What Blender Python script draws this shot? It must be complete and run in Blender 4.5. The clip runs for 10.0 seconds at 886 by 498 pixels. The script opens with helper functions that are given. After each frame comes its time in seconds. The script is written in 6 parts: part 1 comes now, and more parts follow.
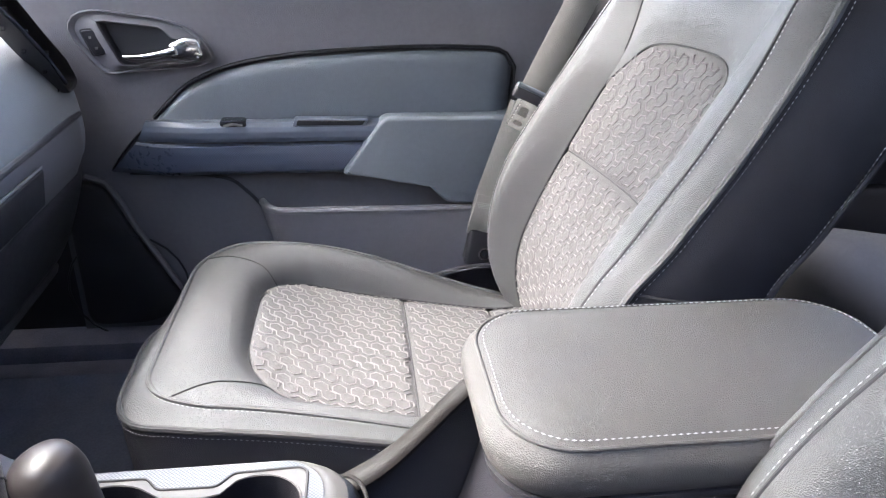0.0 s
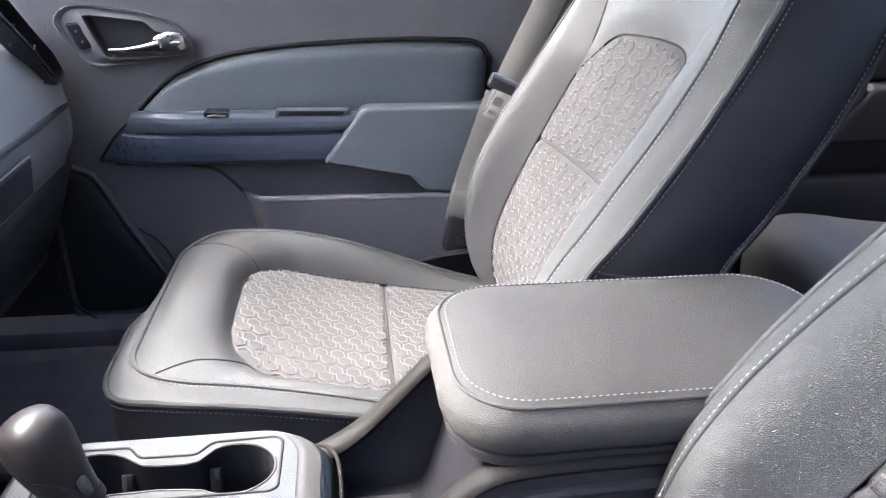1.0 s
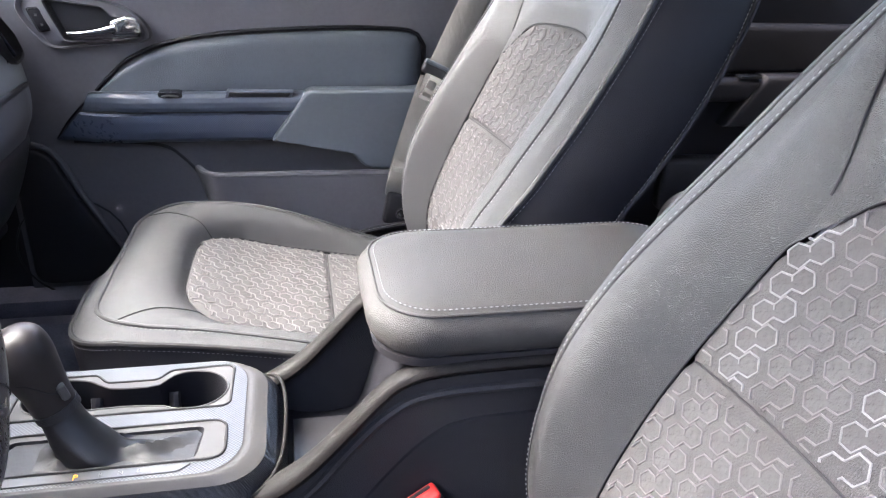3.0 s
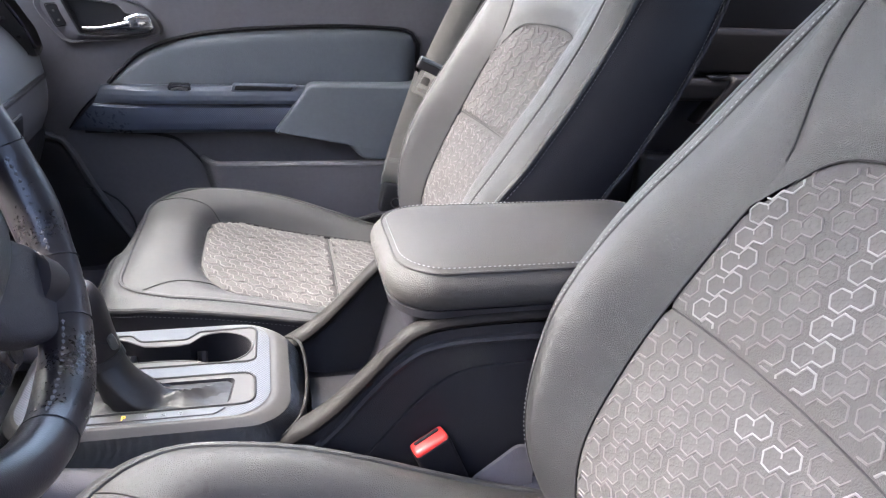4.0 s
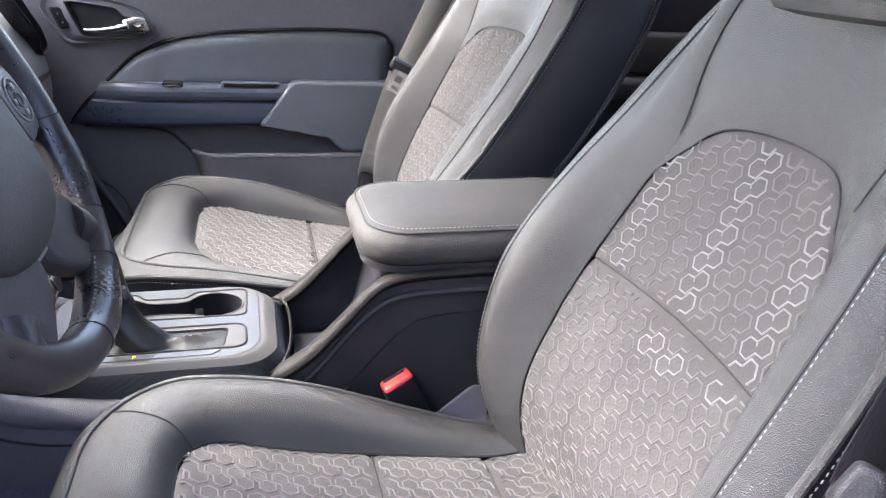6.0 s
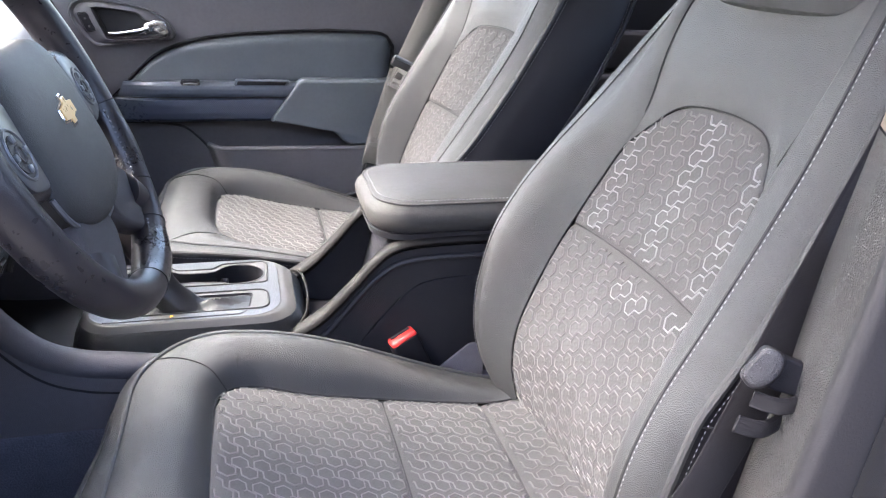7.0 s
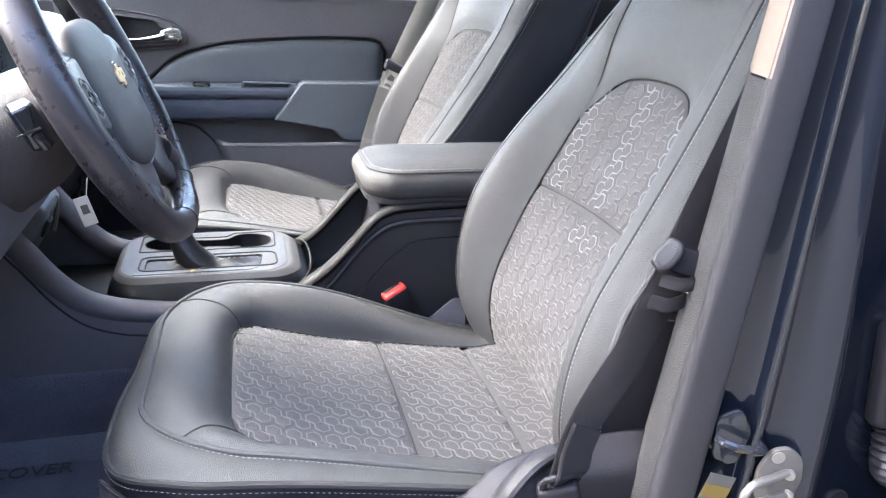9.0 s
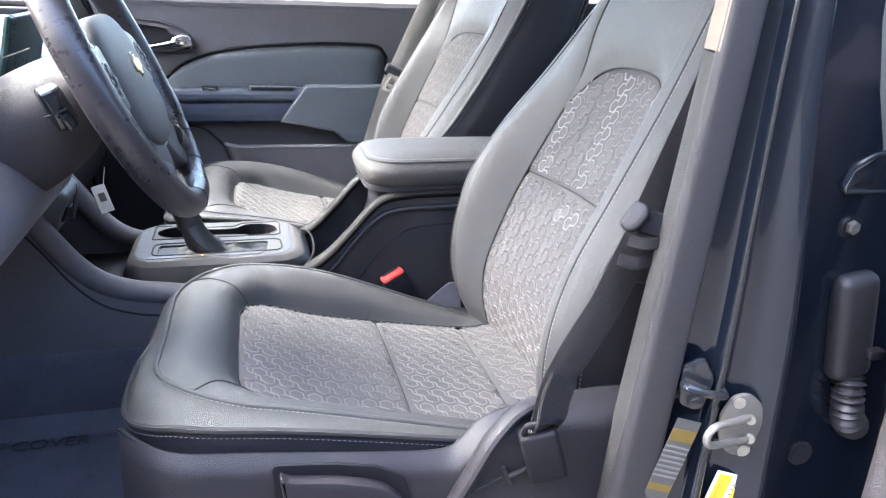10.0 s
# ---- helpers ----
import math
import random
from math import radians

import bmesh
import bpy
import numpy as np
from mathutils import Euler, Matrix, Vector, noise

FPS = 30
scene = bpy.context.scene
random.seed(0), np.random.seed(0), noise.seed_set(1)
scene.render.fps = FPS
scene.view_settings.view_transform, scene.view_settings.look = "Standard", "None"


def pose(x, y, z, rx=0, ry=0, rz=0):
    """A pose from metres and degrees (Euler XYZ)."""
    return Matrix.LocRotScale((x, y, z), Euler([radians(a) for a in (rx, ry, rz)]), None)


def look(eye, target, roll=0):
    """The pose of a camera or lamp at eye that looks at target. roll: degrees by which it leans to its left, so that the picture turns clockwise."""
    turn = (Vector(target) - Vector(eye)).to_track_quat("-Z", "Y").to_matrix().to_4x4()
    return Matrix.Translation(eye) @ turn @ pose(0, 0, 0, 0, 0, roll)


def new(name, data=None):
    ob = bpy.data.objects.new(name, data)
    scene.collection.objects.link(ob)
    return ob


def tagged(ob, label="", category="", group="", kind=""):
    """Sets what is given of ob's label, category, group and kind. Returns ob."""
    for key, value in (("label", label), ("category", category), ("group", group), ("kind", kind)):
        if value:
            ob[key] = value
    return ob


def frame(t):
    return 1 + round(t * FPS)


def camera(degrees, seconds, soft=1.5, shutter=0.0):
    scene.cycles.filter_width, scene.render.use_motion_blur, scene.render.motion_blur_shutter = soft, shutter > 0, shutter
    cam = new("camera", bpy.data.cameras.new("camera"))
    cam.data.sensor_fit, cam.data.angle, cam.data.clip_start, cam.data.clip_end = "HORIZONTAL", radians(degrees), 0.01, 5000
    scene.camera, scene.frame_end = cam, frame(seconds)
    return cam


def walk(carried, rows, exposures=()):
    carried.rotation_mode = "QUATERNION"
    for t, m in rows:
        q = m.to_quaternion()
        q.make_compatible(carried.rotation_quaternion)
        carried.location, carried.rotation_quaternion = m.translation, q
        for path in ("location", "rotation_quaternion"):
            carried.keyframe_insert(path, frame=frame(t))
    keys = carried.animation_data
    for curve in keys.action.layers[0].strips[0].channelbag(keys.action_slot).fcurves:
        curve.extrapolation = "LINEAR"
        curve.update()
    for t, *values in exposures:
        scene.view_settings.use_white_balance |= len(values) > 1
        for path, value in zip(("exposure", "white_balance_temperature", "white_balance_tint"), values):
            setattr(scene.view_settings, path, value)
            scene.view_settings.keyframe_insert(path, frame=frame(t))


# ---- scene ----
cam = camera(62.3, 10.0, soft=1.1)
PATH = [
    (0, (-0.242, -0.466, 1.421), (0.001, 1.331, 0.577), 1.3),
    (0.5, (-0.233, -0.483, 1.425), (0.016, 1.309, 0.572), 1.3),
    (1, (-0.22, -0.509, 1.424), (0.035, 1.281, 0.568), 1.1),
    (1.5, (-0.204, -0.533, 1.421), (0.068, 1.255, 0.568), 1.3),
    (2, (-0.19, -0.558, 1.42), (0.11, 1.227, 0.57), 1.5),
    (2.5, (-0.196, -0.597, 1.425), (0.145, 1.179, 0.57), 2.0),
    (4, (-0.265, -0.727, 1.423), (0.184, 1.037, 0.595), 3.5),
    (4.5, (-0.287, -0.769, 1.426), (0.186, 0.993, 0.606), 4.0),
    (5, (-0.29, -0.798, 1.423), (0.192, 0.966, 0.614), 4.1),
    (5.5, (-0.27, -0.827, 1.427), (0.22, 0.937, 0.62), 4.1),
    (7, (-0.307, -0.993, 1.436), (0.192, 0.774, 0.644), 3.2),
    (7.5, (-0.328, -1.055, 1.427), (0.177, 0.717, 0.648), 3.3),
    (8, (-0.336, -1.098, 1.416), (0.182, 0.678, 0.657), 3.5),
    (8.5, (-0.336, -1.122, 1.413), (0.179, 0.659, 0.664), 3.1),
    (9, (-0.333, -1.165, 1.406), (0.179, 0.626, 0.679), 2.8),
    (9.5, (-0.339, -1.212, 1.394), (0.169, 0.588, 0.686), 2.5),
    (10, (-0.334, -1.247, 1.383), (0.162, 0.565, 0.696), 2.2),
]
walk(cam, [(t, look(eye, target, roll)) for t, eye, target, roll in PATH], [(0.0, 3.88, 6250.0, 15.5), (2.5, 3.78, 6260.0, 16.5), (4.5, 3.62, 6370.0, 17.0), (5.5, 3.62, 6370.0, 17.0), (7.5, 3.72, 6320.0, 16.0), (10.0, 3.88, 6080.0, 13.5)])

# ---- daylight ----
world = bpy.data.worlds.new("daylight")
scene.world = world
world.use_nodes = True
wn = world.node_tree
sky = wn.nodes.new("ShaderNodeTexSky")
sky.sky_type = "NISHITA"
sky.sun_disc = False
SUN_ELEV, SUN_AZ = 50.0, 163.0
sky.sun_elevation, sky.sun_rotation = radians(SUN_ELEV), radians(90 - SUN_AZ)
sky.air_density, sky.dust_density = 1.0, 5.0
wn.links.new(sky.outputs[0], wn.nodes["Background"].inputs[0])
wn.nodes["Background"].inputs[1].default_value = 0.190
sun_data = bpy.data.lights.new("sun", "SUN")
sun_data.energy, sun_data.angle, sun_data.color = 1.35, radians(28), (1.0, 0.95, 0.88)
sun = new("sun", sun_data)
sx, sy, sz = (math.cos(radians(SUN_ELEV)) * math.cos(radians(SUN_AZ)), math.cos(radians(SUN_ELEV)) * math.sin(radians(SUN_AZ)), math.sin(radians(SUN_ELEV)))
sun.matrix_world = look((sx * 20, sy * 20, sz * 20), (0, 0, 0))


# ---- materials ----
def material(name, color, rough=0.5, metal=0.0, grain=0.0, grain_scale=600.0, grain_kind="voronoi", vary=0.12, vary_scale=9.0,
             coat=0.0, sheen=0.0, spec=0.5, rough_vary=0.06, island=0.0, per_object=0.0):
    m = bpy.data.materials.new(name)
    m.use_nodes = True
    nt = m.node_tree
    b = nt.nodes["Principled BSDF"]
    N, L = nt.nodes.new, nt.links.new
    b.inputs["Metallic"].default_value = metal
    b.inputs["Coat Weight"].default_value = coat
    b.inputs["Coat Roughness"].default_value = 0.05
    b.inputs["Sheen Weight"].default_value = sheen
    b.inputs["Specular IOR Level"].default_value = spec
    tc = N("ShaderNodeTexCoord")
    n1 = N("ShaderNodeTexNoise")
    n1.inputs["Scale"].default_value, n1.inputs["Detail"].default_value = vary_scale, 5.0
    L(tc.outputs["Object"], n1.inputs["Vector"])
    n2 = N("ShaderNodeTexNoise")
    n2.inputs["Scale"].default_value, n2.inputs["Detail"].default_value = vary_scale * 14, 3.0
    L(tc.outputs["Object"], n2.inputs["Vector"])
    add = N("ShaderNodeMath")
    add.operation = "ADD"
    L(n1.outputs["Fac"], add.inputs[0])
    L(n2.outputs["Fac"], add.inputs[1])
    src = add.outputs[0]
    if island or per_object:
        extra = N("ShaderNodeNewGeometry") if island else N("ShaderNodeObjectInfo")
        sc = N("ShaderNodeMath")
        sc.operation = "MULTIPLY_ADD"
        L(extra.outputs["Random Per Island" if island else "Random"], sc.inputs[0])
        sc.inputs[1].default_value = (island or per_object) * 2
        L(src, sc.inputs[2])
        src = sc.outputs[0]
    mr = N("ShaderNodeMapRange")
    mr.inputs["From Min"].default_value, mr.inputs["From Max"].default_value = 0.6, 1.4 + 2 * (island + per_object)
    mr.inputs["To Min"].default_value, mr.inputs["To Max"].default_value = 1 - vary, 1 + vary + 2 * (island + per_object)
    L(src, mr.inputs["Value"])
    mul = N("ShaderNodeVectorMath")
    mul.operation = "SCALE"
    mul.inputs[0].default_value = color
    L(mr.outputs[0], mul.inputs["Scale"])
    L(mul.outputs[0], b.inputs["Base Color"])
    rr = N("ShaderNodeMapRange")
    rr.inputs["From Min"].default_value, rr.inputs["From Max"].default_value = 0.6, 1.4
    rr.inputs["To Min"].default_value, rr.inputs["To Max"].default_value = max(0.02, rough - rough_vary), min(1.0, rough + rough_vary)
    L(add.outputs[0], rr.inputs["Value"])
    L(rr.outputs[0], b.inputs["Roughness"])
    if grain:
        bump = N("ShaderNodeBump")
        bump.inputs["Strength"].default_value, bump.inputs["Distance"].default_value = grain, 0.0012
        if grain_kind == "voronoi":
            g = N("ShaderNodeTexVoronoi")
            g.inputs["Scale"].default_value = grain_scale
            L(tc.outputs["Object"], g.inputs["Vector"])
            L(g.outputs["Distance"], bump.inputs["Height"])
        elif grain_kind == "noise":
            g = N("ShaderNodeTexNoise")
            g.inputs["Scale"].default_value, g.inputs["Detail"].default_value = grain_scale, 6.0
            L(tc.outputs["Object"], g.inputs["Vector"])
            L(g.outputs["Fac"], bump.inputs["Height"])
        else:
            g = N("ShaderNodeTexWave")
            g.inputs["Scale"].default_value, g.inputs["Distortion"].default_value, g.inputs["Detail"].default_value = grain_scale, 2.0, 2.0
            g.bands_direction = grain_kind
            L(tc.outputs["Object"], g.inputs["Vector"])
            L(g.outputs["Fac"], bump.inputs["Height"])
        L(bump.outputs[0], b.inputs["Normal"])
    return m


def checker_material(name, c1, c2, scale, rough=0.3, coat=0.6):
    m = material(name, c1, rough, coat=coat, vary=0.05)
    nt = m.node_tree
    b = nt.nodes["Principled BSDF"]
    tc = nt.nodes.new("ShaderNodeTexCoord")
    ch = nt.nodes.new("ShaderNodeTexChecker")
    ch.inputs["Color1"].default_value, ch.inputs["Color2"].default_value, ch.inputs["Scale"].default_value = (*c1, 1), (*c2, 1), scale
    nt.links.new(tc.outputs["Object"], ch.inputs["Vector"])
    nt.links.new(ch.outputs["Color"], b.inputs["Base Color"])
    return m


def glow_material(name, color, strength):
    m = material(name, color, 0.4)
    b = m.node_tree.nodes["Principled BSDF"]
    b.inputs["Emission Color"].default_value = (*color, 1)
    b.inputs["Emission Strength"].default_value = strength
    return m


def glass_material(name, tint=(0.9, 0.97, 0.95)):
    m = bpy.data.materials.new(name)
    m.use_nodes = True
    b = m.node_tree.nodes["Principled BSDF"]
    b.inputs["Base Color"].default_value = (*tint, 1)
    b.inputs["Roughness"].default_value, b.inputs["IOR"].default_value = 0.0, 1.45
    b.inputs["Transmission Weight"].default_value = 1.0
    return m


LEATHER = material("black_leather", (0.020, 0.0205, 0.021), 0.55, grain=0.6, grain_scale=1000, vary=0.14, rough_vary=0.07, spec=0.75)
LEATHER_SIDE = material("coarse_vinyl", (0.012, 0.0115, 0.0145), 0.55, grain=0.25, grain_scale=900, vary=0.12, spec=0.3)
LEATHER_LID = material("worn_matt_leather", (0.044, 0.042, 0.0395), 0.56, grain=0.45, grain_scale=1000, vary=0.16, rough_vary=0.08, spec=0.30)
FABRIC = material("grey_woven_cloth", (0.055, 0.052, 0.052), 0.88, grain=0.9, grain_scale=650, grain_kind="noise", vary=0.14, sheen=0.06, spec=0.3)
FABRIC_PAD = material("ribbed_grey_cloth", (0.055, 0.052, 0.052), 0.88, grain=1.0, grain_scale=240, grain_kind="Z", vary=0.16, sheen=0.04, spec=0.3, per_object=0.12)
EMBOSS = material("raised_cloth_outline", (0.107, 0.102, 0.100), 0.78, grain=0.3, grain_scale=900, grain_kind="noise", vary=0.12, spec=0.25, per_object=0.12)
# a little shinier; the paler colour also paints sheen onto chosen outlines
EMBOSS_BRIGHT = material("sheen_tinted_outline", (0.150, 0.146, 0.146), 0.66, grain=0.3, grain_scale=900, grain_kind="noise", vary=0.12, spec=0.4, per_object=0.25)

LEATHER_WRINKLED = material("worn_shiny_leather", (0.013, 0.011, 0.013), 0.32, grain=0.8, grain_scale=45, grain_kind="noise", vary=0.2, vary_scale=30, rough_vary=0.10, spec=0.6)
BOOT = material("crumpled_black_leather", (0.006, 0.006, 0.007), 0.50, grain=0.3, grain_scale=70, grain_kind="noise", vary=0.1, spec=0.5)
LEATHER_DARK = material("worn_black_leather", (0.026, 0.023, 0.025), 0.30, grain=0.10, grain_scale=900, vary=0.2)
SATIN_DARK = material("dark_satin_line", (0.13, 0.135, 0.145), 0.35, metal=0.3)
THREAD = material("pale_grey_thread", (0.23, 0.23, 0.235), 0.75, vary=0.1)
SEAM = material("dark_seam", (0.012, 0.012, 0.013), 0.8)
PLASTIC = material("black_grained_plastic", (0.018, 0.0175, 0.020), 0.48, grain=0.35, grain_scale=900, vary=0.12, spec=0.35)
PLASTIC_RAIL = material("satin_black_plastic", (0.009, 0.008, 0.0075), 0.55, grain=0.25, grain_scale=1000, vary=0.12, spec=0.15)
KNEE = material("ash_grey_plastic", (0.09, 0.086, 0.098), 0.55, grain=0.3, grain_scale=900, vary=0.12)
PLASTIC_SMOOTH = material("smooth_brown_black_plastic", (0.020, 0.017, 0.017), 0.42, vary=0.15, spec=0.3, grain=0.06, grain_scale=600, grain_kind="noise")
SHROUD = material("brown_grey_plastic", (0.050, 0.045, 0.046), 0.62, grain=0.4, grain_scale=800, vary=0.12, spec=0.3)
HUB = material("soft_grey_black_vinyl", (0.028, 0.027, 0.027), 0.55, grain=0.3, grain_scale=900, vary=0.10)
TRIM_SIDE = material("grained_side_trim", (0.017, 0.016, 0.019), 0.42, grain=0.3, grain_scale=1000, vary=0.12, spec=0.3)
# surface of the unseen wall that holds back low sky light
DARK_WALL = material("dark_blocker", (0.020, 0.022, 0.024), 0.9, grain=0.3, grain_scale=40, grain_kind="noise", vary=0.2, vary_scale=1.0)
PLASTIC_SOFT = material("blue_grey_soft_trim", (0.058, 0.068, 0.080), 0.44, grain=0.3, grain_scale=800, vary=0.10)
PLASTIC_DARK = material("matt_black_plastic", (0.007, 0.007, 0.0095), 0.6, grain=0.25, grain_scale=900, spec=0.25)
DASH_GREY = material("grey_dash_skin", (0.155, 0.165, 0.180), 0.60, grain=0.35, grain_scale=700)
GLOSS = material("gloss_black_trim", (0.012, 0.014, 0.018), 0.18, vary=0.1, coat=0.4)
SATIN = material("satin_silver_trim", (0.052, 0.051, 0.050), 0.50, metal=0.0, spec=0.35, vary=0.06, grain=0.05, grain_scale=500, grain_kind="noise")
CHROME = material("polished_chrome", (0.75, 0.74, 0.72), 0.08, metal=1.0, vary=0.03, rough_vary=0.03)
STEEL_DULL = material("dull_zinc_plate", (0.13, 0.125, 0.115), 0.45, metal=0.6, vary=0.2, grain=0.15, grain_scale=300, grain_kind="noise")
STEEL = material("zinc_plated_steel", (0.34, 0.33, 0.30), 0.34, metal=0.85, vary=0.15, grain=0.1, grain_scale=400, grain_kind="noise")
ARM_SATIN = material("dark_satin_shelf", (0.052, 0.062, 0.082), 0.32, grain=0.1, grain_scale=900, vary=0.10)
ARM_BAND = checker_material("fine_weave_band", (0.030, 0.038, 0.058), (0.050, 0.060, 0.085), 500, rough=0.30, coat=0.3)
CARBON = material("fine_ribbed_dark_trim", (0.004, 0.005, 0.007), 0.34, grain=0.5, grain_scale=300, grain_kind="Z", vary=0.08, coat=0.1, spec=0.4)
MESHGRILLE = checker_material("fine_mesh_trim", (0.014, 0.015, 0.017), (0.060, 0.061, 0.064), 560, rough=0.4, coat=0.1)
WEBBING = material("grey_belt_webbing", (0.090, 0.088, 0.082), 0.7, grain=0.8, grain_scale=330, grain_kind="X", vary=0.12, sheen=0.15)
WEBBING_DARK = material("black_belt_webbing", (0.014, 0.013, 0.015), 0.55, grain=0.7, grain_scale=520, grain_kind="Z", vary=0.12, spec=0.3)
THREAD_DARK = material("dark_grey_thread", (0.11, 0.11, 0.115), 0.8, vary=0.1)
DOOR_PLASTIC = material("blue_black_door_plastic", (0.085, 0.083, 0.092), 0.52, grain=0.35, grain_scale=900, vary=0.12)
RED = material("red_release_button", (0.62, 0.035, 0.03), 0.42, vary=0.06)
CARPET = material("black_carpet", (0.075, 0.077, 0.10), 0.95, grain=1.0, grain_scale=420, grain_kind="noise", vary=0.35, vary_scale=30)
FILM = material("clear_plastic_film", (0.10, 0.105, 0.13), 0.20, grain=0.9, grain_scale=14, grain_kind="noise", vary=0.2, vary_scale=20)
INK = material("faint_dark_print", (0.015, 0.015, 0.017), 0.6)
PAINT = material("dark_metallic_paint", (0.007, 0.010, 0.017), 0.20, metal=0.25, spec=0.35, vary=0.06, coat=0.6, vary_scale=3)
RUBBER = material("grey_rubber_seal", (0.014, 0.0135, 0.016), 0.62, grain=0.2, grain_scale=500, grain_kind="noise")
RUBBER_BLACK = material("black_rubber", (0.016, 0.016, 0.019), 0.46, grain=0.15, grain_scale=300, grain_kind="noise")
TRIM_DOOR = material("grey_door_trim", (0.13, 0.12, 0.13), 0.6, grain=0.5, grain_scale=700, vary=0.12)
REAR_TRIM = material("brown_grey_door_trim", (0.034, 0.031, 0.033), 0.7, grain=0.5, grain_scale=700, vary=0.12)
TRIM_GREY = material("grey_pillar_trim", (0.022, 0.0215, 0.022), 0.75, grain=0.8, grain_scale=700, vary=0.12)
TRIM_CREAM = material("cream_pillar_trim", (0.17, 0.130, 0.100), 0.7, grain=0.3, grain_scale=700)
HEADLINER = material("light_grey_headliner", (0.45, 0.44, 0.42), 0.95, grain=0.4, grain_scale=800, grain_kind="noise")
# the warning label's shade is put into these darker paper and yellow tones
LABEL_SHADED = material("shaded_label_paper", (0.055, 0.054, 0.052), 0.5, vary=0.08)
YELLOW_SHADED = material("shaded_yellow_print", (0.11, 0.075, 0.012), 0.5, vary=0.08)
WHITE = material("white_label", (0.60, 0.60, 0.58), 0.5, vary=0.05)
YELLOW = material("yellow_label", (0.62, 0.42, 0.02), 0.5, vary=0.06)
GREYINK = material("grey_label_ink", (0.12, 0.12, 0.12), 0.6)
GOLD = material("gold_badge", (0.62, 0.42, 0.20), 0.3, metal=0.6, vary=0.08)
AMBER = glow_material("amber_lit_letter", (1.0, 0.42, 0.03), 0.07)
POD_SATIN = material("dull_silver_plastic", (0.058, 0.058, 0.061), 0.38, vary=0.06, spec=0.5)
GLASS = glass_material("window_glass")
SCREEN = material("dark_glass_screen", (0.008, 0.02, 0.02), 0.3, spec=0.3)
ASPHALT = material("worn_asphalt", (0.06, 0.06, 0.058), 0.9, grain=0.6, grain_scale=60, grain_kind="noise", vary=0.25, vary_scale=2)


def scuffed(name, center, radius):
    """Black leather with dark scuffs round a place."""
    m = LEATHER.copy()
    m.name = name
    nt = m.node_tree
    N, L = nt.nodes.new, nt.links.new
    b = nt.nodes["Principled BSDF"]
    src = b.inputs["Base Color"].links[0].from_socket
    tc = N("ShaderNodeTexCoord")
    far = N("ShaderNodeVectorMath")
    far.operation = "DISTANCE"
    far.inputs[1].default_value = center
    L(tc.outputs["Object"], far.inputs[0])
    n = N("ShaderNodeTexNoise")
    n.inputs["Scale"].default_value, n.inputs["Detail"].default_value, n.inputs["Roughness"].default_value = 90.0, 6.0, 0.75
    L(tc.outputs["Object"], n.inputs["Vector"])
    near = N("ShaderNodeMapRange")
    near.inputs["From Min"].default_value, near.inputs["From Max"].default_value = 0.0, radius
    near.inputs["To Min"].default_value, near.inputs["To Max"].default_value = 0.50, 0.76
    L(far.outputs["Value"], near.inputs["Value"])
    cut = N("ShaderNodeMath")
    cut.operation = "GREATER_THAN"
    L(n.outputs["Fac"], cut.inputs[0])
    L(near.outputs[0], cut.inputs[1])
    mix = N("ShaderNodeMix")
    mix.data_type = "RGBA"
    L(cut.outputs[0], mix.inputs[0])
    L(src, mix.inputs[6])
    mix.inputs[7].default_value = (0.006, 0.006, 0.007, 1)
    L(mix.outputs[2], b.inputs["Base Color"])
    return m


LEATHER_SCUFFED = scuffed("scuffed_black_leather", (-0.34, 0.178, 0.268), 0.055)


# ---- building tools ----
def table(points):
    """A smooth function through (x, y) points."""
    xs, ys = [p[0] for p in points], [p[1] for p in points]

    def f(x):
        if x <= xs[0]:
            return ys[0]
        if x >= xs[-1]:
            return ys[-1]
        i = max(j for j in range(len(xs) - 1) if xs[j] <= x)
        h = xs[i + 1] - xs[i]
        t = (x - xs[i]) / h
        m0 = (ys[i + 1] - ys[i - 1]) / (xs[i + 1] - xs[i - 1]) if i > 0 else (ys[1] - ys[0]) / h
        m1 = (ys[i + 2] - ys[i]) / (xs[i + 2] - xs[i]) if i + 2 < len(xs) else (ys[-1] - ys[-2]) / h
        return ((2 * t**3 - 3 * t**2 + 1) * ys[i] + (t**3 - 2 * t**2 + t) * h * m0 + (-2 * t**3 + 3 * t**2) * ys[i + 1] + (t**3 - t**2) * h * m1)
    return f


def smooth(points, per=8, closed=False):
    """A Catmull-Rom line through the points, per steps a span."""
    P = [Vector(p) for p in points]
    n, out = len(P), []
    spans = n if closed else n - 1
    for i in range(spans):
        if closed:
            a, b, c, d = P[i - 1], P[i], P[(i + 1) % n], P[(i + 2) % n]
        else:
            a, b, c, d = P[max(i - 1, 0)], P[i], P[i + 1], P[min(i + 2, n - 1)]
        for k in range(per):
            t = k / per
            out.append(0.5 * ((2 * b) + (c - a) * t + (2 * a - 5 * b + 4 * c - d) * t * t + (3 * b - a - 3 * c + d) * t**3))
    if not closed:
        out.append(P[-1].copy())
    return out


def even(points, step):
    """Points at even steps along a line, with the way there."""
    out, left = [], 0.0
    for a, b in zip(points, points[1:]):
        a, b = Vector(a), Vector(b)
        ln = (b - a).length
        if ln < 1e-9:
            continue
        while left <= ln:
            out.append((a.lerp(b, left / ln), (b - a) / ln))
            left += step
        left -= ln
    return out


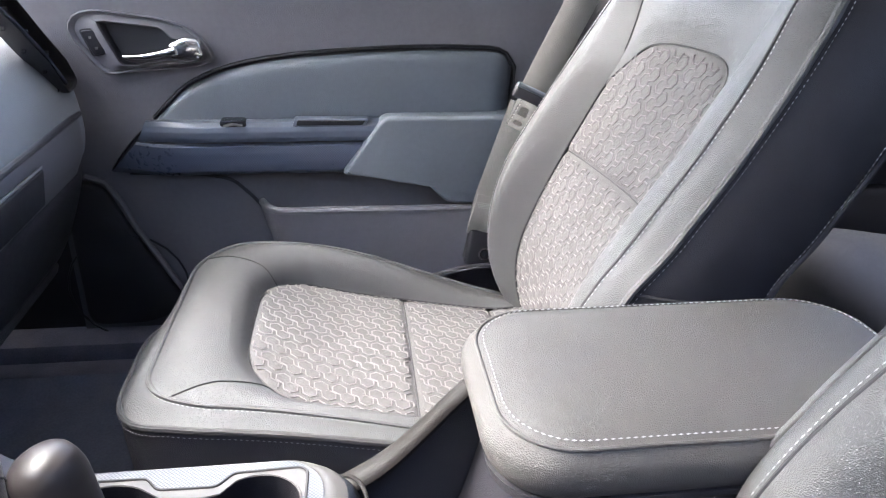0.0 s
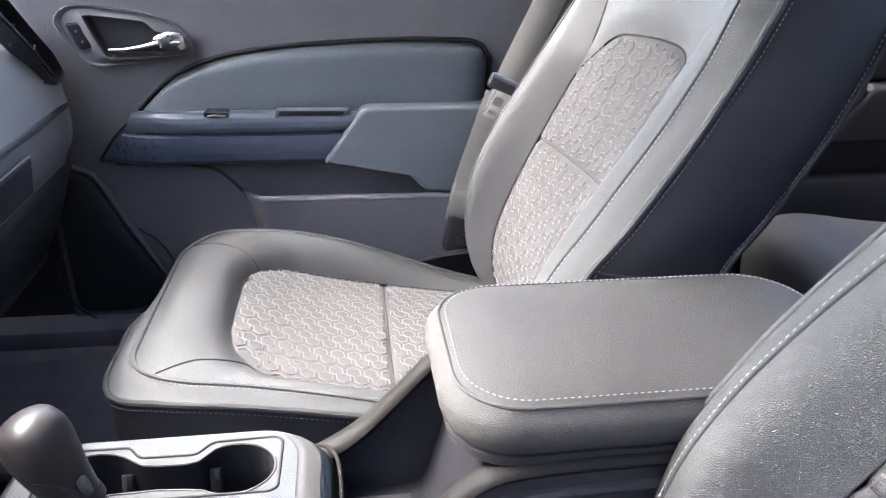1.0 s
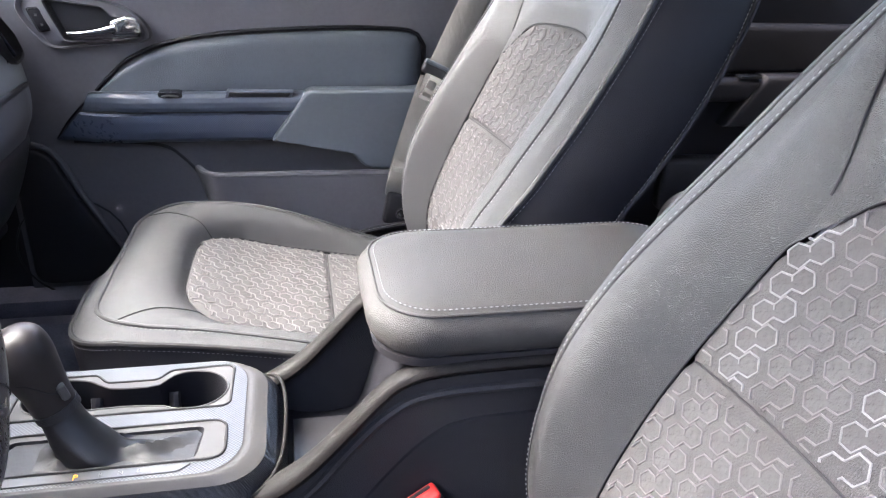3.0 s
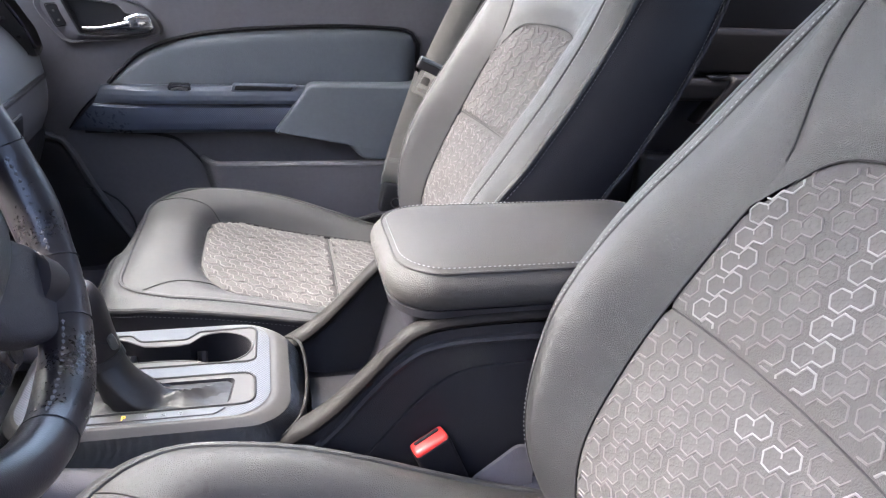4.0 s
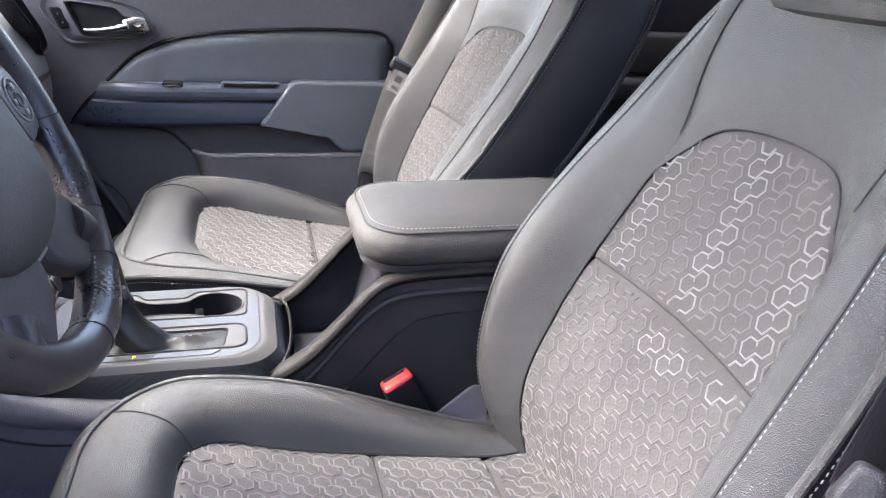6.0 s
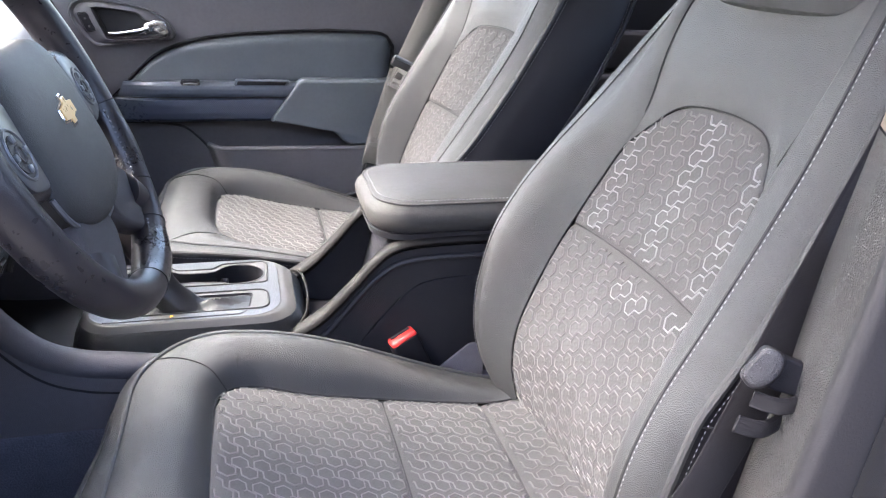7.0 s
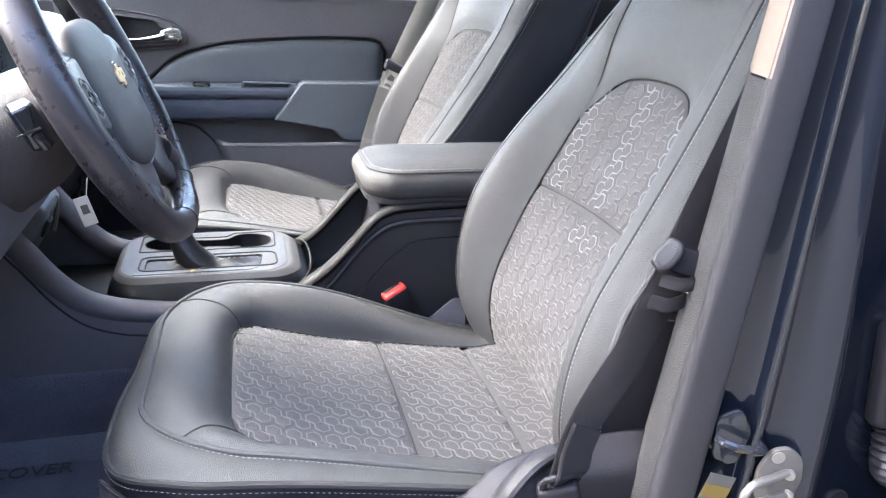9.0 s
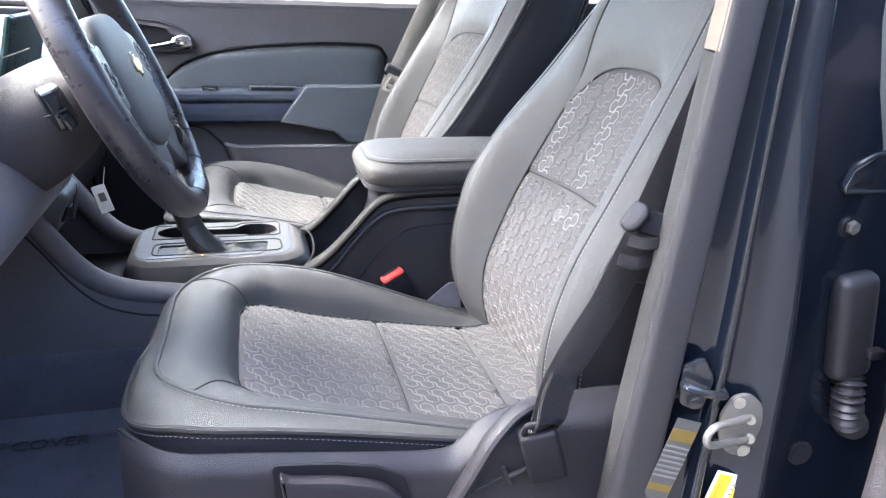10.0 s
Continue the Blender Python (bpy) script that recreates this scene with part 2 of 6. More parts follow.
def rings(bm, loops, closed=True, caps=(False, False)):
    """Skins loops of equal length into bm."""
    rows = [[bm.verts.new(p) for p in lp] for lp in loops]
    n = len(rows[0])
    for r0, r1 in zip(rows, rows[1:]):
        for i in range(n if closed else n - 1):
            j = (i + 1) % n
            bm.faces.new((r0[i], r0[j], r1[j], r1[i]))
    if caps[0]:
        bm.faces.new(rows[0][::-1])
    if caps[1]:
        bm.faces.new(rows[-1])
    return bm


def sheet(fn, nu, nv):
    """A grid of nu x nv cells over fn(u, v), u and v from 0 to 1."""
    return rings(bmesh.new(), [[fn(i / nu, j / nv) for i in range(nu + 1)] for j in range(nv + 1)], closed=False)


def thick(bm, depth):
    bmesh.ops.recalc_face_normals(bm, faces=bm.faces[:])
    bmesh.ops.solidify(bm, geom=bm.faces[:] + bm.edges[:] + bm.verts[:], thickness=depth)
    return bm


def frame_at(way):
    side = way.cross(Vector((0, 0, 1)))
    if side.length < 1e-4:
        side = way.cross(Vector((0, 1, 0)))
    side.normalize()
    return side, side.cross(way).normalized()


def tube(points, r, seg=8, closed=False, into=None, flat=1.0, up=None):
    """A round (or flattened) bar along points; r is a number or a function of 0..1."""
    bm = into or bmesh.new()
    P = [Vector(p) for p in points]
    n, loops, side = len(P), [], None
    for i, p in enumerate(P):
        a, b = (P[i - 1], P[(i + 1) % n]) if closed else (P[max(i - 1, 0)], P[min(i + 1, n - 1)])
        way = (b - a).normalized()
        if up is not None:
            s = way.cross(Vector(up)).normalized()
        elif side is None:
            s = frame_at(way)[0]
        else:
            s = (side - way * side.dot(way)).normalized()
        side = s
        u = s.cross(way)
        rad = r(i / max(n - 1, 1)) if callable(r) else r
        loops.append([p + s * rad * math.cos(2 * math.pi * k / seg) + u * rad * flat * math.sin(2 * math.pi * k / seg) for k in range(seg)])
    if closed:
        loops.append(loops[0])
        rings(bm, loops, True)
        bmesh.ops.remove_doubles(bm, verts=bm.verts[:], dist=1e-6)
        return bm
    return rings(bm, loops, True, (True, True))


def stitches(points, pitch=0.0056, length=0.0041, r=0.0007, into=None):
    """Small thread dashes along a line."""
    bm = into or bmesh.new()
    for p, way in even(points, pitch):
        s, u = frame_at(way)
        v = [bm.verts.new(p - way * length / 2), bm.verts.new(p + way * length / 2)]
        mid = [bm.verts.new(p + s * r * math.cos(k * math.pi / 2) + u * r * math.sin(k * math.pi / 2)) for k in range(4)]
        for k in range(4):
            bm.faces.new((v[0], mid[(k + 1) % 4], mid[k]))
            bm.faces.new((v[1], mid[k], mid[(k + 1) % 4]))
    return bm


def rbox(size, r=0.005, seg=3, m=None, into=None):
    """A box with rounded edges, its middle at the origin of m."""
    bm = bmesh.new()
    bmesh.ops.create_cube(bm, size=1.0)
    bmesh.ops.scale(bm, vec=size, verts=bm.verts[:])
    if r:
        bmesh.ops.bevel(bm, geom=bm.edges[:], offset=min(r, min(size) * 0.49), segments=seg, profile=0.5, affect="EDGES")
    if m is not None:
        bm.transform(m)
    if into is None:
        return bm
    merge(into, bm)
    return into


def merge(into, bm):
    me = bpy.data.meshes.new("tmp")
    bm.to_mesh(me)
    bm.free()
    into.from_mesh(me)
    bpy.data.meshes.remove(me)
    return into


def slab(outline, depth, r=0.004, seg=2, m=None):
    """A plate with a rounded rim: outline in local x, y; its top at z = depth."""
    bm = bmesh.new()
    f = bm.faces.new([bm.verts.new((p[0], p[1], 0)) for p in outline])
    f.normal_update()
    if f.normal.z < 0:
        f.normal_flip()
    top = bmesh.ops.extrude_face_region(bm, geom=[f])
    tv = [g for g in top["geom"] if isinstance(g, bmesh.types.BMVert)]
    bmesh.ops.translate(bm, vec=(0, 0, depth), verts=tv)
    if r:
        es = [e for e in bm.edges if all(v.co.z > depth * 0.5 for v in e.verts)]
        bmesh.ops.bevel(bm, geom=es, offset=r, segments=seg, profile=0.5, affect="EDGES")
    bmesh.ops.recalc_face_normals(bm, faces=bm.faces[:])
    if m is not None:
        bm.transform(m)
    return bm


def round_poly(points, r, seg=5):
    """A 2D polygon with its corners rounded by r (a number, or one a corner)."""
    out, n = [], len(points)
    for i in range(n):
        p, a, b = Vector(points[i]), Vector(points[i - 1]), Vector(points[(i + 1) % n])
        rad = r[i] if isinstance(r, (list, tuple)) else r
        da, db = (a - p), (b - p)
        k = min(rad, da.length * 0.48, db.length * 0.48)
        p0, p1 = p + da.normalized() * k, p + db.normalized() * k
        for j in range(seg + 1):
            t = j / seg
            q = p0 * (1 - t) ** 2 + p * 2 * t * (1 - t) + p1 * t * t
            out.append((q.x, q.y))
    return out


def disc(center, axis, r, h, seg=20, bevel=0.0015, into=None):
    """A short round plug from center along axis."""
    bm = bmesh.new()
    bmesh.ops.create_cone(bm, cap_ends=True, segments=seg, radius1=r, radius2=r, depth=h)
    if bevel:
        bmesh.ops.bevel(bm, geom=[e for e in bm.edges if abs(e.verts[0].co.z - e.verts[1].co.z) < 1e-6], offset=min(bevel, h * 0.45), segments=2, affect="EDGES")
    q = Vector(axis).to_track_quat("Z", "Y").to_matrix().to_4x4()
    bm.transform(Matrix.Translation(Vector(center) + Vector(axis).normalized() * h / 2) @ q)
    if into is None:
        return bm
    return merge(into, bm)


def part(name, bm, mat, parent=None, label="", shift=None, angle=35):
    """Links a bmesh as one mesh object under a thing or a part."""
    if shift is not None:
        bmesh.ops.translate(bm, vec=shift, verts=bm.verts[:])
    bmesh.ops.recalc_face_normals(bm, faces=bm.faces[:])
    me = bpy.data.meshes.new(name)
    bm.to_mesh(me)
    bm.free()
    me.polygons.foreach_set("use_smooth", [True] * len(me.polygons))
    me.set_sharp_from_angle(angle=radians(angle))
    me.materials.append(mat)
    ob = new(name, me)
    if parent is not None:
        ob.parent = parent
    if label:
        tagged(ob, label)
    return ob


def thing(name, at, label, category, group="", kind=""):
    ob = new(name)
    ob.matrix_basis = at if isinstance(at, Matrix) else Matrix.Translation(at)
    ob.empty_display_size = 0.05
    return tagged(ob, label, category, group, kind)


def structure(name, bm, mat, label, category, angle=35):
    return tagged(part(name, bm, mat, angle=angle), label, category, "", "structure")


def text_part(name, body, size, m, mat, parent, label="", depth=0.0002):
    cu = bpy.data.curves.new(name, "FONT")
    cu.body, cu.size, cu.extrude = body, size, depth
    tmp = bpy.data.objects.new(name, cu)
    me = bpy.data.meshes.new_from_object(tmp)
    bpy.data.objects.remove(tmp)
    me.transform(m)
    me.materials.append(mat)
    ob = new(name, me)
    ob.parent = parent
    return tagged(ob, label) if label else ob


# ---- front seats ----
FLOOR = 0.69
SEAT_Y, SEAT_GAP = -0.360, 0.74

back_x = table([(0.84, 0.034), (0.90, 0.020), (0.96, 0.022), (1.03, 0.045), (1.115, 0.080), (1.262, 0.143), (1.363, 0.180), (1.45, 0.228), (1.50, 0.255)])
back_w = table([(0.84, 0.150), (0.92, 0.160), (1.00, 0.162), (1.06, 0.158), (1.115, 0.150), (1.20, 0.134), (1.258, 0.118), (1.363, 0.138), (1.45, 0.120), (1.50, 0.085)])
crest_y = table([(0.84, 0.192), (0.95, 0.202), (1.10, 0.203), (1.25, 0.190), (1.36, 0.170), (1.44, 0.142), (1.50, 0.098)])
crest_drop = table([(0.84, 0.012), (0.90, 0.030), (0.96, 0.042), (1.03, 0.058), (1.09, 0.062), (1.14, 0.058), (1.25, 0.042), (1.36, 0.020), (1.45, 0.008), (1.50, 0.0)])


def crest_x(z):
    return back_x(z) - crest_drop(z)


pipe_y = table([(0.84, 0.234), (0.95, 0.247), (1.10, 0.250), (1.25, 0.237), (1.36, 0.212), (1.44, 0.175), (1.50, 0.115)])
pipe_x = table([(0.84, 0.035), (0.95, 0.005), (1.077, 0.022), (1.132, 0.052), (1.289, 0.134), (1.36, 0.176), (1.45, 0.240), (1.50, 0.285)])
back_depth = table([(0.84, 0.11), (0.95, 0.150), (1.10, 0.160), (1.36, 0.135), (1.45, 0.085), (1.50, 0.035)])
BACK_LOW, BACK_TOP, BACK_SEAM = 0.845, 1.50, 1.115


def arch(a):
    """Height of the cloth panel's upper rim across its width (a from -1 to 1)."""
    return 1.282 - 0.012 * a * a - 0.052 * abs(a) ** 6


def back_face(y, z):
    w = back_w(z)
    a = min(1.0, abs(y) / w)
    return Vector((back_x(z) + 0.014 * (1 - a * a), y, z))


def back_normal(z):
    d = (back_x(z + 0.01) - back_x(z - 0.01)) / 0.02
    return Vector((-1, 0, d)).normalized()


def bolster_section(z, side, cut=0.0):
    w, yc, xc = back_w(z), crest_y(z) - cut * 0.85, crest_x(z)
    xb, yp, xp = back_x(z), pipe_y(z) - cut, pipe_x(z)
    pts = [(xb, w), (xb * 0.75 + xc * 0.25 - 0.006, w + (yc - w) * 0.30), (xb * 0.25 + xc * 0.75 - 0.006, w + (yc - w) * 0.68), (xc, yc),
           (xc * 0.6 + xp * 0.4 - 0.004, yc + (yp - yc) * 0.62), (xp, yp)]
    return [Vector((p.x, side * p.y, z)) for p in smooth([(x, y, 0) for x, y in pts], 5)]


def side_section(z, side, cut=0.0):
    xp, yp, d = pipe_x(z), pipe_y(z) - cut, back_depth(z)
    pts = [(xp, yp), (xp + d * 0.30, yp + 0.007), (xp + d * 0.70, yp + 0.005), (xp + d, yp - 0.006)]
    return [Vector((p.x, side * p.y, z)) for p in smooth([(x, y, 0) for x, y in pts], 4)]


HEX_R, HEX_LINE, HEX_RISE = 0.0096, 0.0020, 0.0005
CHAIN, PERIOD, LINK, SKEW = 0.0357, 0.0218, (0.0141, 0.0101), -0.05


def hex_corner(cx, cy, deg, r):
    return Vector((cx + r * math.cos(radians(deg)), cy + r * 0.97 * math.sin(radians(deg)), 0))


def hex_section(bm, path, place):
    """A low rounded ridge along an open path; place puts a plane point with its height on the cloth."""
    n = len(path)
    aside = []
    for i in range(n):
        t0 = (path[i] - path[max(i - 1, 0)]).normalized() if i else None
        t1 = (path[i + 1] - path[i]).normalized() if i < n - 1 else None
        t0, t1 = t0 or t1, t1 or t0
        n0, n1 = Vector((-t0.y, t0.x, 0)), Vector((-t1.y, t1.x, 0))
        m = (n0 + n1).normalized()
        aside.append(m / max(0.5, m.dot(n0)))
    rows = []
    for k, h in ((-0.5, -0.0010), (-0.26, HEX_RISE), (0.26, HEX_RISE), (0.5, -0.0010)):
        rows.append([bm.verts.new(place(p + q * HEX_LINE * k, h)) for p, q in zip(path, aside)])
    for lo, hi in zip(rows, rows[1:]):
        for i in range(n - 1):
            f = bm.faces.new((lo[i], lo[i + 1], hi[i + 1], hi[i]))
            f.material_index = 0


def pair_path(flip, r=HEX_R):
    """The outline of two fused hexagons round the middle of the pair; flip mirrors it."""
    cx, cy = LINK[0] / 2, LINK[1] / 2
    lo = [hex_corner(-cx, -cy, k, r) for k in (60, 120, 180, 240, 300, 0)]
    hi = [hex_corner(cx, cy, k, r) for k in (240, 300, 0, 60, 120, 180)]
    a, b = (lo[-1] + hi[0]) / 2, (lo[0] + hi[-1]) / 2
    p = [b] + lo[1:-1] + [a] + hi[1:-1]
    return [Vector((-q.x, q.y, 0)) for q in reversed(p)] if flip else p


def hex_mesh(name, flip, line):
    """A fused pair of raised outlines with the cloth inside it."""
    bm = bmesh.new()
    path = pair_path(flip)
    hex_section(bm, path + [path[0]], lambda p, h: p + Vector((0, 0, h)))
    notch = [path[0].lerp(path[5], 0.02), path[0].lerp(path[5], 0.42)]
    hex_section(bm, notch, lambda p, h: p + Vector((0, 0, h * 0.8)))
    f = bm.faces.new([bm.verts.new(q * 0.95 + Vector((0, 0, -0.0001))) for q in path])
    f.material_index = 1
    bmesh.ops.recalc_face_normals(bm, faces=bm.faces[:])
    for f in bm.faces:
        if f.normal.z < 0:
            f.normal_flip()
    me = bpy.data.meshes.new(name)
    bm.to_mesh(me)
    bm.free()
    me.materials.append(line)
    me.materials.append(FABRIC_PAD)
    return me


HEX_MESHES = {(s, k): hex_mesh("linked_hexagon", s, line) for s in (False, True) for k, line in ((0, EMBOSS), (1, EMBOSS_BRIGHT))}


def hex_field(place, spans, inside, parent, dz, bright, flip):
    """Lays fused pairs in upright chains on a surface; place(u, v) in metres; inside gives the distance from the rim."""
    u0, u1, v0, v1 = spans
    e = 0.006
    cut = {0: bmesh.new(), 1: bmesh.new()}
    s = -1 if flip else 1
    hx, hy = LINK[0] / 2, LINK[1] / 2
    for i in range(int((u1 - u0) / CHAIN) + 2):
        for k in range(-1, int((v1 - v0) / PERIOD) + 2):
            u = u0 + CHAIN * i
            v = v0 + PERIOD * k + SKEW * u
            key = 1 if bright(i, v) else 0
            if not (u0 - 0.03 < u < u1 + 0.03 and v0 - 0.03 < v < v1 + 0.03):
                continue
            if min(inside(u - s * hx, v - hy), inside(u + s * hx, v + hy)) > 0.0125:
                a = (place(u + e, v) - place(u - e, v)).normalized()
                t = place(u, v + e) - place(u, v - e)
                n = a.cross(t).normalized()
                t = n.cross(a)
                m = Matrix((a, t, n)).transposed().to_4x4()
                mid = (place(u + 0.011, v) + place(u - 0.011, v) + place(u, v + 0.009) + place(u, v - 0.009)) / 4
                m.translation = mid + n * 0.0005 + Vector(dz)
                ob = new("linked_hexagon", HEX_MESHES[flip, key])
                ob.parent = parent
                ob.matrix_basis = m
                continue
            path = pair_path(flip)
            path = path + [path[0]]
            fine = [p.lerp(q, w / 4) for p, q in zip(path, path[1:]) for w in range(4)] + [path[-1]]
            run = []
            for p in fine + [None]:
                if p is not None and inside(u + p.x, v + p.y) > 0.005:
                    run.append(p)
                    continue
                if len(run) > 2:
                    def put(q, h):
                        uu, vv = u + q.x, v + q.y
                        n = (place(uu + e, vv) - place(uu - e, vv)).cross(place(uu, vv + e) - place(uu, vv - e)).normalized()
                        return place(uu, vv) + n * (h + 0.0005)
                    hex_section(cut[key], run, put)
                run = []
    for key, bm in cut.items():
        if bm.faces:
            tagged(part("cut_hexagon_line", bm, EMBOSS_BRIGHT if key else EMBOSS, parent, "", dz), kind="stuff")
        else:
            bm.free()


cush_z = table([(-0.40, 0.945), (-0.365, 0.932), (-0.26, 0.897), (-0.157, 0.876), (-0.05, 0.858), (0.0, 0.853), (0.05, 0.858)])
cush_side = table([(-0.45, 0.952), (-0.43, 0.962), (-0.40, 0.966), (-0.30, 0.945), (-0.20, 0.920), (-0.157, 0.908), (-0.10, 0.895), (0.0, 0.872), (0.06, 0.862)])
skirt_z = table([(-0.492, 0.930), (-0.47, 0.937), (-0.44, 0.947), (-0.41, 0.953), (-0.32, 0.944), (-0.20, 0.923), (-0.12, 0.907), (0.0, 0.874), (0.06, 0.858)])
cornerEAR, CUSH_SEAM, CUSH_FRONT, CUSH_W = 0.05, -0.157, -0.361, 0.159


def cush_face(x, y):
    a = min(1.0, abs(y) / CUSH_W)
    return Vector((x, y, cush_z(x) + 0.006 * (1 - a * a)))


def u_line(w, front, r, rear=cornerEAR, ns=16, na=10, nf=12):
    """A U from the rear on one side round the front to the other side's rear."""
    pts = [(rear + (front + r - rear) * i / ns, w) for i in range(ns)]
    pts += [(front + r - r * math.sin(k / na * math.pi / 2), w - r + r * math.cos(k / na * math.pi / 2)) for k in range(na)]
    pts += [(front, (w - r) * (1 - 2 * i / nf)) for i in range(nf)]
    pts += [(front + r - r * math.cos(k / na * math.pi / 2), -(w - r) - r * math.sin(k / na * math.pi / 2)) for k in range(na)]
    pts += [(front + r + (rear - front - r) * i / ns, -w) for i in range(ns + 1)]
    return pts


inner_rise = table([(-0.492, 0.925), (-0.47, 0.935), (-0.45, 0.950), (-0.40, 0.960), (-0.366, 0.967), (-0.32, 0.969), (-0.25, 0.957), (-0.18, 0.930), (-0.12, 0.897), (-0.05, 0.864), (0.05, 0.846)])


def cushion_rings(outer):
    """The rows of the cushion's border, from the cloth out and down; the bolsters differ from seat to seat with wear."""
    driver = outer < 0
    spread, tuck, back = (1.06, 1.00, 0.012) if driver else (1.02, 0.975, 0.0)

    def share(y):
        t = max(0.0, min(1.0, 0.5 + y / 0.24))
        return t * t * (3 - 2 * t)

    def lean(y, k=1.0):
        f = spread if y > 0 else tuck
        return y * (1 + (f - 1) * k * min(1.0, abs(y) / 0.12))

    def crest(x, y):
        rear = max(0.0, min(1.0, (-0.31 - x) / 0.08))
        near = cush_side(x) - 0.003 + (0.009 * rear if driver else -0.012) * max(0.0, min(1.0, (-y - 0.02) / 0.10))
        far = inner_rise(x) - (0.0 if driver else 0.003)
        return near + (far - near) * share(y)

    def hem(x, y):
        near = skirt_z(x) - (0.0 if driver else 0.010) * max(0.0, min(1.0, (-y - 0.02) / 0.10))
        return near + (crest(x, y) - 0.034 - near) * share(y)
    r0 = [Vector((x, y, cush_z(x))) for x, y in u_line(CUSH_W, CUSH_FRONT, 0.065 if driver else 0.095)]
    r1 = [Vector((x, y, crest(x, y) * 0.55 + cush_z(x) * 0.45 + 0.006)) for x, y in u_line(0.170, -0.382, 0.076 if driver else 0.100)]
    r2 = [Vector((x, lean(y, 0.6), crest(x, y) + 0.004)) for x, y in u_line(0.183, -0.418 if driver else -0.424, 0.092)]
    r3 = [Vector((x, lean(y), crest(x, y))) for x, y in u_line(0.200, -0.452 + 0.25 * back if driver else -0.462, 0.105 if driver else 0.075)]
    r4 = [Vector((x, lean(y, 0.7), crest(x, y) * 0.62 + hem(x, y) * 0.38 + 0.003)) for x, y in u_line(0.222, -0.476 + 0.7 * back, 0.108)]
    r5 = [Vector((x, lean(y, 0.3), hem(x, y))) for x, y in u_line(0.241, -0.492 + back, 0.110)]
    for ring in (r1, r2, r3, r4):
        for _ in range(6):
            zs_ = [p.z for p in ring]
            for i in range(2, len(ring) - 2):
                ring[i].z = sum(zs_[i - 2:i + 3]) / 5
    r6 = [Vector((p.x, p.y * 1.008, p.z - 0.03)) for p in r5]
    r7 = [Vector((x, y, 0.800)) for x, y in u_line(0.246, -0.480 + back, 0.108)]
    return r0, r1, r2, r3, r4, r5, r6, r7


def skin(loops, per=3):
    """Rows between loops, run through smoothly."""
    cols = [smooth([lp[i] for lp in loops], per) for i in range(len(loops[0]))]
    return [[c[j] for c in cols] for j in range(len(cols[0]))]


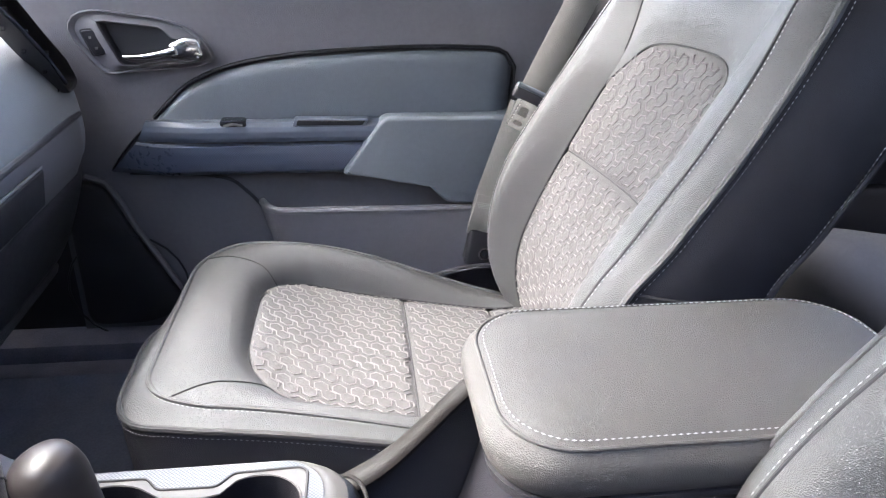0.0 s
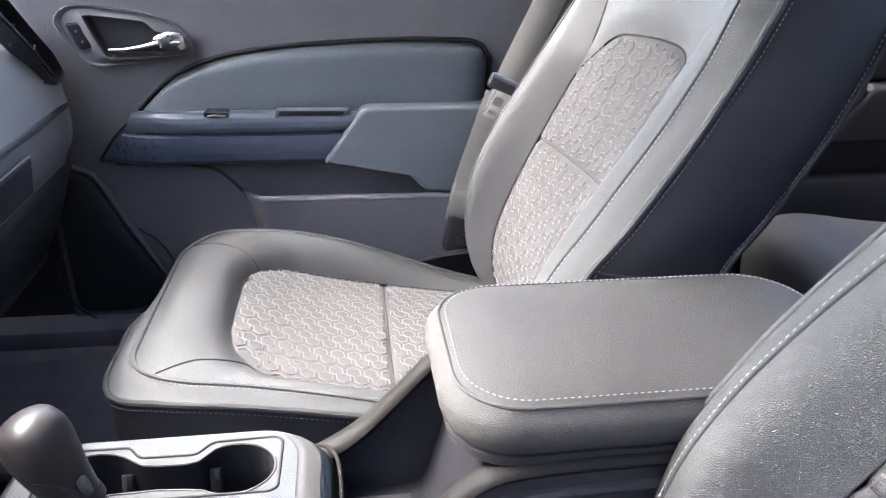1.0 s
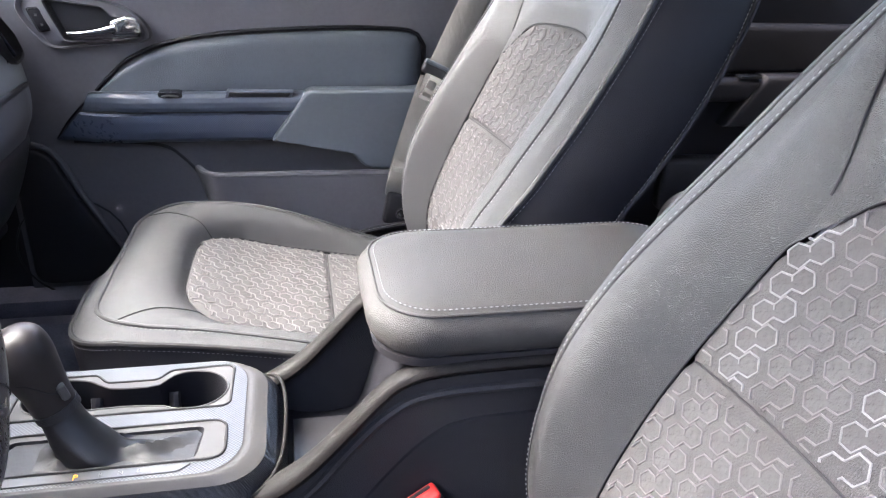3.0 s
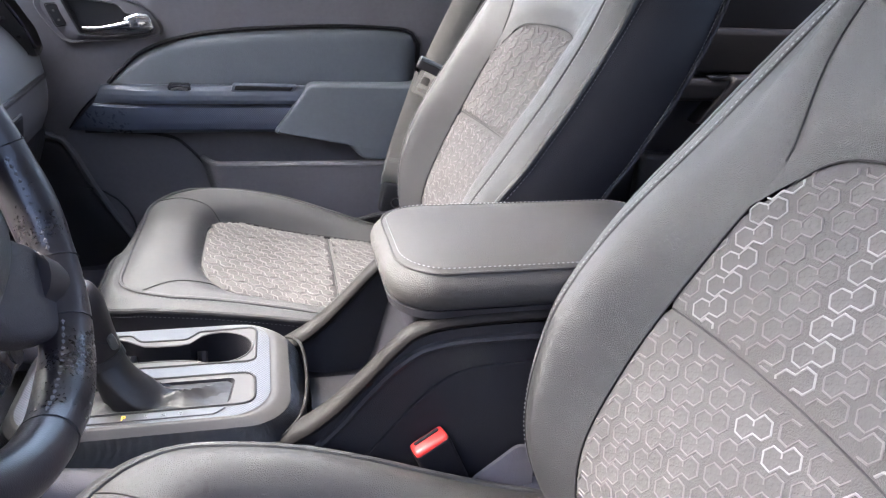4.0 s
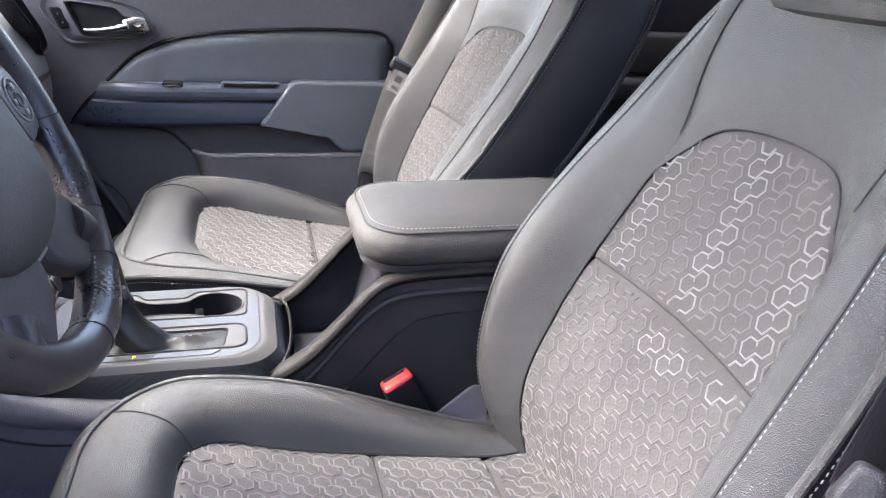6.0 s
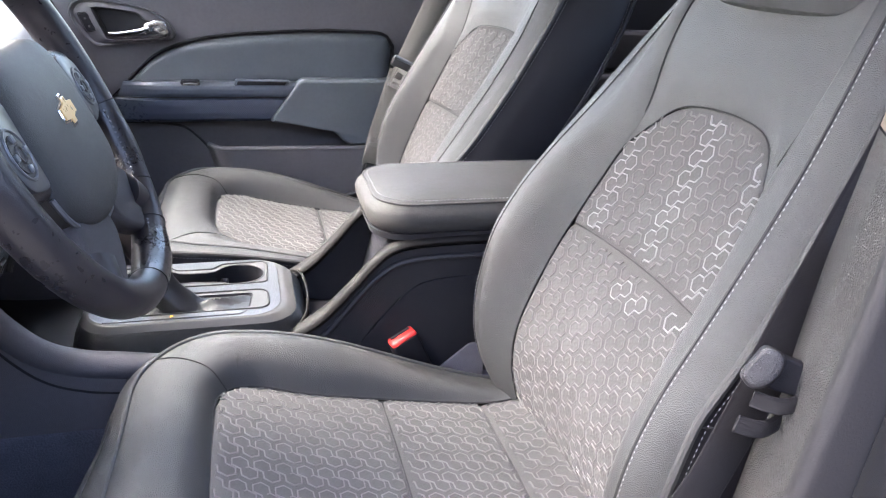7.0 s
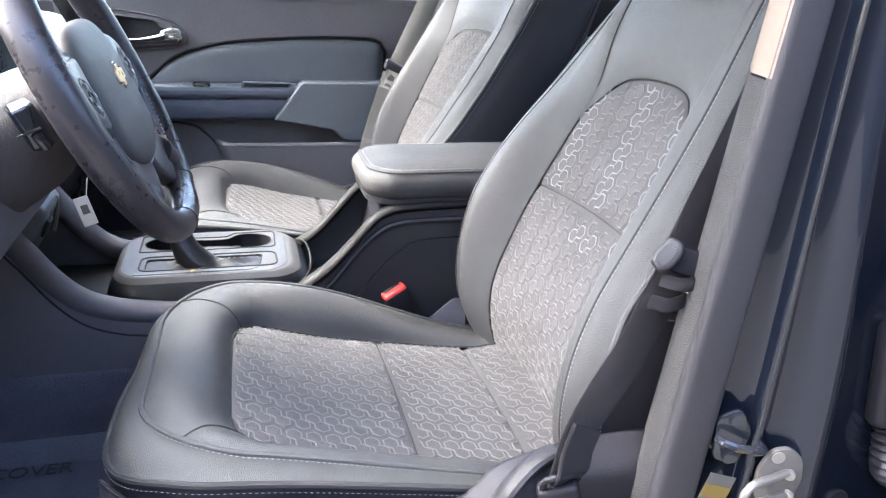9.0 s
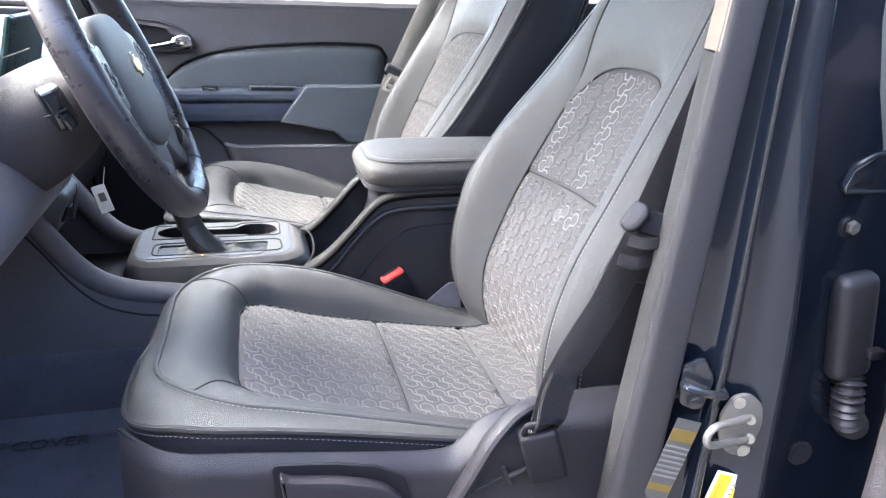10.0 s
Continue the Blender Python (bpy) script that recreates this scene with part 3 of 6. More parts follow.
def front_seat(at, label, outer, lever):
    """outer: -1 or 1, the side of the seat that faces the door."""
    seat = thing("front_seat", at, label, "car seat", "front seats")
    dz = (0, 0, -FLOOR)
    corner = 0.065 if lever else 0.095
    zs = [BACK_LOW + (BACK_TOP - BACK_LOW) * i / 60 for i in range(61)]

    # backrest
    def lower(u, v):
        z = BACK_LOW + (BACK_SEAM - BACK_LOW) * v
        y = (2 * u - 1) * back_w(z)
        p = back_face(y, z)
        dip = 0.0035 * math.exp(-((z - BACK_SEAM) / 0.004) ** 2) + 0.003 * math.exp(-((abs(2 * u - 1) - 1) / 0.03) ** 2)
        return p - back_normal(z) * dip

    def upper(u, v):
        a = 2 * u - 1
        zt = arch(a)
        z = BACK_SEAM + (zt - BACK_SEAM) * v
        y = a * back_w(min(z, 1.258))
        dip = 0.0035 * math.exp(-((z - BACK_SEAM) / 0.004) ** 2) + 0.003 * math.exp(-((abs(a) - 1) / 0.03) ** 2) + 0.006 * math.exp(-((z - zt) / 0.006) ** 2)
        return back_face(y, z) - back_normal(z) * dip

    def yoke(u, v):
        a = 2 * u - 1
        zb = arch(a)
        z = zb + (BACK_TOP - zb) * v
        k = max(min(1.0, (z - zb) / 0.05), abs(a) ** 8)
        p = back_face(a * (back_w(min(z, 1.258)) * (1 - k) + back_w(z) * k), z)
        f = min(1.0, (z - zb) / 0.030)
        rise = f * f * (3 - 2 * f)
        return p + back_normal(z) * (1 - a ** 4) * (-0.006 * (1 - rise) + 0.005 * rise)

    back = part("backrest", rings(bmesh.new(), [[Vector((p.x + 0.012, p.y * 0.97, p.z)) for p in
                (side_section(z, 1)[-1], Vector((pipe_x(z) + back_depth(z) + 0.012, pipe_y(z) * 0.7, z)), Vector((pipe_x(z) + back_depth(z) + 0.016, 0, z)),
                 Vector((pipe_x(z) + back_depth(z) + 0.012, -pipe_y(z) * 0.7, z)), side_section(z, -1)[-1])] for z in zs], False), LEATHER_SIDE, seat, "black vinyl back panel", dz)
    part("lower_back_cloth", sheet(lower, 28, 30), FABRIC, back, "grey cloth with raised hexagons", dz)
    part("upper_back_cloth", sheet(upper, 28, 22), FABRIC, back, "grey cloth with raised hexagons", dz)

    def back_room(u, z):
        y = -u
        w = back_w(min(z, 1.258))
        zt = arch(max(-1, min(1, y / w)))
        return min((zt - z) * 0.92, z - BACK_LOW, abs(z - BACK_SEAM), w - abs(y))
    on_back = lambda u, z: back_face(-u, z)
    hex_field(on_back, (-0.1451, 0.150, 1.1065, 1.30), lambda u, z: min(back_room(u, z), z - BACK_SEAM), back, dz, lambda i, z: lever and i % 3 == 1, False)
    scattered = {(4, 11), (5, 10), (7, 11)}
    hex_field(on_back, (-0.1520, 0.165, 0.8450, BACK_SEAM), lambda u, z: min(back_room(u, z), BACK_SEAM - z), back, dz, lambda i, z: lever and (i, int((z - 0.8450) / PERIOD)) in scattered, False)
    part("shoulder_panel", sheet(yoke, 24, 18), LEATHER, back, "smooth black leather", dz)
    for side in (1, -1):
        trim = 0.018 if side == outer else 0.0
        part("back_bolster", rings(bmesh.new(), [bolster_section(z, side, trim) for z in zs], False), LEATHER, back, "padded black leather bolster", dz)
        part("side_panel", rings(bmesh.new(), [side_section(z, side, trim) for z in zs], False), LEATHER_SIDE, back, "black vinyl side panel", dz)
        edge = [Vector((pipe_x(z), side * (pipe_y(z) - trim), z)) for z in zs]
        part("piping", tube(edge, 0.0042, 8), LEATHER, back, "", dz)
        part("side_stitching", stitches([p + Vector((0.008, side * 0.003, 0)) for p in edge]), THREAD, back, "pale thread", dz)
        rear = [side_section(z, side, trim)[-1] + Vector((-0.004, side * 0.003, 0)) for z in zs]
        part("rear_stitching", stitches(rear), THREAD, back, "pale thread", dz)
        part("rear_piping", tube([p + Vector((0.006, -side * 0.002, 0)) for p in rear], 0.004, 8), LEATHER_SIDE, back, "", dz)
        cr = [bolster_section(z, side, trim)[18] + Vector((-0.0012, side * 0.0004, 0)) for z in zs]
        part("crest_stitching", stitches(cr), THREAD, back, "pale thread", dz)
        part("crest_seam", tube([p + Vector((0.001, -side * 0.004, 0)) for p in cr], 0.0016, 6), SEAM, back, "", dz)
        part("cloth_seam", tube([Vector((back_x(z) + 0.001, side * back_w(z), z)) for z in zs if z < 1.27], 0.0008, 6), SEAM, back, "", dz)
        part("shoulder_seam", tube([Vector((back_x(z) - 0.001, side * (back_w(z)), z)) for z in zs if 1.25 < z], 0.0010, 6), SEAM, back, "", dz)
        low = [Vector((p.x, p.y + side * 0.001, 1.085 - 0.02 * i / 12)) for i, p in enumerate(side_section(1.08, side, trim))]
        part("side_seam", tube(low, 0.0015, 6), SEAM, back, "", dz)
    part("cross_seam", tube([back_face(y * 0.145, BACK_SEAM) + Vector((0.0030, 0, 0)) for y in [i / 12 - 1 for i in range(25)]], 0.0011, 6), SEAM, back, "", dz)
    part("arch_seam", tube([back_face(a * 0.116, arch(a)) + Vector((0.003, 0, 0)) for a in [i / 16 - 1 for i in range(33)]], 0.0009, 6), SEAM, back, "", dz)

    # headrest
    def head(u, v):
        a = 2 * math.pi * u
        c = math.cos(a)
        s = math.sin(a)
        k = (1 - abs(2 * v - 1) ** 3.2) ** 0.5
        z = 1.372 + 0.22 * v
        return Vector((0.236 + 0.40 * (z - 1.42) + 0.062 * k * math.copysign(abs(c) ** 0.7, c), 0.125 * (0.62 + 0.38 * k) * math.copysign(abs(s) ** 0.6, s), z))
    hr = part("headrest", rings(bmesh.new(), [[head(i / 32, j / 16) for i in range(32)] for j in range(17)], True, (True, True)), LEATHER, seat, "padded black leather headrest", dz)
    for s in (-0.055, 0.055):
        part("headrest_post", tube([(0.225, s, 1.37), (0.235, s, 1.43)], 0.006, 10), CHROME, hr, "chrome post", dz)

    # cushion
    r0, r1, r2, r3, r4, r5, r6, r7 = cushion_rings(outer)
    cushion = part("cushion", rings(bmesh.new(), skin([r0, r1, r2, r3], 4), False), LEATHER_SCUFFED if lever else LEATHER, seat, "padded black leather cushion", dz)
    part("cushion_border", rings(bmesh.new(), skin([r3, r4, r5], 4), False), LEATHER, cushion, "black leather border", dz)
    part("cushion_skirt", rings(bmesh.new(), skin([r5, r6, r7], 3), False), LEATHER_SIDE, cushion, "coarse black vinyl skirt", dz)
    part("cushion_piping", tube([p + Vector((0, 0, 0.001)) for p in r3], 0.0032, 8), LEATHER, cushion, "", dz)
    part("skirt_piping", tube(r5, 0.0038, 8), SEAM, cushion, "", dz)
    nside = 16
    for sl in (slice(len(r3) - nside - 12, len(r3)),):
        out = [p + Vector((0, math.copysign(0.006, p.y), 0.0012)) for p in r3[sl]]
        part("border_stitching", stitches(out), THREAD, cushion, "pale thread", dz)
    part("skirt_stitching", stitches([p.lerp(q, 0.24) + Vector((-0.0022 if p.x < -0.40 else 0, math.copysign(0.0018, p.y), 0)) for p, q in zip(r5, r6)]), THREAD_DARK, cushion, "pale thread", dz)
    for side in (1, -1):
        i0 = (nside + 6) if side == 1 else len(r0) - 1 - nside - 4
        seam = smooth([r0[i0], r1[i0], r2[i0], r3[i0]], 5)
        part("corner_seam", tube([p + Vector((0, 0, 0.0006)) for p in seam], 0.0008, 6), SEAM, cushion, "", dz)

    def panel(x0, x1):
        def f(u, v):
            x = x0 + (x1 - x0) * v
            half = CUSH_W
            if x < CUSH_FRONT + corner:
                k = (CUSH_FRONT + corner - x) / corner
                half = CUSH_W - corner * (1 - math.sqrt(max(0, 1 - min(1, k) ** 2)))
            a = 2 * u - 1
            p = cush_face(x, a * half)
            dip = 0.003 * math.exp(-((abs(a) - 1) / 0.03) ** 2) + 0.004 * math.exp(-((x - CUSH_SEAM) / 0.004) ** 2) + 0.006 * math.exp(-((x - CUSH_FRONT) / 0.006) ** 2) + 0.005 * math.exp(-((x + 0.02) / 0.005) ** 2)
            p.z -= dip
            return p
        return f
    part("front_cushion_cloth", sheet(panel(CUSH_FRONT, CUSH_SEAM), 28, 22), FABRIC, cushion, "grey cloth with raised hexagons", dz)
    part("middle_cushion_cloth", sheet(panel(CUSH_SEAM, -0.02), 28, 16), FABRIC, cushion, "grey cloth with raised hexagons", dz)
    part("rear_cushion_cloth", sheet(panel(-0.02, cornerEAR), 28, 8), FABRIC, cushion, "grey cloth with raised hexagons", dz)
    part("cushion_seam", tube([cush_face(CUSH_SEAM, a / 12 * 0.156) + Vector((0, 0, -0.0038)) for a in range(-12, 13)], 0.0012, 6), SEAM, cushion, "", dz)
    part("cloth_border_seam", tube([p + Vector((0, 0, -0.001)) for p in r0], 0.0014, 6), SEAM, cushion, "", dz)

    def cush_room(u, x):
        k = max(0.0, (CUSH_FRONT + corner - x) / corner)
        half = CUSH_W - corner * (1 - math.sqrt(max(0, 1 - min(1, k) ** 2)))
        return min(x - CUSH_FRONT, cornerEAR - x, half - abs(u), abs(x - CUSH_SEAM), abs(x + 0.02))
    on_cush = lambda u, x: cush_face(x, -u)
    for x0, x1, fl in ((CUSH_FRONT, CUSH_SEAM, False), (CUSH_SEAM, -0.02, False), (-0.02, cornerEAR, False)):
        hex_field(on_cush, (-0.165, 0.165, x0 + 0.012, x1), lambda u, x, x0=x0, x1=x1: min(cush_room(u, x), x - x0, x1 - x), cushion, dz, lambda i, x: False, fl)
    part("cushion_core", rbox((0.42, 0.46, 0.09), 0.02, 2, pose(-0.20, 0, 0.80)), PLASTIC_DARK, cushion, "", dz)

    # base and side trim
    base = part("seat_frame", rbox((0.40, 0.36, 0.05), 0.01, 2, pose(-0.17, 0, 0.755)), PLASTIC_DARK, seat, "black steel seat frame", dz)
    for s in (-0.17, 0.17):
        part("seat_rail", rbox((0.52, 0.04, 0.035), 0.006, 2, pose(-0.18, s, 0.710)), STEEL, base, "steel slide rail", dz)
    for s in (1, -1):
        o = s
        top = table([(-0.475, 0.943), (-0.42, 0.936), (-0.345, 0.928), (-0.264, 0.918), (-0.206, 0.911), (-0.150, 0.907), (-0.132, 0.914), (-0.11, 0.938), (-0.07, 0.952), (-0.02, 0.960), (0.05, 0.962), (0.12, 0.950)])
        low = table([(-0.47, 0.790), (-0.30, 0.745), (0.0, 0.735), (0.10, 0.76)])
        step = table([(-0.47, 0.010), (-0.20, 0.011), (-0.15, 0.014), (-0.12, 0.020), (-0.06, 0.026), (0.12, 0.026)])
        if s == outer:
            def val(u, v, o=o, top=top, low=low, step=step):
                x = -0.475 + 0.60 * u
                zt, zb = top(x) - (0.0 if lever else 0.075), low(x)
                z = zt + (zb - zt) * v
                ledge = step(x) * min(1.0, v / 0.08)
                bulge = 0.008 * math.sin(math.pi * min(1, v * 1.3) * 0.5)
                inn = 0.05 * max(0, (-0.40 - x) / 0.075) ** 2
                return Vector((x, o * (0.252 + ledge + bulge - inn), z - 0.25 * step(x) * min(1.0, v / 0.10)))
            tr = part("side_trim", thick(sheet(val, 60, 30), -0.004 * o), TRIM_SIDE, seat, "grained black plastic side trim", dz)
            rim = [val(i / 60, 0) for i in range(61)]
            # dark tube along the trim's top edge paints in a shadow gap
            part("trim_lip", tube([p + Vector((0, -o * 0.002, -0.003)) for p in rim], 0.003, 8), PLASTIC_DARK, tr, "", dz)
            part("trim_slot", tube([val(0.70, 0.42) + Vector((0, o * 0.001, 0)), val(0.64, 0.58) + Vector((0, o * 0.001, 0)), val(0.57, 0.72) + Vector((0, o * 0.001, 0))], 0.0022, 6), SEAM, tr, "black slot", dz)
            if lever:
                lev = [(-0.321, 0.919), (-0.311, 0.912), (-0.266, 0.906), (-0.2325, 0.8975), (-0.213, 0.889), (-0.197, 0.872), (-0.20, 0.852), (-0.315, 0.872)]
                well = [(-0.328, 0.926), (-0.27, 0.920), (-0.222, 0.910), (-0.195, 0.893), (-0.185, 0.855), (-0.325, 0.862)]
                # the trim is not hollowed; this plate's dark colour paints the recess's shade
                part("lever_well", slab(round_poly(well, 0.008, 3), 0.0025, 0.001, 1, Matrix(((1, 0, 0, 0), (0, 0, o, o * 0.2695), (0, 1, 0, 0), (0, 0, 0, 1)))), PLASTIC_DARK, tr, "flat dark plate tinted as a shaded lever recess", dz)
                bm = slab(round_poly(lev, 0.006, 3), 0.014, 0.004, 2, Matrix(((1, 0, 0, 0), (0, 0, o, o * 0.272), (0, 1, 0, 0), (0, 0, 0, 1))))
                part("seat_lever", bm, TRIM_SIDE, tr, "dark grey adjusting lever", dz)
        else:
            part("side_trim", thick(sheet(lambda u, v, o=o: Vector((-0.42 + 0.46 * u, o * (0.252 + 0.006 * math.sin(math.pi * v)), 0.815 - 0.09 * v)), 20, 6), -0.004 * o), PLASTIC, seat, "grained black plastic side trim", dz)
            tongue = [(-0.068, 0.855), (-0.035, 0.882), (-0.012, 0.901), (0.006, 0.894), (0.010, 0.800), (-0.05, 0.800)]
            bm = slab(round_poly(tongue, 0.012, 4), 0.006, 0.002, 2, Matrix(((1, 0, 0, 0), (0, 0, o, o * 0.240), (0, 1, 0, 0), (0, 0, 0, 1))))
            part("recliner_cover", bm, TRIM_DOOR, seat, "grey plastic recliner cover", dz)
    return seat


def seat_pose(x, y, z):
    return pose(x, y, 0.93 + z, -1.5, 0, -0.5) @ pose(0, 0, FLOOR - 0.93)


driver_seat = front_seat(seat_pose(0, SEAT_Y, 0), "black leather bucket seat with grey hexagon cloth and scuffed bolster", -1, True)
passenger_seat = front_seat(seat_pose(-0.012, SEAT_Y + SEAT_GAP, -0.006), "black leather bucket seat with clean grey hexagon cloth panels", 1, False)

give = table([(1.03, 0.0), (1.08, 0.005), (1.12, 0.012), (1.16, 0.018), (1.20, 0.025), (1.25, 0.031), (1.31, 0.036), (1.50, 0.038)])


give_driver = table([(1.03, 0.0), (1.10, -0.003), (1.15, -0.002), (1.20, 0.006), (1.25, 0.018), (1.30, 0.026), (1.35, 0.030), (1.50, 0.030)])


def settle(v):
    """The passenger backrest's inboard half sits further back towards its top; its edge most of all."""
    z = v.z + FLOOR
    t = max(0.0, min(1.0, (0.07 - v.y) / 0.18))
    e = max(0.0, min(1.0, (-0.19 - v.y) / 0.03)) * max(0.0, min(1.0, (z - 1.02) / 0.08))
    rear = max(0.0, min(1.0, (v.x - pipe_x(z) - 0.02) / 0.05)) if z < 1.5 else 1.0
    return give(max(1.03, min(1.50, z))) * t * t * (3 - 2 * t) + 0.011 * e * (1 - rear)


def settle_driver(v):
    """On the driver's backrest only the inboard bolster has moved."""
    t = max(0.0, min(1.0, (v.y - 0.125) / 0.06))
    return give_driver(max(1.03, min(1.50, v.z + FLOOR))) * t * t * (3 - 2 * t)


def back_pieces(seat):
    return [c for c in seat.children_recursive if c.name.startswith(("backrest", "headrest")) or (c.parent and c.parent.name.startswith(("backrest", "headrest")))]


for ob in back_pieces(driver_seat):
    if ob.data not in HEX_MESHES.values():
        for v in ob.data.vertices:
            v.co.x += settle_driver(v.co)
        ob.data.update()
for ob in back_pieces(passenger_seat):
    if ob.data in HEX_MESHES.values():
        m = ob.matrix_basis.copy()
        at, a, t = m.translation.copy(), m.col[0].to_3d(), m.col[1].to_3d()
        a.x += (settle(at + a * 0.004) - settle(at - a * 0.004)) / 0.008
        t.x += (settle(at + t * 0.004) - settle(at - t * 0.004)) / 0.008
        a.normalize()
        n = a.cross(t).normalized()
        m = Matrix((a, n.cross(a), n)).transposed().to_4x4()
        m.translation = at + Vector((settle(at), 0, 0))
        ob.matrix_basis = m
    else:
        for v in ob.data.vertices:
            v.co.x += settle(v.co)
        ob.data.update()


# ---- shell of the cab ----
ground = structure("ground", rings(bmesh.new(), [[(-600, -600, 0), (600, -600, 0)], [(-600, 600, 0), (600, 600, 0)]], False), ASPHALT, "worn grey asphalt ground", "ground")

# unseen wall, added to cut low sky light and darken paint reflections
structure("backdrop_wall", rbox((30, 0.3, 3.6), 0.02, 1, pose(0, -4.8, 1.8)), DARK_WALL, "plain dark unseen wall added to block low sky light", "wall")
floor_bm = rbox((2.6, 1.46, 0.05), 0.01, 2, pose(0.1, 0.0, FLOOR - 0.025))
structure("floor", floor_bm, CARPET, "black carpeted cab floor", "floor")
structure("tunnel", sheet(lambda u, v: Vector((-1.15 + 2.3 * v, 0.15 * math.cos(math.pi * (1 - u)), FLOOR + 0.01 + 0.14 * math.sin(math.pi * u) ** 0.5)), 16, 4), CARPET, "black carpeted transmission tunnel", "floor")
structure("firewall", rbox((0.05, 1.46, 0.75), 0.01, 2, pose(-1.20, 0, 1.0)), CARPET, "black carpeted firewall", "wall")
structure("ceiling", thick(sheet(lambda u, v: Vector((-0.62 + 2.1 * v, -0.62 + 1.24 * u, 1.83 + 0.03 * math.sin(math.pi * u))), 10, 10), 0.04), HEADLINER, "light grey cloth headliner", "ceiling")
structure("wall_rear", rbox((0.05, 1.46, 0.75), 0.01, 2, pose(1.45, 0, 1.0)), CARPET, "dark rear cab wall", "wall")


def bar(name, pts, r, mat, label, category, flat=1.0):
    return structure(name, tube(smooth(pts, 6), r, 12, flat=flat), mat, label, category)


for s, nm in ((1, "right"), (-1, "left")):
    bar("a_pillar_" + nm, [(-1.18, s * 0.72, 1.22), (-0.9, s * 0.69, 1.48), (-0.60, s * 0.62, 1.82)], 0.045, TRIM_GREY, "grey front pillar trim", "pillar")
    bar("roof_rail_" + nm, [(-0.60, s * 0.62, 1.82), (0.3, s * 0.63, 1.85), (1.4, s * 0.62, 1.82)], 0.05, TRIM_GREY, "grey roof rail trim", "roof rail")
    bar("rear_pillar_" + nm, [(1.42, s * 0.68, 1.3), (1.40, s * 0.63, 1.82)], 0.07, TRIM_GREY, "grey rear pillar trim", "pillar")
bar("windscreen_header", [(-0.62, -0.62, 1.83), (-0.66, 0, 1.85), (-0.62, 0.62, 1.83)], 0.045, HEADLINER, "light grey header above the windscreen", "roof rail")
bar("b_pillar_right", [(0.10, 0.76, 0.70), (0.13, 0.75, 1.10), (0.20, 0.72, 1.33), (0.30, 0.63, 1.83)], 0.055, TRIM_GREY, "grey passenger side pillar trim", "pillar")

for s, nm in ((1, "right"), (-1, "left")):
    structure("kick_panel_" + nm, rbox((0.55, 0.03, 0.62), 0.01, 2, pose(-0.96, s * 0.755, 0.98)), PLASTIC, "dark plastic kick panel beside the footwell", "wall")
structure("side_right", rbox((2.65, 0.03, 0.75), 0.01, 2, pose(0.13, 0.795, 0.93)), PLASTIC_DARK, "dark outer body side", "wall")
structure("sill_right", rbox((2.65, 0.12, 0.14), 0.02, 2, pose(0.13, 0.74, 0.655)), CARPET, "dark carpeted door sill", "sill")
windscreen = structure("window_1", thick(sheet(lambda u, v: Vector((-1.20 + 0.58 * v - 0.05 * math.sin(math.pi * u), -0.66 + 1.32 * u, 1.27 + 0.57 * v)), 12, 8), 0.005), GLASS, "clear windscreen glass", "window")
windscreen.visible_shadow = False

# ---- passenger door: inner panel ----
DOOR_Y = 0.712
door_lean = table([(0.70, 0.735), (0.95, 0.735), (1.05, 0.730), (1.15, 0.722), (1.25, 0.706), (1.33, 0.690), (1.36, 0.690)])


def on_door(x, z, out=0.0):
    return Vector((x, door_lean(z) - 0.012 * max(0, (-0.45 - x)) - out, z))


door = thing("passenger_door", (-0.25, DOOR_Y, FLOOR), "closed passenger door with dark plastic and blue-grey padding", "car door")
dd = (0.25, -DOOR_Y, -FLOOR)


def flat_shape(poly, out0, out1, r=0.004, seg=3):
    """A plate lying on the door: outline in x, z; from out0 to out1 proud of it, with a rounded rim."""
    n = len(poly)
    cx, cz = sum(p[0] for p in poly) / n, sum(p[1] for p in poly) / n
    loops = [[on_door(x, z, out0 - 0.004) for x, z in poly], [on_door(x, z, out1 - r) for x, z in poly]]
    area = [Vector((p[0], p[1])) for p in poly]
    inset = []
    sign = 1 if sum(area[i - 1].x * area[i].y - area[i].x * area[i - 1].y for i in range(n)) > 0 else -1
    for i in range(n):
        t = (area[(i + 1) % n] - area[i - 1])
        nrm = Vector((-t.y, t.x)) * sign
        inset.append(nrm.normalized() if nrm.length > 1e-9 else Vector((0, 0)))
    for k in range(1, seg + 1):
        a = k / seg * math.pi / 2
        loops.append([on_door(p.x + q.x * r * (1 - math.cos(a)), p.y + q.y * r * (1 - math.cos(a)), out1 - r + r * math.sin(a)) for p, q in zip(area, inset)])
    bm = rings(bmesh.new(), loops, True)
    bm.verts.ensure_lookup_table()
    bm.faces.new(bm.verts[-n:])
    return bm


body = part("panel", thick(sheet(lambda u, v: on_door(-0.72 + 0.86 * u, 0.72 + 0.598 * v), 40, 40), -0.03), DOOR_PLASTIC, door, "dark grained plastic panel", dd)
part("window_sill", tube([on_door(-0.72 + 0.86 * i / 30, 1.314, -0.014) for i in range(31)], 0.016, 10), DOOR_PLASTIC, door, "", dd)

pad_top = table([(-0.547, 1.104), (-0.53, 1.122), (-0.489, 1.158), (-0.426, 1.186), (-0.34, 1.203), (-0.219, 1.213), (-0.114, 1.217), (-0.02, 1.215), (0.004, 1.211), (0.015, 1.203), (0.021, 1.185)])


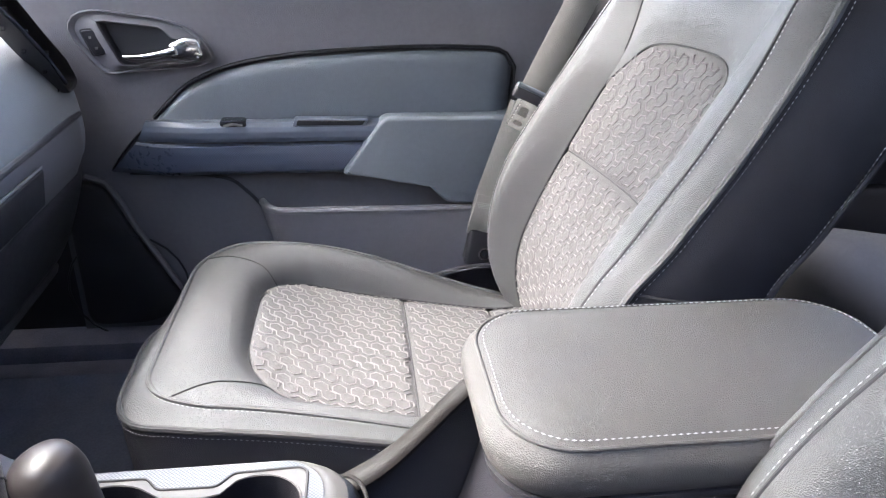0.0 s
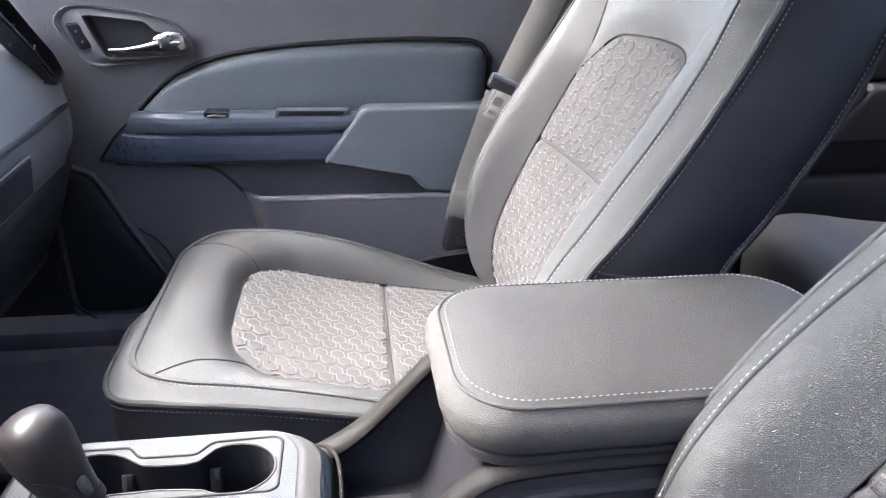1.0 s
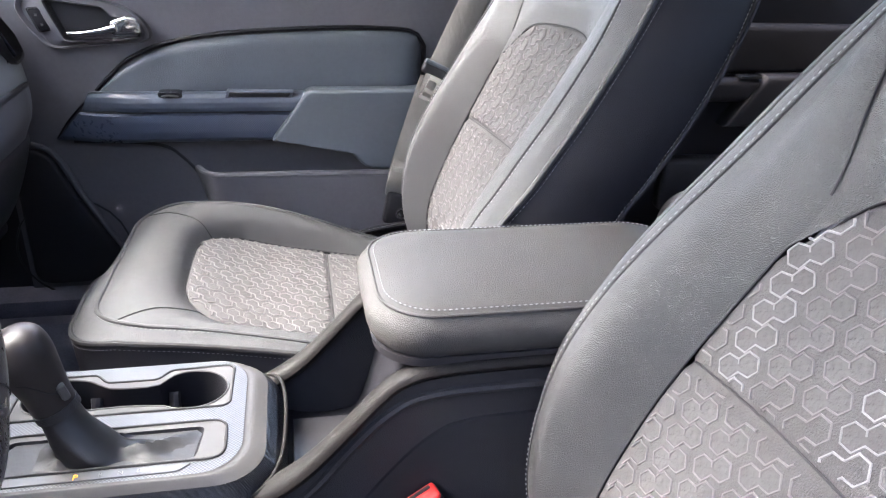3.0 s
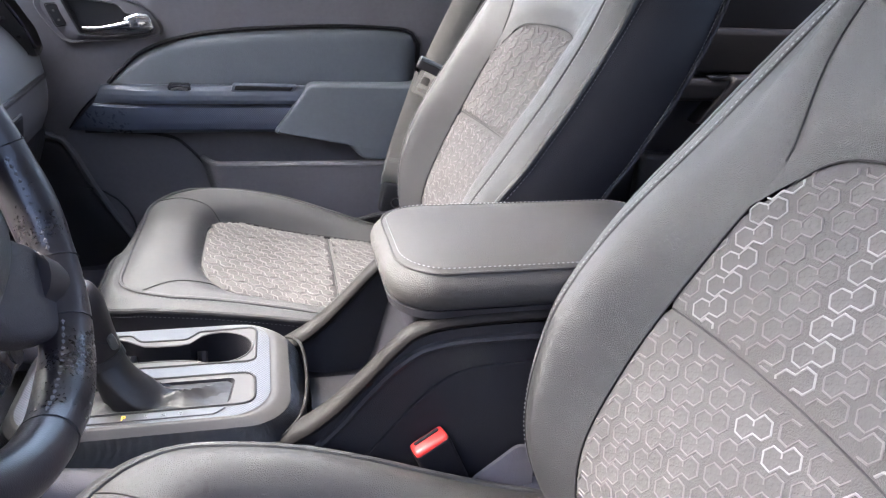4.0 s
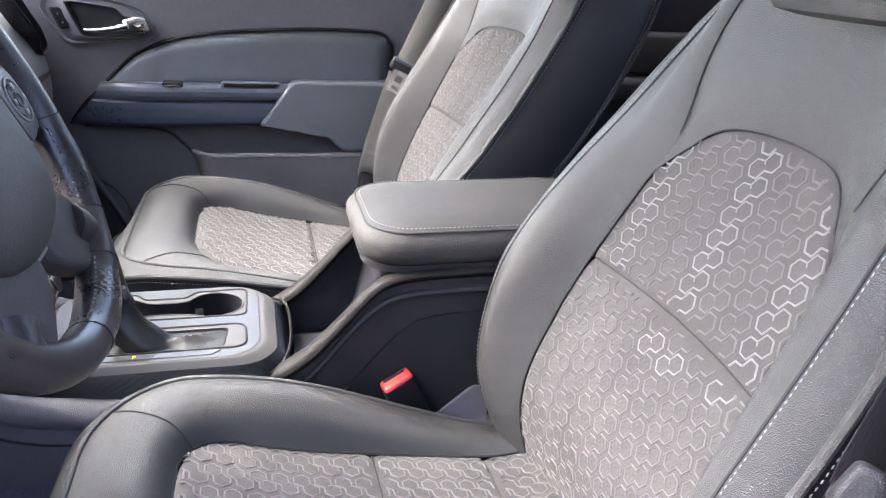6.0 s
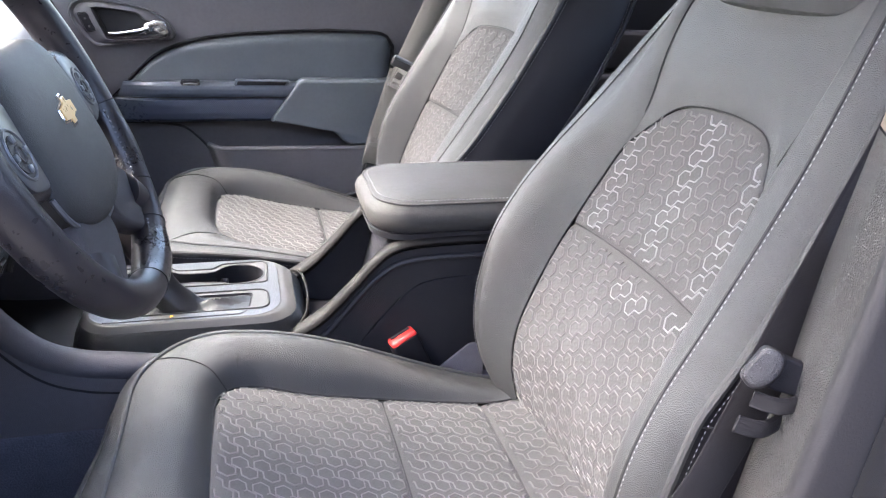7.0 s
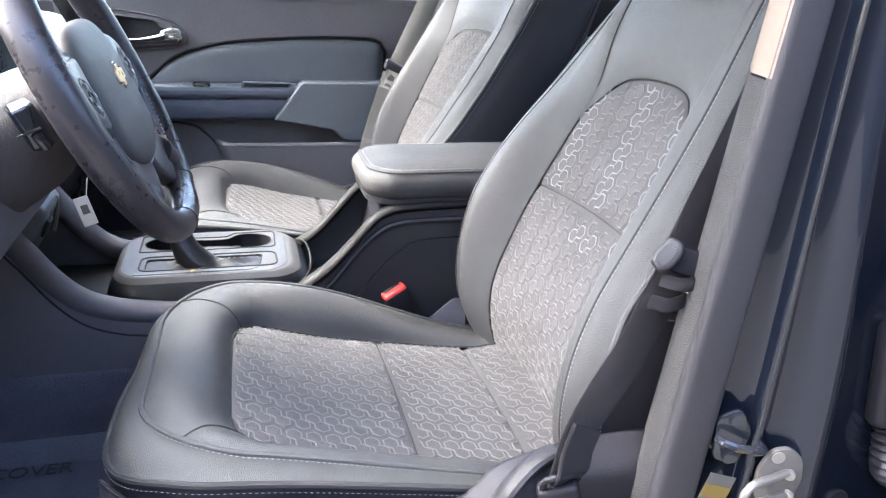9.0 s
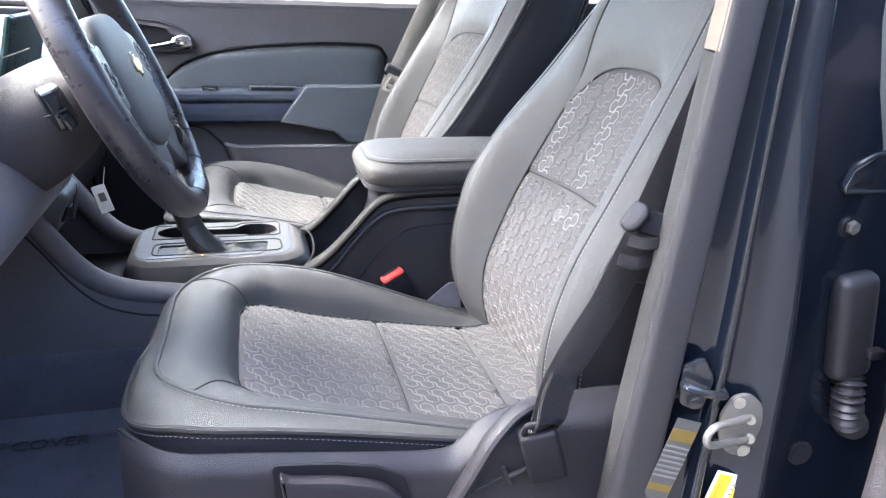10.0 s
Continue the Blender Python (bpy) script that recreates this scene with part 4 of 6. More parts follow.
def pad_surface(u, v):
    """The soft pad: u along, v from its lower to its upper rim."""
    x = -0.547 + 0.568 * u
    z = 1.096 + (pad_top(x) - 1.096) * v
    rim = (1 - abs(2 * v - 1) ** 7) * (1 - abs(2 * u - 1) ** 16)
    return on_door(x, z, 0.004 + 0.012 * rim ** 0.5 + 0.018 * rim * (1 - 0.75 * v))


crease = [(-0.548 + 0.575 * i / 40, pad_top(-0.548 + 0.575 * i / 40) + 0.005) for i in range(41)]
part("groove", tube([on_door(x, z, 0.0) for x, z in crease] + [on_door(0.027, z, 0.0) for z in (1.17, 1.14, 1.10)], 0.0065, 8, flat=0.6), PLASTIC_DARK, door, "dark crease round the pad", dd)
part("pad", sheet(pad_surface, 60, 26), PLASTIC_SOFT, door, "blue-grey padded trim", dd)


# armrest: a shelf with switch plate, moulded grip and lower gloss band
def taper(x, x0, run):
    t = max(0.0, min(1.0, (x - x0) / run))
    return 0.20 + 0.80 * t * t * (3 - 2 * t)


def shelf(u, v):
    """The shelf from the pad out and over its rounded front edge."""
    rows_ = [(0.016, 1.112), (0.036, 1.1135), (0.046, 1.112), (0.053, 1.106), (0.0555, 1.098), (0.0545, 1.088), (0.051, 1.081), (0.040, 1.079)]
    f = v * 7
    i = min(int(f), 6)
    o, z = (rows_[i][k] + (rows_[i + 1][k] - rows_[i][k]) * (f - i) for k in (0, 1))
    x = -0.575 - (1.081 - z) * 0.5 + (0.40 + (1.081 - z) * 0.5 - (1.12 - z) * 0.70 * 0.5) * u
    return on_door(x, z - 0.010 * (1 - taper(x, -0.60, 0.10)), o * taper(x, -0.60, 0.12))


arm = part("armrest", sheet(shelf, 40, 28), ARM_SATIN, door, "dark satin switch shelf", dd)


def lower_band(u, v):
    rows_ = [(0.046, 1.0775), (0.0525, 1.074), (0.0525, 1.062), (0.050, 1.044), (0.046, 1.030), (0.036, 1.022), (0.0, 1.019)]
    f = v * 6
    i = min(int(f), 5)
    o, z = (rows_[i][k] + (rows_[i + 1][k] - rows_[i][k]) * (f - i) for k in (0, 1))
    a, b = -0.572 - (1.079 - z) * 0.95, -0.170 - (1.079 - z) * 0.70
    x = a + (b - a) * u
    return on_door(x, z, o * taper(x, -0.64, 0.13))


part("grip_band", sheet(lower_band, 40, 24), ARM_BAND, arm, "dark blue finely woven gloss band", dd)
part("bright_line", tube([shelf(0.03 + 0.97 * i / 30, 0.955) + Vector((0, -0.001, -0.0015)) for i in range(31)], 0.0013, 6), SATIN, arm, "thin bright line", dd)
part("shelf_tip", tube(smooth([on_door(-0.625, 1.024, 0.004), on_door(-0.600, 1.058, 0.004), on_door(-0.570, 1.088, 0.004), on_door(-0.548, 1.104, 0.004)], 5), 0.004, 8, flat=0.5), PLASTIC_DARK, arm, "", dd)

elbow_line = round_poly([(-0.188, 1.121), (-0.258, 1.024), (-0.132, 1.012), (-0.112, 1.000), (-0.083, 0.969), (0.05, 0.963), (0.05, 1.121)], [0.012, 0.014, 0.016, 0.016, 0.016, 0.01, 0.01], 5)
part("elbow_rest", flat_shape(elbow_line, 0.0, 0.061, 0.008, 4), PLASTIC_SOFT, arm, "blue-grey moulded elbow rest", dd)
part("slot_rim", flat_shape(round_poly([(-0.326, 1.1185), (-0.210, 1.1165), (-0.218, 1.1035), (-0.330, 1.1045)], 0.003, 3), 0.040, 0.0535, 0.002), ARM_SATIN, arm, "raised rim of the pull slot", dd)
part("pull_slot", flat_shape(round_poly([(-0.321, 1.1165), (-0.216, 1.1148), (-0.221, 1.1072), (-0.324, 1.1078)], 0.002, 3), 0.045, 0.0545, 0.0008), PLASTIC_DARK, arm, "dark slot for pulling the door", dd)
sw = part("window_switch", flat_shape(round_poly([(-0.440, 1.117), (-0.402, 1.1165), (-0.399, 1.106), (-0.440, 1.1065)], 0.005, 4), 0.035, 0.0530, 0.002), GLOSS, arm, "glossy window switch", dd)
part("switch_key", tube(smooth([on_door(-0.434, 1.1085, 0.054), on_door(-0.420, 1.1115, 0.056), on_door(-0.406, 1.1085, 0.054)], 5), 0.0022, 8), SATIN, sw, "bright rocker lip", dd)

# handle bezel, lever, lock switches
def resampled(poly, n=64):
    """n points round a closed outline, in the order of their angle about the recess."""
    c = Vector((-0.535, 1.226))
    out = []
    for k in range(n):
        d = Vector((math.cos(2 * math.pi * k / n), math.sin(2 * math.pi * k / n)))
        best = 0.0
        for i in range(len(poly)):
            a, b = Vector(poly[i - 1]) - c, Vector(poly[i]) - c
            e = b - a
            det = d.x * -e.y + e.x * d.y
            if abs(det) < 1e-12:
                continue
            r, t = (a.x * -e.y + e.x * a.y) / det, (d.x * a.y - d.y * a.x) / det
            if r > best and -1e-6 <= t <= 1 + 1e-6:
                best = r
        out.append((c + d * best))
    return out


bez = resampled([(p.x, p.y) for p in smooth([(x, z, 0) for x, z in ((-0.646, 1.252), (-0.634, 1.270), (-0.607, 1.277), (-0.560, 1.272), (-0.507, 1.263), (-0.469, 1.247), (-0.447, 1.219), (-0.446, 1.200), (-0.469, 1.192), (-0.553, 1.185), (-0.603, 1.182), (-0.622, 1.200), (-0.641, 1.232))], 5, True)])
cupl = resampled(round_poly([(-0.603, 1.264), (-0.512, 1.253), (-0.500, 1.236), (-0.470, 1.234), (-0.456, 1.204), (-0.50, 1.197), (-0.578, 1.195), (-0.590, 1.226)], 0.008, 4))
ins = lambda k: [b.lerp(Vector((-0.545, 1.228)), k) for b in bez]
dish = [[on_door(p.x, p.y, o) for p in lp] for lp, o in ((ins(-0.01), -0.002), (bez, 0.004), (ins(0.025), 0.0075), (ins(0.06), 0.0065), (ins(0.10), 0.003), (ins(0.14), 0.0035))]
for k, o in ((0.5, 0.008), (0.92, 0.014), (1.0, 0.014)):
    dish.append([on_door(*(a.lerp(b, k)), o) for a, b in zip(ins(0.14), cupl)])
hb = part("handle_bezel", rings(bmesh.new(), dish), DOOR_PLASTIC, door, "dark oval handle surround", dd)
wall_ = [[on_door(p.x, p.y, o) for p in lp] for lp, o in ((cupl, 0.014), ([b.lerp(Vector((-0.535, 1.226)), 0.05) for b in cupl], 0.0125), ([b.lerp(Vector((-0.535, 1.226)), 0.12) for b in cupl], 0.001))]
part("handle_cup", rings(bmesh.new(), wall_, True, (False, True)), PLASTIC, hb, "deep black hand recess", dd)
lev_pts = [on_door(-0.572, 1.209, 0.012), on_door(-0.545, 1.211, 0.022), on_door(-0.515, 1.216, 0.027), on_door(-0.492, 1.222, 0.029)]
lvr = part("handle_lever", tube(smooth(lev_pts, 6), lambda f: 0.0042 + 0.0042 * f, 12, flat=0.9), CHROME, hb, "polished chrome pull lever", dd)
grip = slab(round_poly([(-0.502, 1.232), (-0.478, 1.240), (-0.460, 1.238), (-0.453, 1.214), (-0.462, 1.209), (-0.498, 1.207), (-0.506, 1.214)], 0.005, 4), 0.012, 0.005, 3, Matrix(((1, 0, 0, 0), (0, 0, -1, door_lean(1.22) - 0.020), (0, 1, 0, 0), (0, 0, 0, 1))))
part("lever_end", grip, CHROME, lvr, "broad chrome end", dd)
lk = part("lock_switch", flat_shape(round_poly([(-0.627, 1.247), (-0.608, 1.249), (-0.597, 1.215), (-0.615, 1.211)], 0.004, 3), 0.002, 0.0105, 0.0015), PLASTIC_DARK, hb, "black lock switch pair", dd)
part("lock_groove", tube([on_door(x, z, 0.0085) for x, z in round_poly([(-0.6285, 1.2485), (-0.6065, 1.2505), (-0.5955, 1.2140), (-0.6165, 1.2095)], 0.004, 3)], 0.0009, 6, True), SEAM, hb, "", dd)
for z, x in ((1.238, -0.615), (1.222, -0.609)):
    part("lock_mark", rbox((0.004, 0.001, 0.004), 0.0005, 1, pose(*on_door(x, z, 0.0108))), SATIN, lk, "pale mark", dd)

# map pocket and loudspeaker cover
def pocket(u, v):
    x = -0.393 + 0.45 * u + 0.055 * v * (1 - u) ** 6
    end = max(0.0, 1 - u * 12) ** 2
    o = 0.056 * (1 - end) * (1 - 0.35 * v) + 0.004
    return on_door(x, 0.964 - 0.004 * u - 0.21 * v - 0.004 * end, o)


pkt = part("map_pocket", thick(sheet(pocket, 40, 14), 0.005), DOOR_PLASTIC, door, "dark moulded map pocket", dd)
part("pocket_rim", tube([pocket(i / 40, 0) for i in range(41)], 0.0065, 10), DOOR_PLASTIC, pkt, "rounded pocket rim", dd)
part("recess_crease", tube(smooth([on_door(x, z, 0.001) for x, z in ((-0.60, 1.016), (-0.508, 1.013), (-0.447, 1.003), (-0.418, 0.980), (-0.398, 0.956), (-0.376, 0.922))], 5), 0.0032, 8), PLASTIC, door, "moulded crease above the pocket", dd)
spk = [(-0.71, 1.004), (-0.648, 1.004), (-0.607, 0.905), (-0.563, 0.822), (-0.53, 0.77), (-0.60, 0.735), (-0.71, 0.735)]
sp = part("speaker_cover", flat_shape(round_poly(spk, 0.03, 5), 0.0, 0.012, 0.008), PLASTIC, door, "dark loudspeaker cover", dd)
part("cover_rim", tube([on_door(x, z, 0.013) for x, z in ((-0.668, 1.016), (-0.640, 1.006), (-0.622, 0.975), (-0.598, 0.915), (-0.555, 0.830), (-0.525, 0.775))], 0.0055, 8), DOOR_PLASTIC, sp, "", dd)
part("speaker_ring", tube([on_door(-0.63 + 0.10 * math.cos(a / 24 * 6.2832), 0.81 + 0.10 * math.sin(a / 24 * 6.2832), 0.011) for a in range(24)], 0.002, 6, True), PLASTIC, sp, "", dd)
door_glass = part("window_pane", thick(sheet(lambda u, v: Vector((-0.80 + (0.95 + 0.10 * v) * u + 0.28 * v * (1 - u), 0.715 - 0.10 * v, 1.34 + 0.46 * v)), 6, 6), 0.004), GLASS, door, "clear side glass", dd)
door_glass.visible_shadow = False


# ---- centre console ----
CY = -0.014


def rr_loop(x0, x1, half, r, z, n=8, cy=CY, rear=None):
    """A rounded rectangle as a loop; r at the front, rear at the back."""
    rear = r if rear is None else rear
    pts = []
    for cx, sy, rad, a0 in ((x1 - rear, 1, rear, 0), (x0 + r, 1, r, 90), (x0 + r, -1, r, 180), (x1 - rear, -1, rear, 270)):
        for k in range(n + 1):
            a = radians(a0 + 90 * k / n)
            pts.append(Vector((cx + rad * math.cos(a), cy + sy * (half - rad) + rad * math.sin(a), z)))
    return pts


def plate_with_holes(outer, holes, drop=0.003):
    bm = bmesh.new()
    edges = []
    for lp in [outer] + holes:
        vs = [bm.verts.new(p) for p in lp]
        edges += [bm.edges.new((vs[i - 1], vs[i])) for i in range(len(vs))]
    bmesh.ops.triangle_fill(bm, use_beauty=True, use_dissolve=False, edges=edges)
    return bm


console = thing("centre_console", (-0.15, CY, FLOOR), "black plastic centre console with silver shifter surround", "centre console")
cc = (0.15, -CY, -FLOOR)
TOP = 0.957

# shifter surround
sk = [rr_loop(-0.545, -0.236, 0.101, 0.045, 0.895), rr_loop(-0.543, -0.238, 0.101, 0.045, 0.915), rr_loop(-0.538, -0.243, 0.099, 0.046, 0.934), rr_loop(-0.531, -0.254, 0.0965, 0.045, 0.947)]
part("surround_skirt", rings(bmesh.new(), skin(sk, 3)), CARBON, console, "dark finely ribbed skirt", cc)
sh = [rr_loop(-0.531, -0.254, 0.0965, 0.045, 0.947), rr_loop(-0.524, -0.266, 0.0925, 0.042, 0.9545), rr_loop(-0.522, -0.273, 0.0910, 0.041, 0.956), rr_loop(-0.520, -0.275, 0.0895, 0.040, TOP)]
bezel = part("shifter_surround", rings(bmesh.new(), skin(sh, 4)), SATIN, console, "satin silver shifter surround", cc)


def cup_outline(grow=0.0):
    a = [(-0.331 + (0.036 + grow) * math.cos(t), 0.026 + (0.032 + grow) * math.sin(t)) for t in [radians(d) for d in range(-128, 129, 12)]]
    b = [(-0.364, 0.0375 + grow), (-0.376, 0.0345 + grow), (-0.400, 0.0350 + grow), (-0.414, 0.0375 + grow)]
    c = [(-0.456 + (0.038 + grow) * math.cos(t), 0.028 + (0.029 + grow) * math.sin(t)) for t in [radians(d) for d in range(42, 307, 12)]]
    d = [(-0.420, 0.0050 - grow), (-0.395, 0.0060 - grow), (-0.370, 0.0040 - grow)]
    return a + b + c + d


def gate_outline(grow=0.0):
    return round_poly([(-0.486 - grow, -0.037 + grow), (-0.311 + grow * 2.5, -0.037 + grow), (-0.316 + grow * 3.2, -0.082 - grow * 0.4), (-0.486 - grow, -0.082 - grow * 0.4)], 0.008 + grow, 5)


outer = rr_loop(-0.520, -0.275, 0.0895, 0.040, TOP)
cup = [Vector((x, y, TOP)) for x, y in cup_outline()]
gate = [Vector((x, y, TOP)) for x, y in gate_outline()]
inset_line = [Vector((x, y, TOP)) for x, y in round_poly([(-0.500, 0.0650), (-0.430, 0.0640), (-0.418, 0.0485), (-0.368, 0.0478), (-0.355, 0.0635), (-0.296, 0.0660), (-0.2895, 0.060), (-0.2905, -0.002), (-0.297, -0.0068), (-0.500, -0.0060)], 0.005, 4)]
gate_line = [Vector((x, y, TOP)) for x, y in gate_outline(0.008)]
part("surround_top", plate_with_holes(outer, [inset_line, gate_line]), MESHGRILLE, bezel, "silver woven-pattern top", cc)
part("cup_panel", plate_with_holes(inset_line, [cup]), SATIN, bezel, "satin silver cup panel", cc)
part("gate_panel", plate_with_holes(gate_line, [gate]), SATIN, bezel, "satin silver gate panel", cc)
wells = bmesh.new()
for lp, depth in ((cup_outline(), 0.062),):
    ls = [[Vector((x, y, TOP)) for x, y in lp], [Vector((x, y, TOP - 0.006)) for x, y in lp], [Vector((x, y, TOP - depth)) for x, y in lp]]
    rings(wells, ls, True, (False, True))
part("cup_well", wells, PLASTIC_DARK, bezel, "black twin cup well", cc)
part("cup_rim", tube([Vector((x, y, TOP + 0.0002)) for x, y in cup_outline(0.0012)], 0.0010, 6, True), SATIN, bezel, "bright rim", cc)
part("cup_groove", tube([p + Vector((0, 0, 0.0002)) for p in inset_line], 0.0014, 6, True), SEAM, bezel, "", cc)
for gx in (-0.430, -0.352):
    part("cup_finger", tube(smooth([(gx, 0.046, TOP - 0.016), (gx, 0.042, TOP - 0.024), (gx, 0.038, TOP - 0.050)], 4), 0.006, 8), PLASTIC, bezel, "small rubber cup finger", cc)
part("gate_groove", tube([Vector((x, y, TOP + 0.0004)) for x, y in gate_outline(0.008)], 0.0014, 6, True), SEAM, bezel, "", cc)
gw = [[Vector((x, y, TOP)) for x, y in gate_outline()], [Vector((x, y, TOP - 0.012)) for x, y in gate_outline(-0.004)]]
part("gate_well", rings(bmesh.new(), gw, True, (False, True)), PLASTIC_DARK, bezel, "", cc)
part("gate_plate", slab(round_poly([(-0.500, -0.0885), (-0.318, -0.0885), (-0.330, -0.099), (-0.500, -0.099)], 0.004, 3), 0.0012, 0.0005, 1, pose(0, 0, TOP)), POD_SATIN, bezel, "grey gear letter strip", cc)
text_part("gear_letter", "P", 0.009, pose(-0.418, -0.0975, TOP + 0.0014), AMBER, bezel, "lit amber letter P")
for i, ch in enumerate("RND"):
    text_part("gear_letter", ch, 0.0065, pose(-0.397 + 0.016 * i, -0.0965, TOP + 0.0014), GREYINK, bezel, "dim letter")
for ob in [o for o in bezel.children if o.name.startswith("gear_letter")]:
    ob.data.transform(Matrix.Translation(cc))

# gear lever
lever = thing("gear_lever", (-0.415, -0.05, TOP - 0.010), "black gear lever with gathered leather boot", "gear lever")
lv = (0.415, 0.05, 0.010 - TOP)


mouth = gate_outline(-0.0008)


def mouth_edge(a):
    """Where a ray at angle a from the middle of the gate meets its edge."""
    ux, uy = math.cos(a), math.sin(a)
    for (x0, y0), (x1, y1) in zip(mouth, mouth[1:] + mouth[:1]):
        px, py, ex, ey = x0 + 0.400, y0 + 0.0595, x1 - x0, y1 - y0
        det = ux * ey - uy * ex
        if abs(det) > 1e-12:
            r, w = (px * ey - py * ex) / det, (px * uy - py * ux) / det
            if r > 0 and -1e-6 <= w <= 1 + 1e-6:
                return Vector((-0.400 + r * ux, -0.0595 + r * uy, 0))
    return Vector((-0.400, -0.0595, 0))


def boot(u, v):
    """Loose leather from the gate's edge (v = 0) to the collar (v = 1)."""
    a = 2 * math.pi * u - math.pi
    rim = mouth_edge(a)
    w = max(0.0, (v - 0.40) / 0.60)
    lean = 0.022 * (1 - w) ** 1.6
    rx, ry = 0.0165 + 0.013 * (1 - w) ** 1.4, 0.0155 + 0.0065 * (1 - w)
    wr = 1 + (1 - w) * (0.10 * math.exp(-((a - 0.1 - 1.6 * w) / 0.22) ** 2) + 0.10 * math.exp(-((a + 1.3 + 0.8 * w) / 0.2) ** 2) + 0.04 * math.sin(3 * a + 2.0 * w)) + 0.03 * math.sin(2 * a + 9 * w) * w
    neck = Vector((-0.434 + lean + rx * wr * math.cos(a), -0.047 - 0.010 * (1 - w) + ry * wr * math.sin(a), TOP + 0.003 + 0.046 * w))
    if v >= 0.40:
        return neck
    f = v / 0.40
    q = rim.lerp(neck, f ** 0.8)
    hump = math.sin(math.pi * min(1.0, f * 1.05)) if f < 0.952 else 0.0
    fold = 0.0095 * math.exp(-((a - 0.22 + 0.5 * f) / 0.13) ** 2) + 0.0065 * math.exp(-((a - 0.75 - 0.3 * f) / 0.14) ** 2) + 0.006 * math.exp(-((a + 0.45 - 0.3 * f) / 0.15) ** 2) + 0.006 * math.exp(-((abs(a) - 2.6) / 0.18) ** 2)
    return Vector((q.x, q.y, TOP - 0.003 + 0.006 * f * f + fold * hump - 0.0022 * hump))


part("boot", rings(bmesh.new(), [[boot(i / 72, j / 24) for i in range(72)] for j in range(25)], True, (True, True)), BOOT, lever, "creased black leather boot", lv)
kn = [((-0.434, -0.047, 0.996), 0.0165), ((-0.437, -0.047, 1.004), 0.0195), ((-0.442, -0.047, 1.022), 0.0205), ((-0.449, -0.047, 1.044), 0.0240), ((-0.454, -0.047, 1.062), 0.0252), ((-0.458, -0.047, 1.077), 0.0205), ((-0.460, -0.047, 1.0835), 0.007)]
kpts, krad = smooth([k[0] for k in kn], 4), table([(i / 6, k[1]) for i, k in enumerate(kn)])
knob = part("knob", tube(kpts, krad, 20), PLASTIC_SMOOTH, lever, "smooth black gear knob", lv)
part("knob_collar", tube([kn[0][0], kn[1][0]], 0.0205, 20), PLASTIC, knob, "", lv)
part("knob_button", rbox((0.008, 0.014, 0.016), 0.003, 2, pose(-0.4245, -0.0560, 1.024, 0, -14, 30)), SATIN, knob, "silver release button", lv)


def on_knob(x, z):
    cx, r = table([(k[0][2], k[0][0]) for k in kn])(z), table([(k[0][2], k[1]) for k in kn])(z)
    return Vector((x + cx, -0.047 - math.sqrt(max(0.0, r * r - x * x)) + 0.0004, z))


part("knob_crease", tube([on_knob(x, z) for x, z in ((-0.019, 1.030), (-0.014, 1.036), (-0.007, 1.040), (0.000, 1.040), (0.006, 1.035), (0.011, 1.028), (0.0155, 1.024))], 0.0009, 6), SEAM, knob, "", lv)

# box, side panels, rails and pocket
box = part("console_body", rbox((0.40, 0.180, 0.36), 0.012, 3, pose(0.075, CY, 0.87)), PLASTIC_DARK, console, "black storage box", cc)
for s in (1, -1):
    y = CY + s * 0.088
    rail = smooth([(-0.55, y, 0.885), (-0.42, y, 0.888), (-0.30, y, 0.905), (-0.250, y, 0.928), (-0.215, y, 0.952), (-0.180, y, 0.988), (-0.150, y, 1.022), (-0.125, y, 1.042), (-0.085, y, 1.050), (0.02, y, 1.052), (0.27, y, 1.050)], 6)
    part("rail", tube(rail, lambda f: 0.0115 + 0.003 * math.exp(-((f - 0.33) / 0.12) ** 2), 14, flat=0.62), PLASTIC_RAIL, console, "smooth black rising rail", cc)
    low = [(p.x, p.z - 0.008) for p in rail]
    poly = low + [(0.27, 0.70), (-0.55, 0.70)]
    m = Matrix(((1, 0, 0, 0), (0, 0, s, y + s * 0.000), (0, 1, 0, 0), (0, 0, 0, 1)))
    side = part("side_panel", slab(poly, 0.006, 0, 1, m), PLASTIC, console, "grained black side panel", cc)
    ins = smooth([(-0.235, y, 0.905), (-0.205, y, 0.935), (-0.172, y, 0.976), (-0.140, y, 1.008), (-0.105, y, 1.024), (-0.02, y, 1.028), (0.26, y, 1.028)], 5)
    part("panel_ridge", tube([p + Vector((0, s * 0.006, 0)) for p in ins], 0.005, 8), PLASTIC, side, "", cc)
    rec = [(p.x + 0.035, p.z - 0.030) for p in ins] + [(0.26, 0.72), (-0.18, 0.72)]
    part("recess_panel", slab(rec, 0.004, 0.003, 2, Matrix(((1, 0, 0, 0), (0, 0, s, y + s * 0.006), (0, 1, 0, 0), (0, 0, 0, 1)))), PLASTIC_DARK, side, "matt black recessed panel", cc)


lip = smooth([(-0.300, CY - 0.094, 0.910), (-0.262, CY - 0.092, 0.930), (-0.243, CY - 0.070, 0.940), (-0.236, CY - 0.03, 0.946), (-0.236, CY + 0.03, 0.946), (-0.243, CY + 0.070, 0.942), (-0.262, CY + 0.092, 0.932), (-0.300, CY + 0.094, 0.912)], 6)
part("surround_lip", tube(lip, 0.0020, 8), PLASTIC_RAIL, console, "thin black lip behind the surround", cc)


